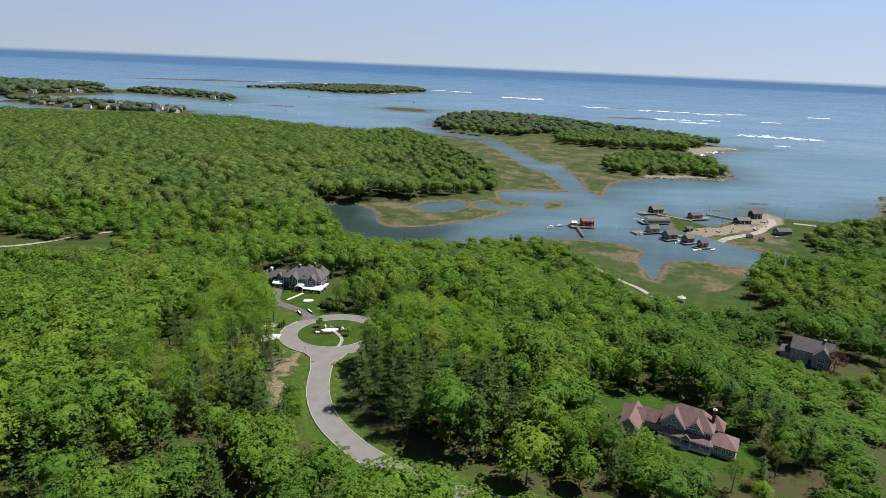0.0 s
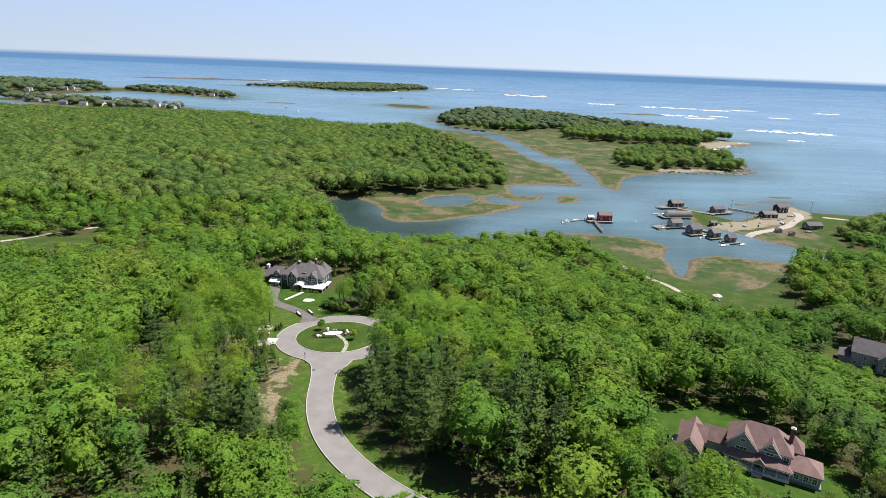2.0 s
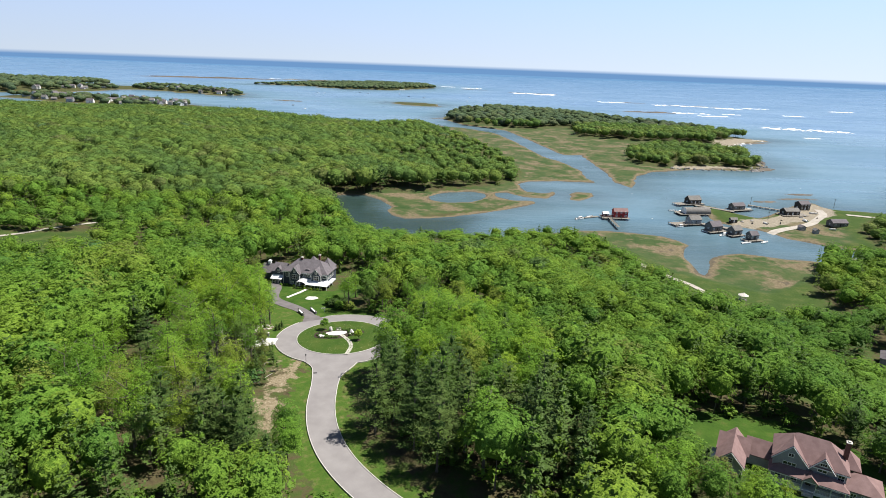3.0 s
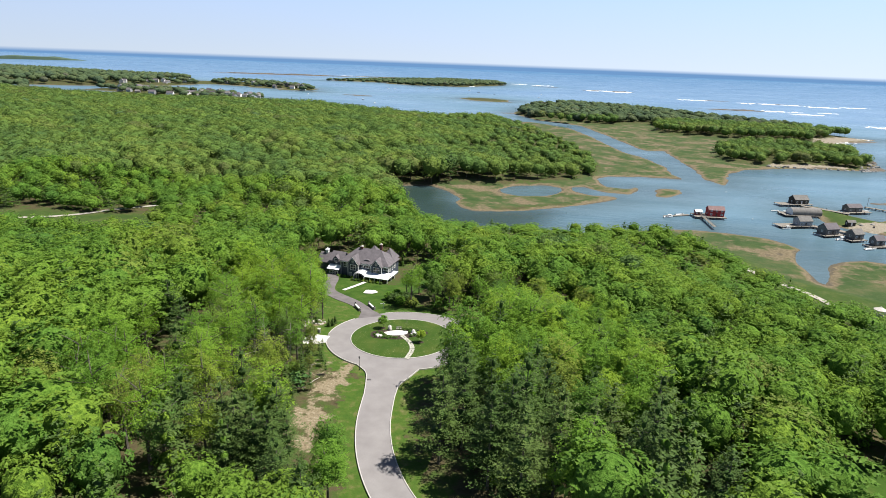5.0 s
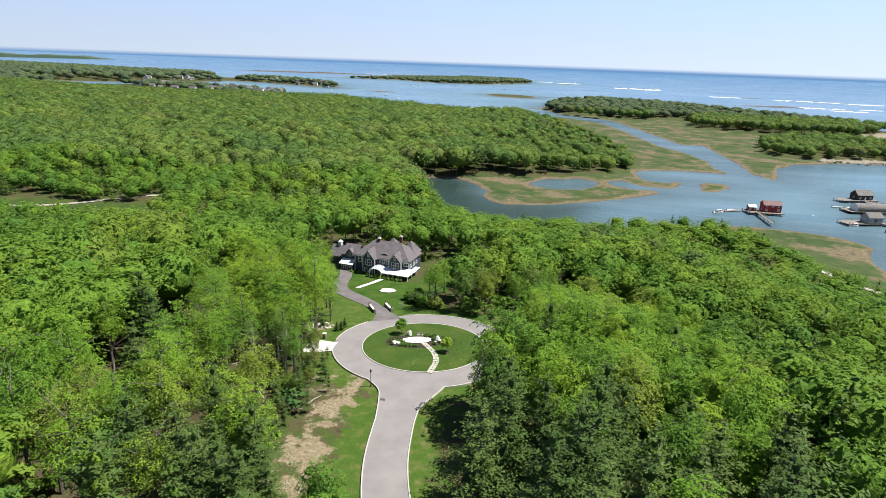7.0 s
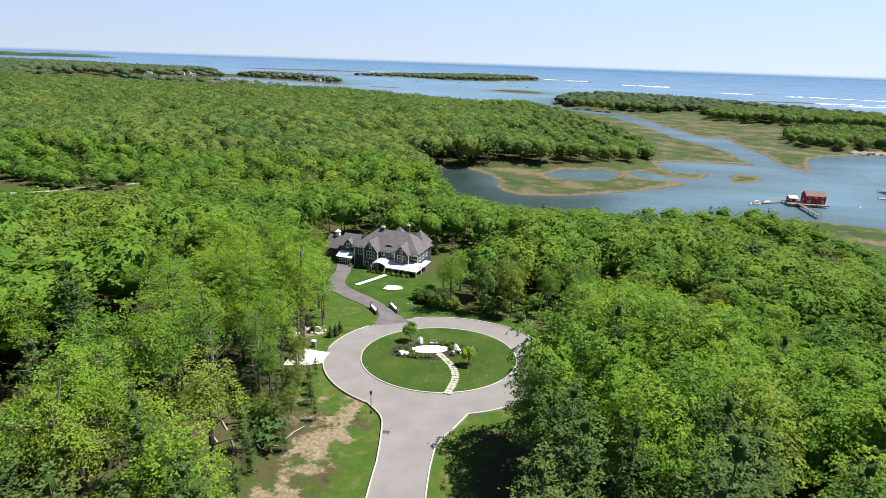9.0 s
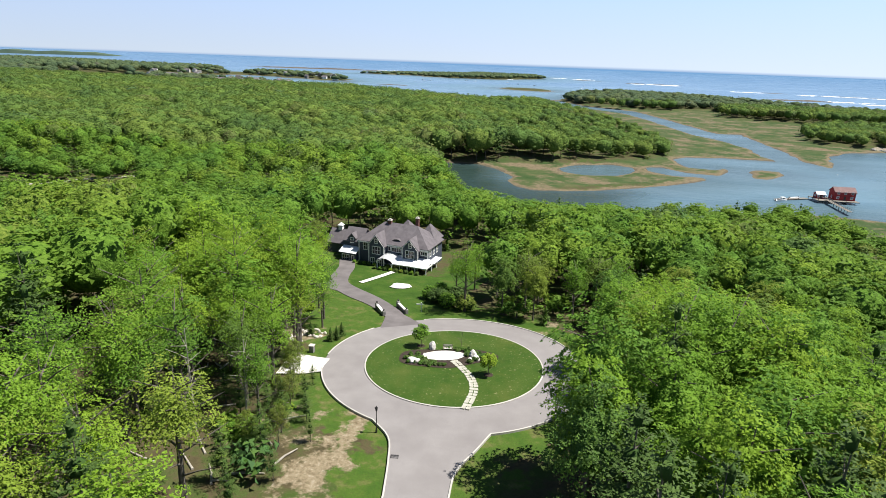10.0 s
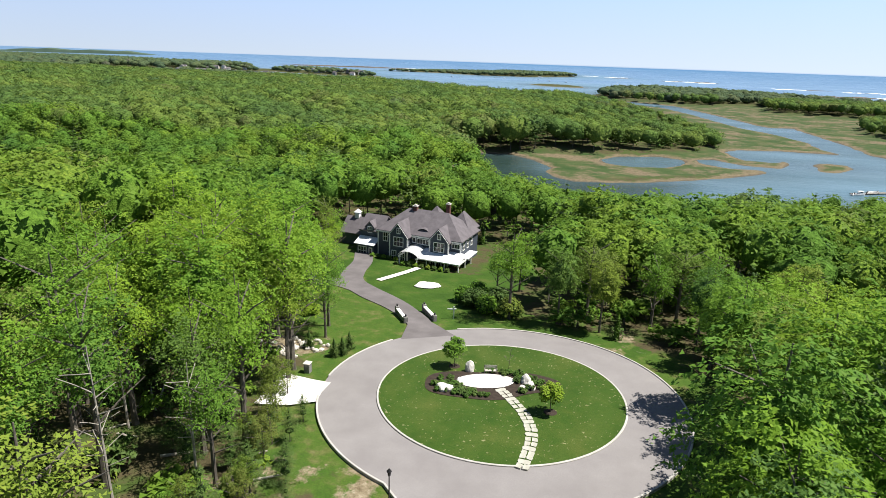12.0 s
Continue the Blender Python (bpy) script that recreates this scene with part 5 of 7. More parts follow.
    seam_roof("porch_roof", h, 8.4, 18.6, -2.6, 3.1, 2.0, 4.1, "white standing-seam porch roof")
    seam_roof("porch_roof", h, 17.0, 19.0, 2.0, 3.2, 8.0, 3.3, "white standing-seam roof of the side porch")
    ar = bmesh.new()
    n = 14
    for v, up in ((-3.0, 0.0), (2.0, 0.3)):
        for k in range(n + 1):
            a = math.pi * k / n
            ar.verts.new((6.2 - 2.6 * math.cos(a), v, 3.1 + 1.05 * math.sin(a) ** 1.3 + up))
    ar.verts.ensure_lookup_table()
    for k in range(n):
        ar.faces.new([ar.verts[i] for i in (k, k + 1, n + 2 + k, n + 1 + k)])
    bmesh.ops.solidify(ar, geom=ar.faces[:], thickness=0.16)
    part("entry_roof", ar, M_METAL, h, "arched white metal roof over the entry")
    part("beam", boxes((8.4, -2.45, 2.85, 18.5, -2.2, 3.1), (18.3, -2.2, 2.85, 18.55, 8, 3.1), (3.7, -2.9, 2.85, 3.95, 2, 3.1), (8.45, -2.9, 2.85, 8.7, -2.4, 3.1)), M_WHITE, h)
    for u, v in ((4.0, -2.75), (8.4, -2.75), (10.6, -2.2), (12.8, -2.2), (15.0, -2.2), (18.3, -2.2), (18.3, 1.8), (18.3, 5.5)):
        column(h, u, v, 0.0, 2.9, 0.16)
    chimney(h, 3.0, 7.4, 8.0, 10.9, 1.0)
    chimney(h, 10.0, 11.0, 8.0, 11.4, 0.9)
    c = part("cupola", boxes((-15.0, 9.0, 6.0, -13.8, 10.2, 7.3)), M_WHITE, h)
    part("cupola_roof", hip_roof(-15.0, -13.8, 9.0, 10.2, 7.3, 8.1, 0.2, 0.06), M_METAL, c)


def big_house():
    h = thing("house", pose(67.9, 152.3, 18.0, 0, 0, -29), "large grey clapboard house with mauve shingle roof and porch", "house")
    part("foundation", boxes((-2, 1.8, -2, 12, 10.2, 0.3), (12, 0.8, -2, 19, 8, 0.3), (-13.2, -3.4, -2, -7.4, 7.6, 0.3)), M_GRANITE, h)
    part("wall", boxes((-2, 2, 0.2, 12, 10, 5.6)), M_GREYSIDE, h)
    part("wall", gable_walls(-2, 4.4, 1.4, 6, 0.2, 5.6, 9.2, "v"), M_GREYSIDE, h)
    part("wall", gable_walls(5.3, 9.5, 1.7, 6, 4.6, 5.6, 8.2, "v"), M_GREYSIDE, h)
    part("wall", boxes((12, 1, 0.2, 18.6, 7.6, 3.0)), M_GREYSIDE, h)
    part("wall", gable_walls(-13, -7.5, -3.2, 7.5, 0.2, 3.0, 5.8, "v"), M_GREYSIDE, h)
    part("wall", gable_walls(-13.2, -7.0, 2.0, 7.4, 0.2, 3.0, 5.6, "u"), M_GREYSIDE, h)
    part("wall", boxes((-7.5, 3.5, 0.2, -2, 8.5, 2.9)), M_GREYSIDE, h)
    part("roof", hip_roof(-2, 12, 2, 10, 5.55, 10.2, 0.45), M_MAUVE, h)
    part("roof", gable_roof(-2, 4.4, 1.4, 6, 5.6, 9.2, "v", 0.45), M_MAUVE, h)
    part("roof", gable_roof(5.3, 9.5, 1.7, 6, 5.6, 8.2, "v", 0.4), M_MAUVE, h)
    part("roof", hip_roof(12, 18.6, 1, 7.6, 2.95, 5.6, 0.5), M_MAUVE, h)
    part("roof", hip_roof(9.5, 14.5, 6.5, 11.5, 4.6, 8.0, 0.4), M_MAUVE, h)
    part("roof", gable_roof(-13, -7.5, -3.2, 7.5, 3.0, 5.8, "v", 0.4), M_MAUVE, h)
    part("roof", gable_roof(-13.2, -7.0, 2.0, 7.4, 3.0, 5.6, "u", 0.4), M_MAUVE, h)
    part("roof", gable_roof(-7.5, -2, 3.5, 8.5, 2.9, 5.6, "u", 0.3), M_MAUVE, h)
    for k in range(3):
        part("skylight", boxes((-4.6 + 2.5 * k - 0.0, 7.4, 0, -3.7 + 2.5 * k, 8.5, 0.12)), M_GLASS, h).matrix_basis = pose(1.8, 2.4 - 3.2, 8.6, 0, 0, 0) @ pose(0, 0, 0, -48, 0, 0) @ pose(0, -3, 0)
    # porch with hipped roof and a little gable over the steps
    bm = hip_roof(-2.2, 12.4, -0.2, 3.2, 2.75, 4.2, 0.4)
    part("porch_roof", bm, M_MAUVE, h)
    part("porch_roof", gable_roof(4.2, 6.8, -0.6, 2.2, 2.9, 4.1, "v", 0.3), M_MAUVE, h, "small gable over the porch steps")
    part("gable_board", gable_walls(4.3, 6.7, -0.62, -0.5, 2.75, 2.9, 4.0, "v"), M_GREYSIDE, h)
    part("porch_floor", boxes((-2.2, -0.2, -1.4, 12.4, 2.0, 0.4)), M_WHITE, h)
    part("step", boxes((4.4, -1.6, -1.4, 6.6, -0.2, 0.0), (4.4, -1.0, -0.0, 6.6, -0.2, 0.2)), M_STONE, h)
    for a, b in ((-2.1, 4.2), (6.8, 12.3)):
        rail = part("railing", boxes((a, -0.1, 1.2, b, -0.02, 1.28)), M_WHITE, h)
        bal = part("baluster", boxes((0, -0.08, 0.4, 0.05, -0.04, 1.2)), M_WHITE, rail)
        bal.matrix_basis = pose(a + 0.2, 0, 0)
        for k in range(1, int((b - a) / 0.3)):
            more = new("baluster", bal.data)
            more.parent, more.matrix_basis = rail, pose(a + 0.2 + 0.3 * k, 0, 0)
    for u in (-2.0, 1.0, 4.2, 6.8, 9.6, 12.2):
        part("post", boxes((u - 0.09, -0.14, 0.4, u + 0.09, 0.04, 2.8), bevel=0.02), M_WHITE, h)
    window(h, 1.2, 1.4, 3.6, 2.4, 1.3, bars=(2, 1))
    window(h, 1.2, 1.4, 6.4, 0.9, 0.7, bars=(1, 0))
    window(h, 7.4, 1.7, 4.7, 1.6, 0.9, bars=(1, 0))
    window(h, 7.4, 1.7, 6.2, 1.2, 0.6, bars=(2, 0))
    window(h, 11.0, 2.0, 3.8, 1.1, 1.3)
    for u in (-0.5, 2.6, 8.4, 10.8):
        window(h, u, 1.4 if u < 4.4 else 2.0, 0.9, 1.1, 1.5)
    for u in (13.6, 15.6, 17.4):
        window(h, u, 1.0, 1.0, 0.9, 1.3)
    for v in (2.5, 5.5):
        window(h, 18.6, v, 1.0, 1.0, 1.3, "r")
    window(h, -10.25, -3.2, 3.2, 0.8, 1.0)
    window(h, -10.25, -3.2, 0.8, 1.4, 1.4)
    window(h, -13, 0, 1.0, 1.0, 1.3, "l")
    for c, v, e, r, hw in ((1.2, 0.95, 5.6, 9.2, 3.2), (7.4, 1.28, 5.6, 8.2, 2.1), (-10.25, -3.62, 3.0, 5.8, 2.75)):
        bm = bmesh.new()
        for s in (-1, 1):
            tube(bm, [(c, v, r - 0.05), (c + s * (hw + 0.4), v, e - 0.5 * (r - e) / hw)], [0.11, 0.11], 4)
        part("gable_trim", bm, M_WHITE, h)
    part("fascia", boxes((4.6, 1.5, 5.35, 12.4, 1.58, 5.6), (-2.5, -0.66, 2.6, 12.8, -0.6, 2.78)), M_WHITE, h)
    d = part("front_door", boxes((5.0, 1.9, 0.4, 6.0, 2.01, 2.5)), M_DARKWOOD, h)
    part("door_handle", boxes((5.85, 1.84, 1.35, 5.9, 1.9, 1.5)), M_METAL, d)
    chimney(h, 11.4, 6.3, 7.0, 11.0, 0.9)
    part("balcony", boxes((-14.6, 1.0, -1, -13.4, 4.0, 0.3), (-14.65, 1, 0.3, -14.55, 4, 1.2), (-14.6, 3.95, 0.3, -13.4, 4.05, 1.2)), M_WHITE, h, "small white side deck with rails")


main_house()
big_house()


def cottage(name, x, y, z, rz, w, d, eave, ridge, wall_mat, roof_mat, label, category="house", axis="u", windows=3, chim=False, group="", base=0.6, extra=None):
    """A small gabled building with door, windows and eaves trim."""
    h = thing(name, pose(x, y, z, 0, 0, rz), label, category, group)
    part("wall", gable_walls(-w / 2, w / 2, -d / 2, d / 2, -base, eave, ridge, axis), wall_mat, h)
    part("roof", gable_roof(-w / 2, w / 2, -d / 2, d / 2, eave, ridge, axis, 0.3, 0.12), roof_mat, h)
    for k in range(windows):
        u = -w / 2 + w * (k + 0.5) / windows
        if k == windows // 2:
            d_ = part("door", boxes((u - 0.5, -d / 2 - 0.05, 0.1, u + 0.5, -d / 2 + 0.02, min(2.1, eave - 0.1))), M_DARKWOOD if wall_mat is not M_DARKWOOD else M_WHITE, h)
            part("door_handle", boxes((u + 0.36, -d / 2 - 0.1, 0.95, u + 0.42, -d / 2 - 0.05, 1.1)), M_METAL, d_)
            if eave > 4:
                window(h, u, -d / 2, 3.2, 0.9, 1.2)
        else:
            window(h, u, -d / 2, 0.8, min(1.0, w / windows * 0.6), 1.1)
            if eave > 4:
                window(h, u, -d / 2, 3.2, 0.9, 1.2)
    window(h, w / 2, 0, 0.9, 0.9, 1.0, "r")
    window(h, -w / 2, 0, 0.9, 0.9, 1.0, "l")
    if chim:
        chimney(h, w * 0.25, 0, ridge - 0.6, ridge + 0.9, 0.7)
    return h


right = cottage("house", 157, 229, gz(157, 229) + 0.3, -35, 15, 9, 5.4, 9.5, M_GREYSIDE, M_ROOF, "grey two-storey house with dark roof among trees", chim=True, base=2.5, windows=5)
part("wall", gable_walls(1, 7, -6.5, 0, -2.5, 5.2, 8.6, "v"), M_GREYSIDE, right)
part("roof", gable_roof(1, 7, -6.5, 0, 5.2, 8.6, "v", 0.4), M_ROOF, right)
window(right, 4, -6.5, 3.0, 2.2, 1.6, bars=(2, 1))
window(right, 4, -6.5, 0.8, 2.2, 1.6, bars=(2, 1))
part("wall", boxes((-11, -4, -2.5, -7.5, 3, 2.6)), M_GREYSIDE, right)
part("roof", hip_roof(-11, -7.5, -4, 3, 2.6, 4.2), M_ROOF, right)
cottage("house", -137, 386, gz(-137, 386), 15, 12, 8, 3.0, 6.0, M_STONE, M_SHINGLE, "small pale house half hidden by trees", base=1.5)
cottage("house", -118, 396, gz(-118, 396), -10, 9, 7, 3.0, 6.0, M_WHITE, M_SHINGLE, "small white house half hidden by trees", base=1.5)


# ---- the garden in the circle, the drive and its gates ----
def blob(cx, cy, rx, ry, rz=0.0, wob=0.12, n=36, seed=1):
    rng = random.Random(seed)
    ph = [rng.uniform(0, 6.28) for _ in range(3)]
    c, s = math.cos(radians(rz)), math.sin(radians(rz))
    out = []
    for k in range(n):
        a = math.tau * k / n
        r = 1 + wob * (math.sin(2 * a + ph[0]) + 0.6 * math.sin(3 * a + ph[1]) + 0.4 * math.sin(5 * a + ph[2])) / 1.6
        x, y = math.cos(a) * rx * r, math.sin(a) * ry * r
        out.append((cx + x * c - y * s, cy + x * s + y * c))
    return out


def patch(name, outline, lift, mat, label, kind="structure", category="", rings=4):
    """A flat bed laid over the ground."""
    o = np.array(outline)
    c = o.mean(0)
    o = np.vstack([o, o[:1]])
    return drape(name, [c + (o - c) * k for k in np.linspace(1, 0.01, rings)], mat, lift, label, kind, category)


def boulder(x, y, z, sx, sy, sz, seed, mat, label, group="", name="boulder"):
    rng = np.random.default_rng(seed)
    bm = bmesh.new()
    bmesh.ops.create_icosphere(bm, subdivisions=3, radius=1)
    off = rng.uniform(-9, 9, 3)
    for v in bm.verts:
        p = Vector(v.co)
        k = 1 + 0.35 * noise.noise(p * 1.1 + Vector(off)) + 0.12 * noise.noise(p * 3.3 + Vector(off))
        v.co = Vector((p.x * k * sx, p.y * k * sy, max(p.z * k, -0.35) * sz))
    ob = part(name, bm, mat)
    ob.matrix_basis = pose(x, y, z + 0.2 * sz, 0, 0, float(rng.uniform(0, 360)))
    return tagged(ob, label, "boulder", group)


LZ = LIFT + 0.12
patch("flower_bed", blob(-45.1, 226.2, 7.7, 4.3, 16, 0.20, 48, 4), LZ + 0.05, M_MULCH, "dark mulched bed with low shrubs and boulders", "structure", "flower bed", 6)
patch("patio", blob(-45.6, 226.9, 3.7, 2.0, 14, 0.03, 40, 2), LZ + 0.10, M_PAVE, "pale oval stone patio", "structure", "patio", 5)
M_BOULDER = plain("white_boulder", (0.52, 0.50, 0.46), (0.74, 0.72, 0.68), 1.0, 0.85, 6, 0.5)
B = "white boulders in the bed"
for x, y, sx, sy, sz, sd in ((-50.3, 223.2, 0.9, 0.7, 0.8, 1), (-49.5, 223.4, 0.6, 0.55, 0.6, 2), (-48.1, 229.4, 0.6, 0.55, 1.3, 3), (-40.6, 227.9, 0.65, 0.6, 0.85, 4), (-39.9, 226.7, 0.85, 0.6, 0.6, 5), (-40.9, 226.0, 0.5, 0.45, 0.4, 6), (-48.9, 226.2, 0.6, 0.4, 0.3, 7)):
    boulder(x, y, gz(x, y) + LZ, sx, sy, sz, sd, M_BOULDER, "large pale boulder in the mulched bed", B)


def bench():
    b = thing("bench", pose(-45.4, 229.5, gz(-45.4, 229.5) + LZ, 0, 0, 14), "grey slatted garden bench by the patio", "bench")
    for k in range(4):
        part("seat_slat", boxes((-0.85, -0.30 + 0.14 * k, 0.42, 0.85, -0.19 + 0.14 * k, 0.45)), M_STONE, b)
    for k in range(4):
        part("back_slat", boxes((-0.85, 0.28, 0.52 + 0.13 * k, 0.85, 0.31, 0.61 + 0.13 * k)), M_STONE, b)
    for u in (-0.8, 0.8):
        part("leg", boxes((u - 0.04, -0.3, 0, u + 0.04, -0.22, 0.62), (u - 0.04, 0.24, 0, u + 0.04, 0.32, 1.02), (u - 0.04, -0.3, 0.6, u + 0.04, 0.3, 0.66)), M_WOOD, b)


bench()
M_FLAG = plain("garden_flagstone", (0.30, 0.295, 0.245), (0.46, 0.45, 0.39), 1.2, 0.9, 9, 0.5)
path_line = spline([(-43.4, 225.0), (-41.9, 223.0), (-40.0, 219.9), (-38.9, 216.8), (-38.7, 214.0), (-38.9, 211.6), (-39.1, 209.9)], 0.80)
garden_path = thing("garden_path", pose(0, 0, 0), "winding path of pale flat flagstones across the lawn", "path", "", "structure")
prng = random.Random(9)
dirs = np.gradient(path_line, axis=0)
for k, (x, y) in enumerate(path_line):
    a = math.degrees(math.atan2(dirs[k][1], dirs[k][0]))
    for side in ((-0.36, 0.36) if k % 3 else (0.0,)):
        w, l = (0.30, 0.35) if side else (0.66, 0.35)
        bm = bmesh.new()
        prism(bm, [(l * prng.uniform(0.85, 1.1) * cx, w * prng.uniform(0.85, 1.1) * cy) for cx, cy in ((-1, -1), (0.1, -1.05), (1, -0.9), (1.0, 0.95), (-0.1, 1.05), (-0.95, 0.95))], -0.12, 0.05)
        st = part("flagstone", bm, M_FLAG, garden_path)
        px, py = x + side * -math.sin(radians(a)), y + side * math.cos(radians(a))
        st.matrix_basis = pose(px, py, gz(px, py) + LZ + 0.03, 0, 0, a + prng.uniform(-8, 8))


def shrub(x, y, z, r, h, seed, mat, label, category="shrub", group="", name="shrub", leaves=60, size=0.13, lobes=7):
    co, f, cc, cf = broad_crown(seed, h, -0.1 * h, r, lobes, leaves, size, 0.9, 0.7)
    t = thing(name, pose(x, y, z), label, category, group)
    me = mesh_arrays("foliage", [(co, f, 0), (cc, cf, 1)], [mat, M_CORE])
    c = new("foliage", me)
    c.parent = t
    bm = bmesh.new()
    tube(bm, [(0, 0, -0.2), (0.03, 0.02, h * 0.7)], [max(0.03, r * 0.06), 0.015], 5)
    part("stem", bm, M_BARK, t)
    return t


def small_tree(x, y, h, r, seed, label):
    z = gz(x, y) + LZ
    t = thing("ornamental_tree", pose(x, y, z), label, "tree", "young trees in the circle")
    co, f, cc, cf = broad_crown(seed, h, h * 0.28, r, 13, 90, 0.16, 0.9, 0.4)
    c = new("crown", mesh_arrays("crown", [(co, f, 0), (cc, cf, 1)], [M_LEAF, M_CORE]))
    c.parent = t
    part("trunk", trunk_bm(seed, h, h * 0.3, 0.06, 6, r * 0.8), M_BARK, t)
    part("mulch_ring", tube(bmesh.new(), [(0, 0, -0.1), (0, 0, 0.07)], [0.9, 0.7], 18), M_MULCH, t, "ring of dark mulch")


small_tree(-50.4, 230.2, 4.2, 1.6, 71, "young leafy tree in the mulched bed")
small_tree(-37.1, 221.2, 3.8, 1.45, 72, "young bright green tree on the lawn")
bare = thing("ornamental_tree", pose(-43.2, 230.6, gz(-43.2, 230.6) + LZ), "thin bare young tree on the lawn", "tree", "young trees in the circle")
part("trunk", trunk_bm(5, 3.8, 1.2, 0.04, 8, 0.9), M_BARK, bare)
for k in range(95):
    a, r = prng.uniform(0, 6.28), prng.uniform(0.5, 0.97)
    x, y = -45.1 + 7.0 * r * math.cos(a), 226.2 + 3.8 * r * math.sin(a) + 1.9 * r * math.cos(a)
    if ((x + 45.6) / 4.1) ** 2 + ((y - 226.9) / 2.5) ** 2 > 1 and (x < -44.5 or x > -41.0 or y > 226.5):
        shrub(x, y, gz(x, y) + LZ + 0.03, prng.uniform(0.3, 0.55), prng.uniform(0.4, 0.8), 500 + k % 5, prng.choice((M_LEAF_MID, M_PINE, M_PINE)), "low clipped shrub in the mulched bed", group="shrubs in the bed", leaves=26, lobes=5)


def lamp_post(x, y):
    l = thing("street_lamp", pose(x, y, gz(x, y) + 0.15), "black iron lamp post beside the kerb", "lamp post")
    bm = bmesh.new()
    tube(bm, [(0, 0, -0.2), (0, 0, 0.25), (0, 0, 0.35), (0, 0, 3.1)], [0.14, 0.14, 0.07, 0.055], 10)
    part("post", bm, M_IRON, l)
    bm = bmesh.new()
    tube(bm, [(0, 0, 3.1), (0, 0, 3.2), (0, 0, 3.62)], [0.06, 0.13, 0.19], 6)
    part("lantern", bm, M_GLASS, l, "dark glass lantern")
    bm = bmesh.new()
    tube(bm, [(0, 0, 3.62), (0, 0, 3.8), (0, 0, 3.92)], [0.25, 0.10, 0.03], 6)
    part("lantern_cap", bm, M_IRON, l)


lamp_post(-49.9, 201.2)


def gate_wall(ax, ay, bx, by):
    dx, dy = bx - ax, by - ay
    ln, rz = math.hypot(dx, dy), math.degrees(math.atan2(dy, dx))
    z = gz((ax + bx) / 2, (ay + by) / 2)
    g = thing("gate_wall", pose(ax, ay, z, 0, 0, rz), "low dark stone wall with pale coping and end pillars", "wall", "walls beside the drive")
    part("wall", boxes((0, -0.22, -0.8, ln, 0.22, 0.85)), M_GRANITE, g)
    part("coping", boxes((0.25, -0.3, 0.85, ln - 0.25, 0.3, 0.97), bevel=0.02), M_WHITE, g, "pale stone coping")
    for u in (0, ln):
        p = part("pillar", boxes((u - 0.32, -0.32, -0.8, u + 0.32, 0.32, 1.25), bevel=0.03), M_GRANITE, g)
        part("lantern", boxes((u - 0.13, -0.13, 1.25, u + 0.13, 0.13, 1.65), bevel=0.03), M_IRON, p)


gate_wall(-61.9, 245.2, -64.5, 248.9)
gate_wall(-57.6, 247.4, -60.4, 251.2)
sg = thing("sign_post", pose(-54.8, 249.3, gz(-54.8, 249.3), 0, 0, 12), "white post with a short arm beside the drive", "sign post")
part("post", boxes((-0.09, -0.09, -0.4, 0.09, 0.09, 2.2)), M_WHITE, sg)
part("arm", boxes((-1.1, -0.06, 1.7, 0.4, 0.06, 1.9)), M_WHITE, sg)

boulder(-63.6, 265.6, gz(-63.6, 265.6) + 0.1, 2.6, 1.7, 0.42, 333, M_BOULDER, "low pale rock outcrop in the lawn before the house", "", "rock_outcrop").matrix_basis = pose(-63.6, 265.6, gz(-63.6, 265.6) + 0.15, 0, 0, 14)
drape("path", [offset_line(spline([(-73.8, 265.6), (-72.0, 269.2), (-70.2, 272.8), (-68.6, 276.5)], 1.0), w) for w in (-0.75, 0, 0.75)], M_PAVE, 0.16, "pale concrete walk to the front door")
drape("driveway_apron", [[(-63.9, 216.2), (-66.5, 214.5), (-70.5, 213.5)], [(-64.3, 218.5), (-67, 217.9), (-71.0, 217.6)], [(-64.3, 221.2), (-67, 221.4), (-71, 222.0)]][::-1], M_PAVE, LIFT + 0.05, "pale concrete apron of a second drive")
sp = thing("gate_pillar", pose(-68.6, 223.6, gz(-68.6, 223.6)), "dark stone pillar beside the pale apron", "pillar")
part("shaft", boxes((-0.4, -0.4, -0.5, 0.4, 0.4, 1.3), bevel=0.04), M_GRANITE, sp)
part("cap", boxes((-0.48, -0.48, 1.3, 0.48, 0.48, 1.42), bevel=0.03), M_STONE, sp)
for k, (x, y) in enumerate(((-67.4, 229.3), (-66.6, 230.3), (-66.4, 232.4), (-72.0, 231))):
    c = thing("conifer_shrub", pose(x, y, gz(x, y) + 0.1), "small dark pointed evergreen in the grass", "shrub", "small evergreens by the circle")
    a = pine_crown(900 + k, 1.7, 0.1, 0.45, 8, 6, 0.16)
    o = new("foliage", mesh_arrays("foliage", [(a[0], a[1], 0), (a[2], a[3], 1)], [M_PINE, M_CORE]))
    o.parent = c
for k in range(40):
    x, y = -73.5 + prng.gauss(0, 2.6), 230.5 + prng.gauss(0, 1.8)
    boulder(x, y, gz(x, y) + 0.1, prng.uniform(0.2, 0.5), prng.uniform(0.2, 0.4), prng.uniform(0.15, 0.4), 60 + k, M_STONE, "pale stone in the rubble beside the circle", "stones in the rubble bank", "stone")
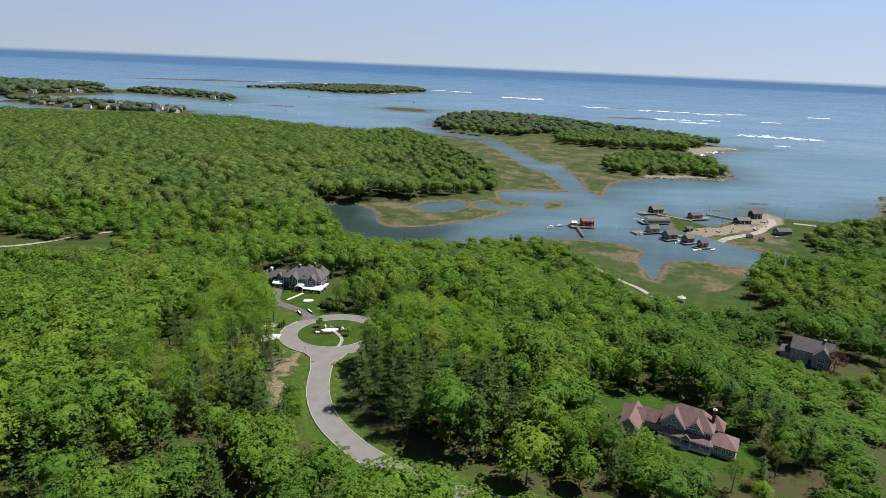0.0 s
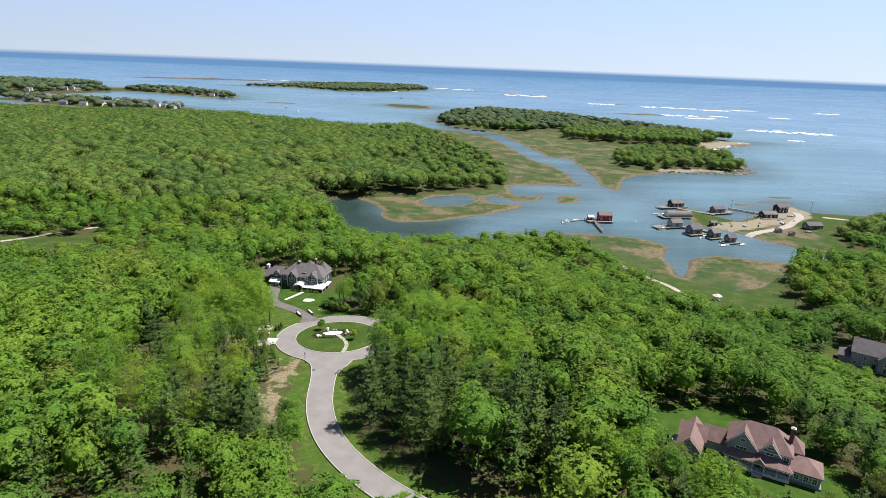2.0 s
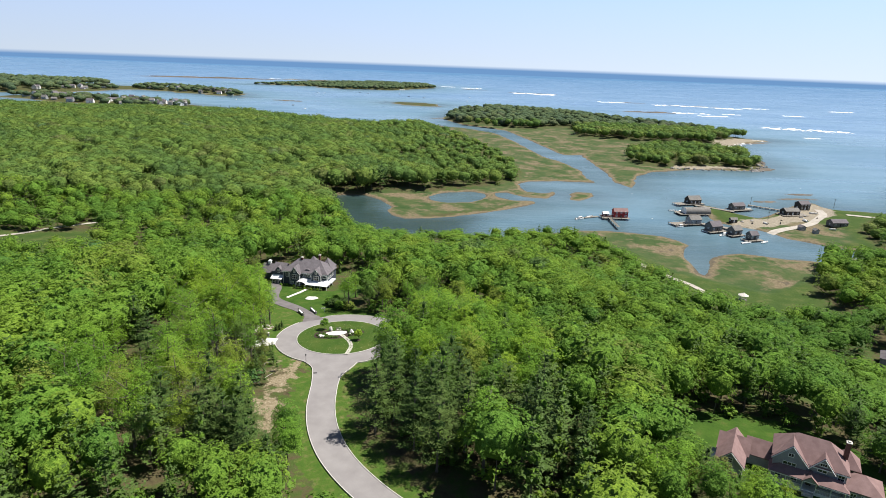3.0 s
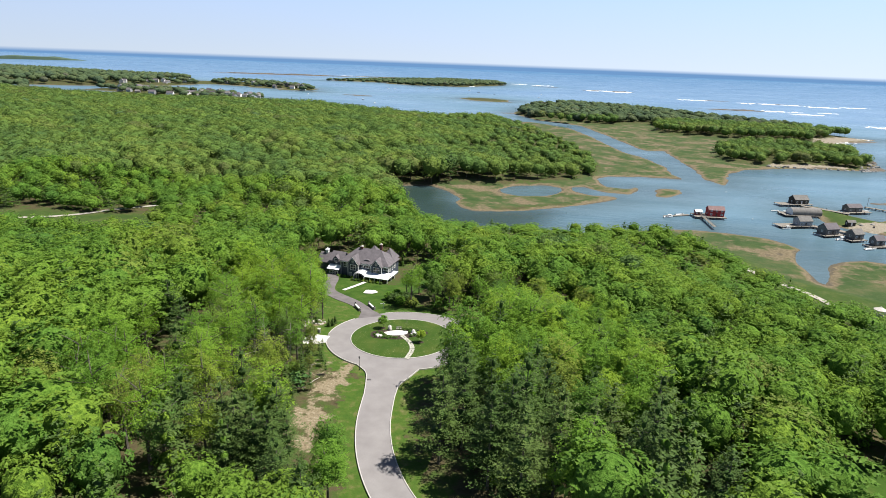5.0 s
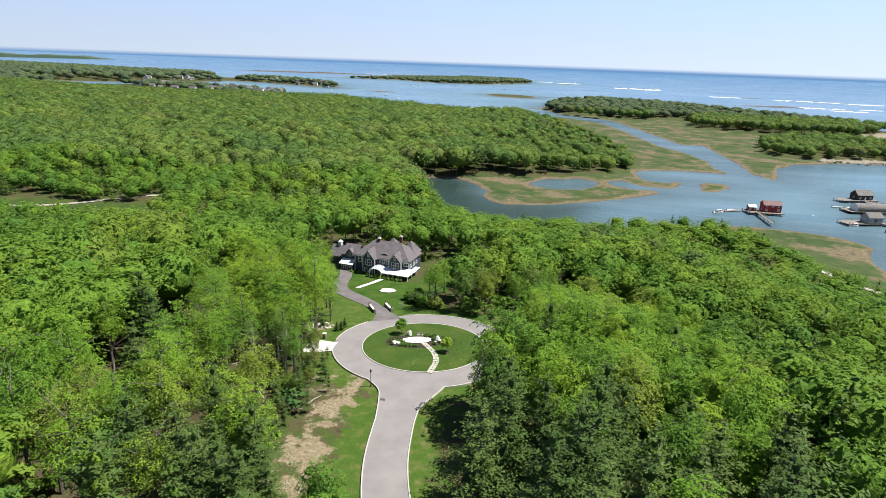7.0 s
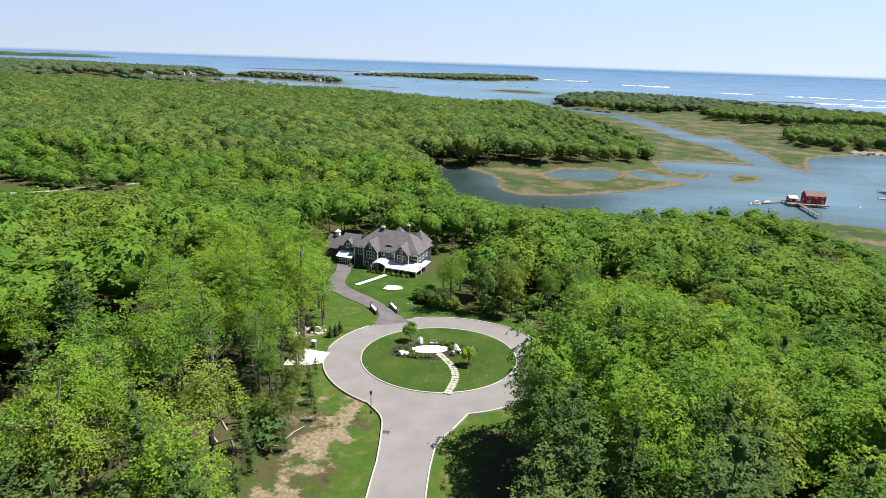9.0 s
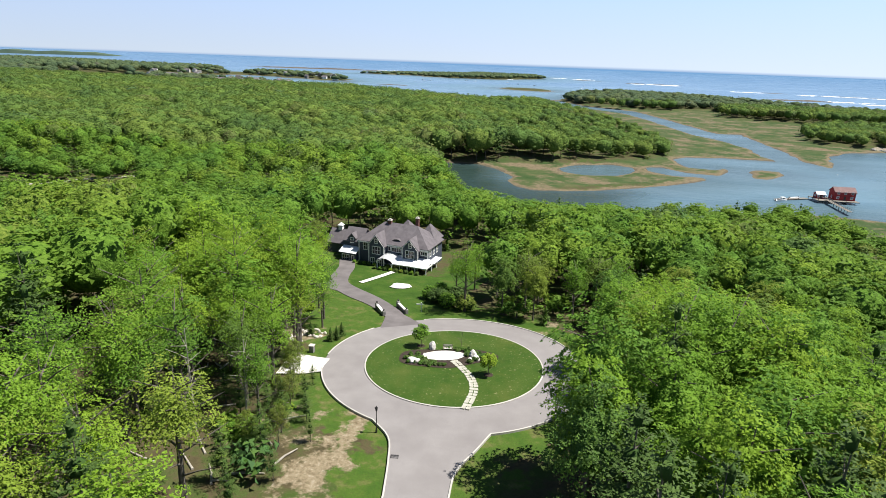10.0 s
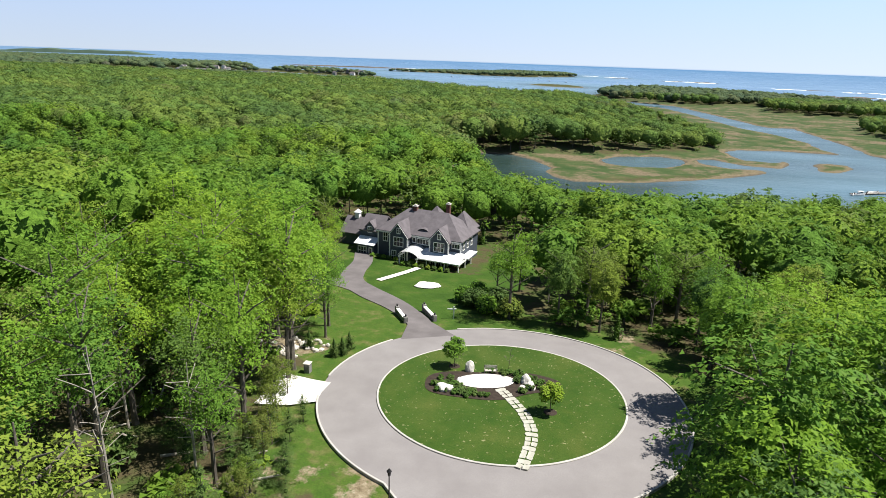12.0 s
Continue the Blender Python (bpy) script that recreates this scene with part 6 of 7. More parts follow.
# hedge and bushes beside the house
for k, (x, y, r, h) in enumerate(((-52.5, 256.5, 2.4, 3.6), (-50, 254, 2.2, 3.2), (-55, 259, 2.0, 3.0), (-48, 257, 2.6, 4.0), (-53, 262, 2.0, 3.2), (-46, 253, 2.4, 3.4), (-88, 259, 2.0, 2.6), (-83, 250, 1.6, 2.2), (-78, 244, 1.4, 2.0))):
    shrub(x, y, gz(x, y), r, h, 600 + k, M_LEAF if k % 3 else M_PINE, "dense leafy bush near the house", group="bushes by the house", leaves=110, size=0.2, lobes=10)
for k in range(14):
    u = -4 + 1.5 * k
    m = pose(-76.86, 281.6, 7.8, 0, 0, -10) @ Vector((u, -0.9 if u < 3.5 else -3.2, 0))
    shrub(m.x, m.y, gz(m.x, m.y) + 0.1, 0.55, 0.9, 700 + k % 4, M_PINE if k % 2 else M_LEAF, "low round shrub along the house", group="shrubs along the house", leaves=36, size=0.14, lobes=6)


# ---- the fishing huts and piers ----
def deck(x, y, rz, w, d, z, label, name="pier", step=2.2, rails=False):
    """A plank deck on piles that stand in the water."""
    t = thing(name, pose(x, y, z, 0, 0, rz), label, "pier", "piers in the tidal river")
    n = max(2, int(w / 0.7))
    lo, hi = -w / 2, w / 2
    first = part("plank", boxes((0.03, -d / 2, -0.1, w / n - 0.03, d / 2, 0.0)), M_WOOD, t)
    first.matrix_basis = pose(lo, 0, 0)
    for k in range(1, n):
        more = new("plank", first.data)
        more.parent, more.matrix_basis = t, pose(lo + w * k / n, 0, 0)
    part("beam", boxes((lo, -d / 2 + 0.1, -0.4, hi, -d / 2 + 0.35, -0.1), (lo, d / 2 - 0.35, -0.4, hi, d / 2 - 0.1, -0.1)), M_DARKWOOD, t)
    k = 0
    u = lo + 0.3
    while u < hi:
        for v in (-d / 2 + 0.2, d / 2 - 0.2):
            up = random.Random(k).uniform(0.0, 0.9) if k % 3 == 0 else -0.05
            bm = bmesh.new()
            tube(bm, [(u, v, -z - 2.0), (u, v, up)], [0.17, 0.14], 6)
            part("pile", bm, M_DARKWOOD, t)
            k += 1
        u += step
    if rails:
        part("railing", boxes((lo, -d / 2, 0.9, hi, -d / 2 + 0.08, 1.0), (lo, d / 2 - 0.08, 0.9, hi, d / 2, 1.0), *[(lo + 1.5 * q, v, 0, lo + 1.5 * q + 0.08, v + 0.08, 0.9) for q in range(int(w / 1.5)) for v in (-d / 2, d / 2 - 0.08)]), M_WOOD, t)
    return t


def boat(x, y, rz, ln=6.5, label="white open motor boat moored afloat", hull=None, cabin=True, group="moored boats"):
    b = thing("boat", pose(x, y, 0.0, 0, 0, rz), label, "boat", group)
    w = ln * 0.17
    secs = [(-0.5, 0.85, 0.75), (-0.2, 1.0, 0.75), (0.15, 0.95, 0.82), (0.38, 0.55, 0.95), (0.5, 0.03, 1.1)]
    bm = bmesh.new()
    rows = []
    for s, wd, top in secs:
        rows.append([bm.verts.new((s * ln, k * w * wd * f, zz)) for k, f, zz in ((-1, 1, top), (-1, 0.75, -0.1), (0, 0, -0.35), (1, 0.75, -0.1), (1, 1, top), (1, 0.82, top), (0.82, 0.9, 0.35), (-0.82, 0.9, 0.35), (-1, 0.82, top))])
    for a, c in zip(rows, rows[1:]):
        for k in range(9):
            bm.faces.new((a[k], a[(k + 1) % 9], c[(k + 1) % 9], c[k]))
    bm.faces.new(rows[0])
    bm.faces.new(list(reversed(rows[-1])))
    part("hull", bm, hull or M_WHITE, b)
    if cabin:
        c = part("cabin", boxes((-0.02 * ln, -w * 0.6, 0.35, 0.22 * ln, w * 0.6, 1.9), (-0.08 * ln, -w * 0.7, 1.9, 0.26 * ln, w * 0.7, 2.0), bevel=0.05), M_WHITE, b)
        part("windscreen", boxes((0.222 * ln, -w * 0.5, 1.2, 0.228 * ln, w * 0.5, 1.75), (0.02 * ln, -w * 0.615, 1.2, 0.18 * ln, -w * 0.605, 1.75)), M_GLASS, c)
    part("outboard_motor", boxes((-0.56 * ln, -0.2, 0.2, -0.5 * ln, 0.2, 1.2), bevel=0.06), M_IRON, b)
    return b


def cove_hut(x, y, rz, w, d, eave, ridge, wall, roof, label, z=1.6, axis="u"):
    return cottage("fishing_hut", x, y, z, rz, w, d, eave, ridge, wall, roof, label, "hut", axis, 3, False, "fishing huts on the cove", 0.15)


deck(111, 466, 4, 20, 11, 1.5, "plank pier deck round the red hut")
cove_hut(115, 467, 4, 10, 6.0, 4.2, 6.2, M_RED, M_MAUVE, "red boarded hut with dull red roof on the pier", 1.5)
cove_hut(104.5, 467, 4, 4, 4, 2.2, 3.2, M_RED, M_METAL, "small red shed with pale roof on the pier", 1.5)
ramp = thing("ramp", pose(106.2, 448.5, 1.9, 0, 0, 90), "long wooden footbridge from the shore to the red hut", "footbridge")
plank = part("plank", boxes((0, -0.9, -0.1, 0.64, 0.9, 0.0)), M_WOOD, ramp)
plank.matrix_basis = pose(-14, 0, 0)
for k in range(1, 40):
    more = new("plank", plank.data)
    more.parent, more.matrix_basis = ramp, pose(-14 + 0.7 * k, 0, 0)
for s in (-0.9, 0.82):
    rail = part("railing", boxes((-14, s, 0.85, 14, s + 0.08, 0.95)), M_WOOD, ramp)
    for k in range(15):
        part("rail_post", boxes((-14 + 1.99 * k, s, 0, -13.92 + 1.99 * k, s + 0.08, 0.86)), M_WOOD, rail)
for u in (-9, -3, 3, 9):
    for s in (-0.7, 0.7):
        part("pile", tube(bmesh.new(), [(u, s, -3.5), (u, s, -0.1)], [0.15, 0.13], 6), M_DARKWOOD, ramp)
deck(91, 465, 27, 20, 2.6, 0.5, "low floating landing stage beside the red hut", "float")
boat(84.5, 459.5, 27, 7.0)
boat(93.5, 467.8, 27, 6.0, cabin=False)

deck(186, 523, 16, 26, 8, 1.6, "old plank pier before a dark hut")
cove_hut(190, 525.5, 16, 11, 7, 3.2, 6.0, M_DARKWOOD, M_SHINGLE, "dark weathered hut with shingle roof on piles")
deck(176, 489, 8, 24, 11, 1.5, "broad plank pier under the long shed")
shed = thing("shed", pose(179, 489, 1.5, 0, 0, 8), "long grey shed with a curved roof on the pier", "shed", "fishing huts on the cove")
bm = bmesh.new()
arcp = [(-4 * math.cos(math.pi * k / 12), 1.4 + 3.0 * math.sin(math.pi * k / 12)) for k in range(13)]
ends = [[bm.verts.new((u, v, z)) for v, z in [(-4, 0)] + arcp + [(4, 0)]] for u in (-10, 10)]
for k in range(14):
    bm.faces.new((ends[0][k], ends[0][k + 1], ends[1][k + 1], ends[1][k]))
part("roof", bm, M_SHINGLE, shed)
for u in (-10.0, 10.0):
    e = bmesh.new()
    prism(e, [(v, z) for v, z in [(-3.9, 0)] + [(a * 0.97, b - 0.05) for a, b in arcp] + [(3.9, 0)]], -0.1, 0.1)
    part("end_wall", e, M_WHITE, shed).matrix_basis = pose(u * 0.98, 0, 0, 90, 0, 90)
window(shed, 9.95, 0, 1.0, 1.6, 1.6, "r")
deck(160, 456, 18, 24, 9, 1.3, "plank pier before a grey hut", rails=True)
cove_hut(165, 457, 18, 9, 6, 3.0, 5.4, M_GREYSIDE, M_SHINGLE, "pale grey hut with brown shingle roof on piles")
deck(173, 439, 22, 15, 9, 1.3, "small plank pier under a dark hut")
cove_hut(172.5, 440, 22, 9, 7, 3.2, 6.0, M_SHINGLE, M_ROOF, "dark shingled hut with steep roof over the water")
deck(183, 431, 24, 12, 8, 1.2, "small plank pier under a hut")
cove_hut(183.5, 432, 24, 7, 6, 3.0, 5.4, M_SHINGLE, M_SHINGLE, "weathered hut with shingle roof over the water")
deck(190, 420, 18, 13, 7, 1.0, "plank landing round a small hut")
cove_hut(190, 421, 18, 6, 5, 2.8, 5.0, M_SHINGLE, M_ROOF, "small dark hut on a landing")
deck(221, 509, 18, 20, 9, 1.5, "plank deck beside a low hut")
cove_hut(219, 509.5, 18, 11, 6, 3.0, 5.0, M_SHINGLE, M_ROOF, "low dark hut beside the sand")
deck(257, 498, 10, 22, 10, 1.6, "tall timber pier above the beach")
cove_hut(255, 498, 10, 12, 7, 3.0, 5.0, M_DARKWOOD, M_SHINGLE, "dark boarded hut on a timber pier")
cove_hut(277, 521, 12, 9, 7, 4.6, 6.6, M_DARKWOOD, M_ROOF, "tall dark hut at the head of the beach", 1.2)
cove_hut(273, 467, 8, 12, 7, 2.8, 4.8, M_SHINGLE, M_ROOF, "low dark hut in the grass", gz(273, 467))
deck(178, 452, -36, 34, 5, 1.35, "long timber wharf along the row of huts")
deck(201, 509, -38, 30, 4, 1.45, "timber wharf along the grassy spit")
deck(247, 520, -40, 26, 3, 1.3, "narrow timber jetty beside the gravel")
deck(242, 384.5, -8, 17, 3, 0.8, "white-edged landing under the trees")
for x, y, rz, ln, cab in ((176, 430.5, 24, 7, True), (197, 417, 30, 6, False), (183.5, 413.5, 20, 7.5, False), (168, 493, 8, 7, True), (165, 499, 4, 6, False), (153, 449, 20, 6, True), (232, 517, 20, 6, False), (238, 380.8, -8, 7, True), (247, 386.5, -8, 5, False)):
    boat(x, y, rz, ln, "small white boat tied up beside the pier" if not cab else "white cabin boat tied up beside the pier", None, cab, "boats at the piers")
for x, y, h in ((243, 537, 7), (312, 536, 8), (369, 520, 8), (228, 477, 7)):
    p = thing("utility_pole", pose(x, y, max(gz(x, y), 0) - 0.3), "thin weathered wooden pole by the shore", "pole", "poles on the shore")
    part("shaft", tube(bmesh.new(), [(0, 0, -1), (0.05, 0, h)], [0.16, 0.11], 8), M_WOOD, p)
    part("crossarm", boxes((-0.9, -0.06, h - 0.7, 0.9, 0.06, h - 0.55)), M_WOOD, p)
crng = random.Random(31)
for k in range(26):
    x, y = crng.uniform(172, 285), crng.uniform(425, 520)
    if inside(SANDS[0], np.array([x]), np.array([y]))[0] and gz(x, y) > 0.3:
        c = thing("trap_stack", pose(x, y, gz(x, y), 0, 0, crng.uniform(0, 180)), "stack of weathered slatted fishing traps on the sand", "trap stack", "trap stacks on the sand")
        n = crng.choice((2, 3, 4))
        for j in range(n):
            part("trap", boxes(*[(-0.55, -0.3 + 0.12 * q, 0.38 * j, 0.55, -0.24 + 0.12 * q, 0.38 * j + 0.36) for q in range(6)]), M_WOOD, c)

for k in range(16):
    x, y = crng.uniform(196, 284), crng.uniform(436, 514)
    if gz(x, y) < 0.35:
        continue
    q = crng.random()
    if q < 0.45:
        cottage("store_shed", x, y, gz(x, y), crng.choice((8, 18, 98)), crng.uniform(3, 5), crng.uniform(2.6, 4), 2.3, 3.4, crng.choice((M_SHINGLE, M_GREYSIDE, M_DARKWOOD)), crng.choice((M_SHINGLE, M_ROOF)), "small weathered store shed on the gravel", "shed", "u", 1, False, "store sheds on the cove", 0.3)
    elif q < 0.8:
        b = boat(x, y, crng.uniform(0, 180), crng.uniform(4, 6), "small open skiff drawn up on the gravel", None, False, "skiffs on the gravel")
        b.matrix_basis = pose(0, 0, gz(x, y) + 0.3) @ b.matrix_basis
    else:
        boulder(x, y, gz(x, y), 1.4, 1.1, 0.7, 300 + k, M_GRANITE, "grey boulder on the gravel", "boulders on the cove")

# summer house on the marsh meadow
g = thing("gazebo", pose(131.5, 305, gz(131.5, 305)), "small round summer house with pale roof in the meadow", "gazebo")
part("roof", tube(bmesh.new(), [(0, 0, 2.3), (0, 0, 2.45), (0, 0, 3.5), (0, 0, 3.9)], [2.4, 2.4, 0.35, 0.1], 8), M_STONE, g)
part("floor", tube(bmesh.new(), [(0, 0, -0.4), (0, 0, 0.2)], [2.0, 2.0], 8), M_WOOD, g)
for k in range(8):
    a = math.tau * k / 8
    part("post", boxes((1.8 * math.cos(a) - 0.07, 1.8 * math.sin(a) - 0.07, 0.2, 1.8 * math.cos(a) + 0.07, 1.8 * math.sin(a) + 0.07, 2.35)), M_WHITE, g)

M_GRAVEL = plain("pale_gravel", (0.26, 0.235, 0.20), (0.42, 0.385, 0.335), 0.4, 0.95, 6, 0.5, local=False)
drape("track", [offset_line(spline([(94, 368), (97, 356), (107, 334), (114, 322), (119, 300), (121, 285)], 2.0), w) for w in (-1.7, 0, 1.7)], M_GRAVEL, 0.25, "pale gravel track across the meadow")
drape("track", [offset_line(spline([(-290, 330), (-262, 338), (-246, 349), (-234, 364), (-214, 381), (-196, 388)], 2.0), w) for w in (-1.6, 0, 1.6)], M_GRAVEL, 0.25, "pale gravel track along the field")
drape("track", [offset_line(spline([(206, 436), (228, 452), (255, 470), (282, 500), (290, 520)], 2.0), w) for w in (-3.0, 0, 3.0)], M_GRAVEL, 0.25, "pale sandy track to the huts")
drape("track", [offset_line(spline([(300, 500), (340, 490), (400, 505), (470, 540), (560, 520)], 3.0), w) for w in (-2.5, 0, 2.5)], M_GRAVEL, 0.3, "pale shore road behind the beach")

# ---- rocks, ledges and surf ----
M_LEDGE = plain("wet_brown_ledge", (0.055, 0.045, 0.034), (0.15, 0.12, 0.09), 0.05, 0.8, 0.4, 0.8, local=False)
M_FOAM = plain("sea_foam", (0.72, 0.74, 0.75), (0.86, 0.87, 0.87), 0.05, 0.8, 0.3, 0.3, local=False)


def ledge(x, y, rx, ry, h, rz, seed, label="low wet brown rock ledge in the sea"):
    bm = bmesh.new()
    bmesh.ops.create_grid(bm, x_segments=36, y_segments=22, size=1.15)
    off = Vector((seed * 3.7, seed * 1.9, 0))
    for v in bm.verts:
        p = v.co.copy()
        n = noise.fractal(p * 2.4 + off, 0.8, 2.0, 4)
        r = p.length
        v.co = Vector((p.x * rx, p.y * ry, (1 - r * r) * h + n * h * 0.9 - 0.25 * h))
    ob = part("rock_ledge", bm, M_LEDGE)
    ob.matrix_basis = pose(x, y, -0.1, 0, 0, rz)
    return tagged(ob, label, "rock ledge", "rock ledges in the sea")


for k, (x, y, rx, ry, h, rz) in enumerate(((505, 1645, 95, 12, 2.4, 2), (330, 2480, 60, 14, 2.0, 0), (240, 2490, 50, 12, 1.8, 0), (740, 2015, 90, 10, 1.0, -4), (560, 2080, 60, 10, 1.0, 0), (312, 588, 16, 4, 0.7, 5), (300, 566, 22, 4, 0.6, 8), (262, 549, 14, 4, 0.6, 10),
                                        (395, 1000, 40, 6, 0.9, 60), (455, 1000, 60, 7, 0.8, 30), (345, 730, 24, 8, 1.6, 35), (372, 790, 20, 7, 1.6, 70), (300, 722, 30, 5, 1.2, 5), (-430, 1560, 45, 14, 1.2, -10), (-100, 1568, 60, 12, 1.0, -5), (455, 600, 30, 12, 1.8, 40), (478, 640, 18, 10, 1.5, 60), (-30, 1240, 40, 7, 0.7, 20), (60, 2650, 60, 10, 1.2, 0), (-1150, 2830, 330, 34, 5, 18), (-700, 3000, 200, 20, 3, 8))):
    ledge(x, y, rx, ry, h, rz, k)
for k in range(60):
    q = crng.random()
    x, y = (330 + 45 * q + crng.gauss(0, 4), 716 + 70 * q + crng.gauss(0, 5)) if k % 2 else (235 + 110 * q, 708 + 12 * q + crng.gauss(0, 2.5))
    boulder(x, y, max(gz(x, y), -0.2), crng.uniform(0.8, 2.2), crng.uniform(0.8, 1.8), crng.uniform(0.6, 1.5), 200 + k, M_GRANITE, "grey shore boulder below the island wood", "boulders along the island shore", "shore_boulder")


def surf(x, y, ln, wd, rz, seed, n=26):
    """Broken white water: many torn flakes along a line."""
    rng = np.random.default_rng(seed)
    verts, faces = [], []
    for k in range(n):
        cx, cy = rng.uniform(-0.5, 0.5) * ln, rng.normal(0, 0.28) * wd + 0.2 * wd * math.sin(6 * rng.random())
        rx, ry = rng.uniform(0.02, 0.10) * ln, rng.uniform(0.08, 0.28) * wd
        b = len(verts)
        m = 12
        for j in range(m):
            a = math.tau * j / m
            r = rng.uniform(0.55, 1.15)
            verts.append((cx + math.cos(a) * rx * r, cy + math.sin(a) * ry * r, 0.12))
        verts.append((cx, cy, 0.12 + rng.uniform(0.3, 1.1)))
        faces += [(b + j, b + (j + 1) % m, b + m) for j in range(m)]
    ob = obj_from("surf", verts, faces, M_FOAM, smooth=True)
    ob.matrix_basis = pose(x, y, 0.05, 0, 0, rz)
    return tagged(ob, "white surf breaking over a shallow ledge", "surf", "", "stuff")


for k, (x, y, ln, wd, rz) in enumerate(((300, 2460, 200, 42, 0), (250, 2480, 120, 30, 0), (500, 2070, 120, 12, 8), (660, 2010, 150, 14, 0), (740, 2005, 130, 14, -4), (830, 1955, 130, 14, -6), (610, 1665, 130, 13, 4), (640, 1590, 110, 11, 2), (720, 1680, 70, 8, 0), (650, 1292, 100, 12, -2), (705, 1284, 90, 18, -3), (755, 1272, 70, 11, -5),
                                        (395, 925, 80, 6, 66), (430, 985, 70, 6, 52), (372, 880, 45, 4, 80), (480, 1040, 60, 6, 36), (-1380, 2840, 90, 20, 10), (-1250, 2900, 80, 16, 10), (-860, 3050, 220, 18, 5), (-640, 3080, 140, 14, 0), (50, 2788, 130, 20, 0), (-53, 2850, 90, 16, 0), (-230, 2390, 70, 8, 0), (900, 1710, 80, 7, 0), (940, 2000, 110, 10, 5),
                                        (-1750, 3050, 120, 16, 0), (620, 1120, 40, 4, 0), (-1700, 3900, 220, 26, 0), (1200, 2000, 120, 10, 0))):
    surf(x, y, ln * 0.7, wd * 2.5, rz, k, 34)

# ---- the village across the bay and the moored boats ----
vrng = random.Random(12)
placed = 0
for k in range(800):
    zone = vrng.choice((0, 0, 1, 1, 2))
    x, y = ((vrng.uniform(-1500, -985), vrng.uniform(1520, 1900)), (vrng.uniform(-960, -520), vrng.uniform(1228, 1420)), (vrng.uniform(-960, -590), vrng.uniform(1650, 1900)))[zone]
    d = float(shore(np.array([x]), np.array([y]))[0])
    if not 4 < d < 45 or placed >= 84:
        continue
    if zone == 1 and x < -800 and vrng.random() < 0.5:
        continue
    placed += 1
    wm = vrng.choice((M_WHITE, M_WHITE, M_WHITE, M_GREYSIDE, M_SHINGLE, M_STONE))
    rm = vrng.choice((M_ROOF, M_ROOF, M_SHINGLE))
    two = vrng.random() < 0.55
    nm = {M_WHITE: "white", M_GREYSIDE: "grey", M_SHINGLE: "brown shingled", M_STONE: "cream"}[wm]
    cottage("village_house", x, y, gz(x, y), vrng.uniform(-40, 40), vrng.uniform(9, 16), vrng.uniform(7, 10), 5.6 if two else 3.2, 9.5 if two else 6.2, wm, rm, f"small {nm} house on the far shore", "house", vrng.choice("uv"), 3, vrng.random() < 0.4, "village houses across the bay", 1.5)
for k, (x, y) in enumerate(((-455, 1990), (-425, 1960), (-440, 1940), (-330, 2060), (-300, 2040), (-200, 2060), (-110, 1900), (30, 2000), (-330, 1330), (-380, 1420), (-420, 1220), (-545, 1520), (-160, 1950), (20, 1820))):
    boat(x, y, vrng.uniform(0, 360), vrng.uniform(8, 12), "white fishing boat at its mooring in the bay", M_WHITE if k % 3 else M_SIDING, True, "boats moored in the bay")
for k, (x, y) in enumerate(((140, 470), (150, 560), (700, 1500), (330, 620), (420, 640), (510, 700))):
    b = thing("buoy", pose(x, y, 0), "small white mooring buoy on the water", "buoy", "mooring buoys")
    part("float", tube(bmesh.new(), [(0, 0, -0.3), (0, 0, 0.2), (0, 0, 0.45)], [0.35, 0.45, 0.15], 10), M_WHITE, b)
deck(-113, 494, 40, 9, 3, 0.9, "small landing stage at the head of the inlet")
boat(-108, 488, 50, 6, cabin=False, group="boats at the piers")
# copper-leaved tree and dark conifers beside the far house
cp = thing("copper_tree", pose(161, 219, gz(161, 219)), "dark maroon-leaved tree beside the grey house", "tree")
M_COPPER = foliage("copper_leaves", ((0.0, (0.045, 0.014, 0.022)), (1.0, (0.06, 0.02, 0.028))), 0.2, tip=(0.07, 0.025, 0.03), deep=(0.03, 0.01, 0.015))
ar_ = broad_crown(811, 9.5, 1.5, 4.0, 14, 110, 0.24)
o = new("crown", mesh_arrays("crown", [(ar_[0], ar_[1], 0)], [M_COPPER]))
o.parent = cp
part("trunk", trunk_bm(8, 8.5, 2, 0.2, 5, 2.5), M_BARK, cp)

# low far headland across the open water
bm = bmesh.new()
hn = 60
for i in range(hn + 1):
    k = i / hn
    x, y = -3150 + 620 * k, 2700 + 640 * k
    top = 13 + 26 * min(1, 3.5 * k, 5 * (1 - k)) * (0.75 + 0.35 * noise.noise(Vector((k * 9, 0, 0)))) + 3 * noise.noise(Vector((k * 60, 3, 0)))
    for dv, z in ((-40, 0), (-10, top * 0.9), (20, top), (90, 0)):
        bm.verts.new((x + dv * 0.7, y + dv * -0.0 + dv, z))
bm.verts.ensure_lookup_table()
for i in range(hn):
    for j in range(3):
        bm.faces.new([bm.verts[q] for q in (4 * i + j, 4 * i + j + 1, 4 * i + j + 5, 4 * i + j + 4)])
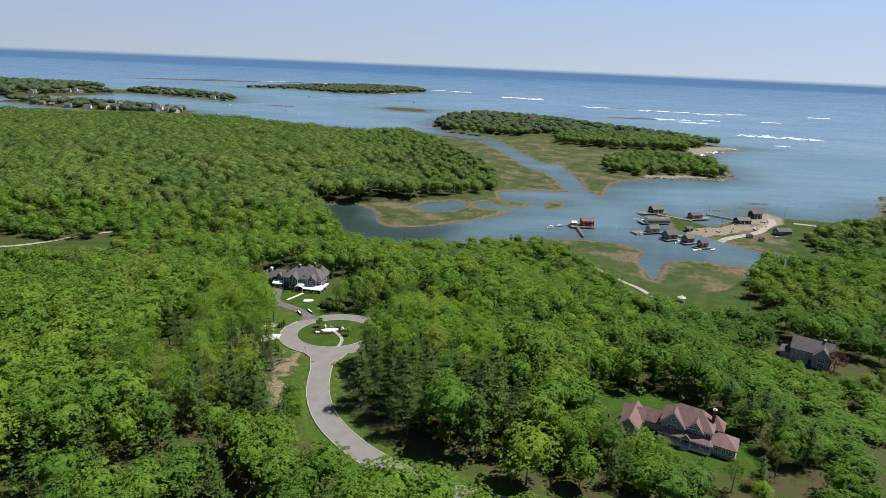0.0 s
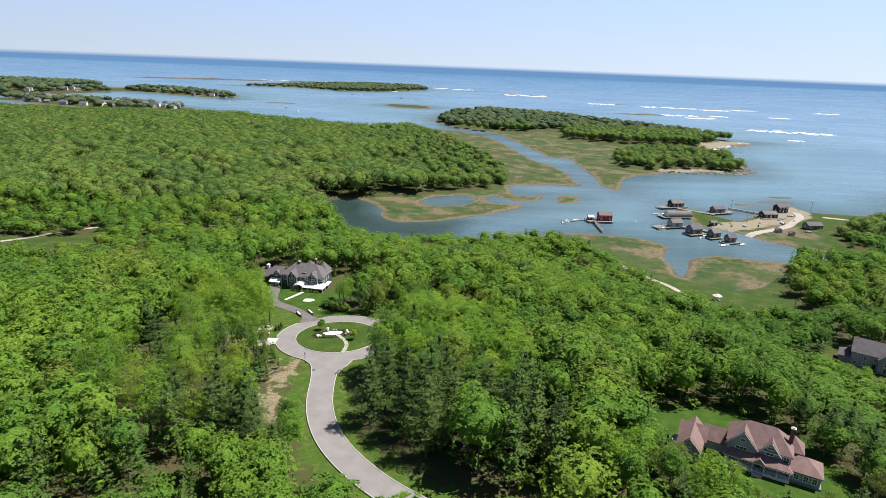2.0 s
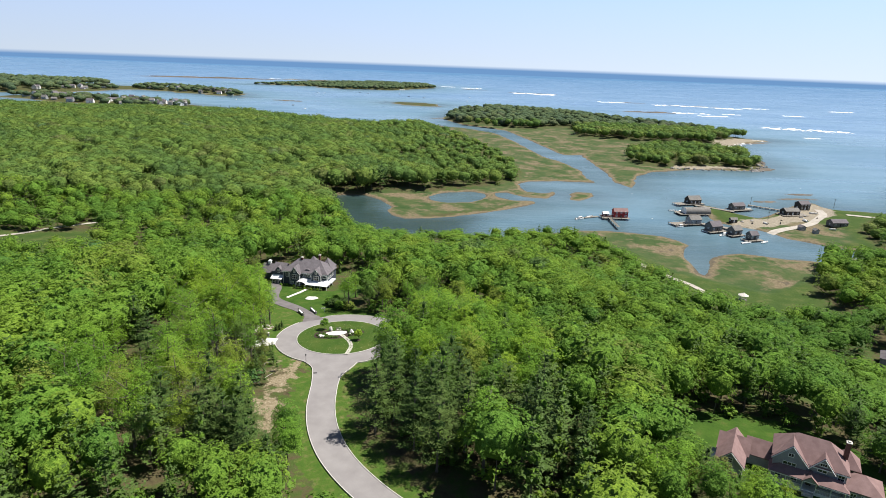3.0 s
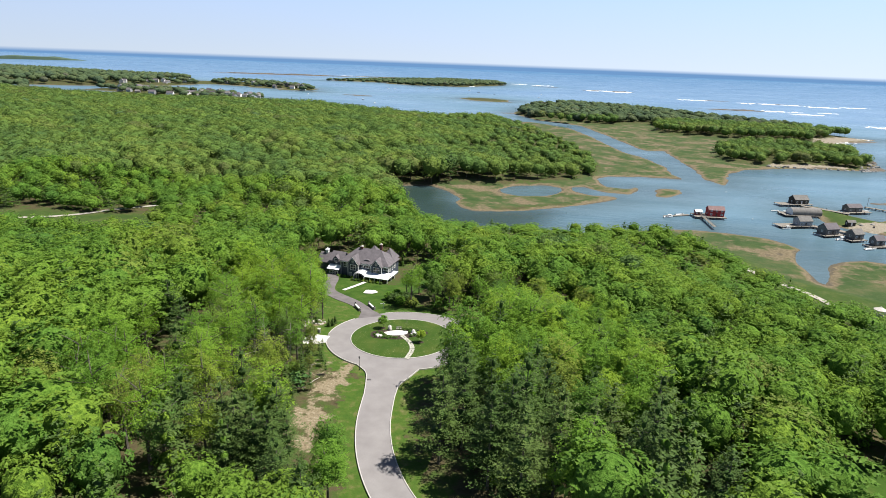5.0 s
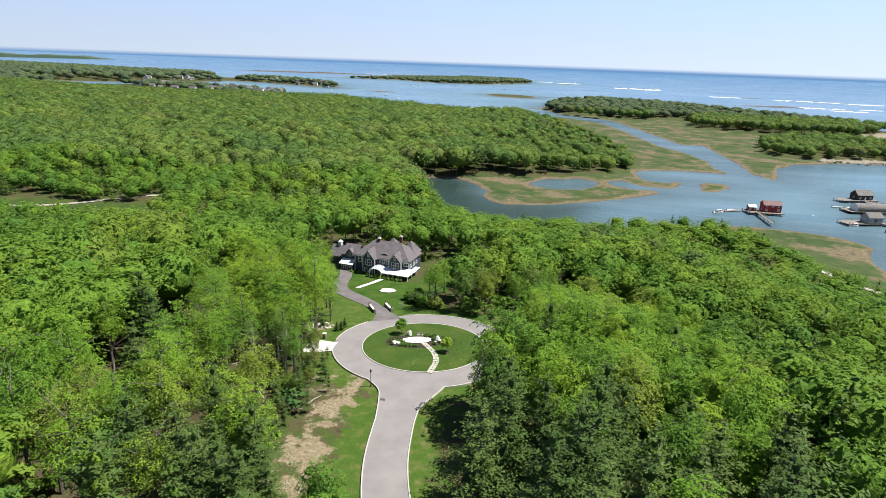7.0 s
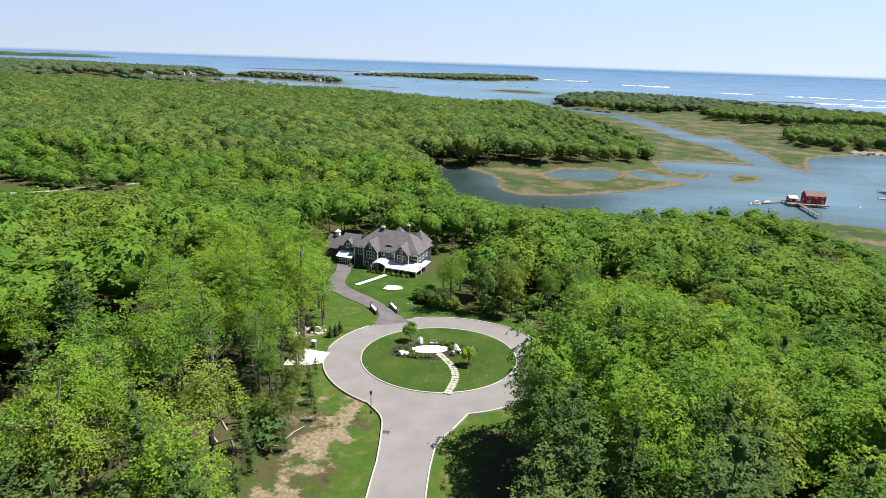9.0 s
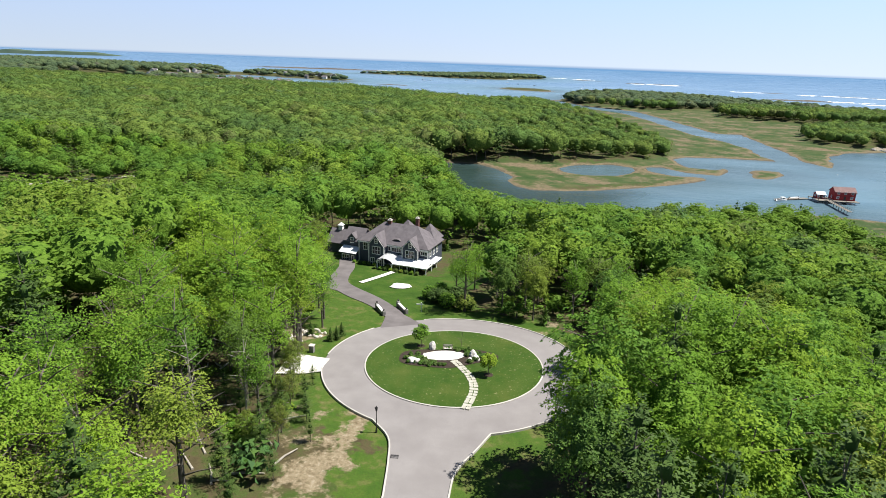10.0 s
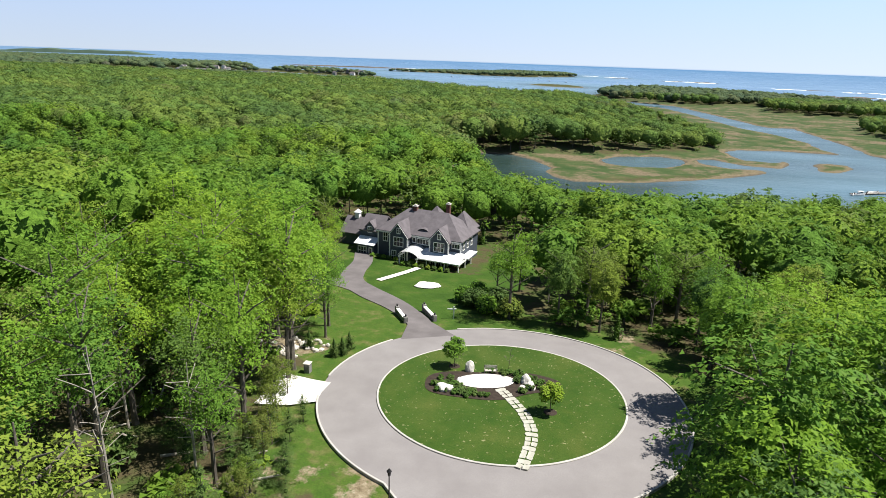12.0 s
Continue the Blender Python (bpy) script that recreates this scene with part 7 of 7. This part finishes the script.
M_HEAD = plain("far_headland", (0.05, 0.085, 0.06), (0.085, 0.12, 0.075), 0.01, 0.95, 0.05, 0.5, local=False)
tagged(part("backdrop", bm, M_HEAD), "low wooded headland on the horizon", "headland", "", "structure")

# dead pale trees, drain and fallen wood by the lane
M_PALEBARK = plain("pale_dead_bark", (0.24, 0.215, 0.18), (0.40, 0.37, 0.32), 1.5, 0.9, 12, 0.4)
for k, (x, y, h) in enumerate(((-71.5, 193.5, 16), (-75.5, 197, 14), (-67.5, 199, 13), (-80, 205, 15))):
    t = thing("dead_tree", pose(x, y, gz(x, y)), "leafless pale dead tree with thin broken limbs", "tree", "dead trees beside the lane")
    part("trunk", trunk_bm(60 + k, h * 1.15, h * 0.4, 0.14, 16, 2.4), M_PALEBARK, t)
grate = thing("drain_grate", pose(-46.0, 196.2, gz(-46.0, 196.2) + LIFT + 0.005, 0, 0, 8), "dark iron drain grate in the asphalt", "drain")
part("frame", boxes((-0.5, -0.35, -0.05, 0.5, -0.28, 0.03), (-0.5, 0.28, -0.05, 0.5, 0.35, 0.03), (-0.5, -0.35, -0.05, -0.43, 0.35, 0.03), (0.43, -0.35, -0.05, 0.5, 0.35, 0.03)), M_IRON, grate)
for k in range(7):
    part("bar", boxes((-0.40 + 0.12 * k, -0.29, -0.04, -0.34 + 0.12 * k, 0.29, 0.02)), M_IRON, grate)
frng = random.Random(77)
for k in range(26):
    x, y = frng.uniform(-84, -58), frng.uniform(186, 216)
    if float(line_distance(ROAD, np.array([x]), np.array([y]))[0]) < 11 or math.hypot(x - RC[0], y - RC[1]) < 26:
        continue
    ln = frng.uniform(2, 6)
    lg = thing("fallen_log", pose(x, y, gz(x, y) + 0.15, 0, 0, frng.uniform(0, 180)), "pale fallen log on the woodland ground", "log", "fallen logs beside the lane")
    part("bark", tube(bmesh.new(), [(-ln / 2, 0, 0), (0, frng.uniform(-0.2, 0.2), 0.05), (ln / 2, 0, 0)], [0.16, 0.13, 0.07], 7), M_PALEBARK, lg)
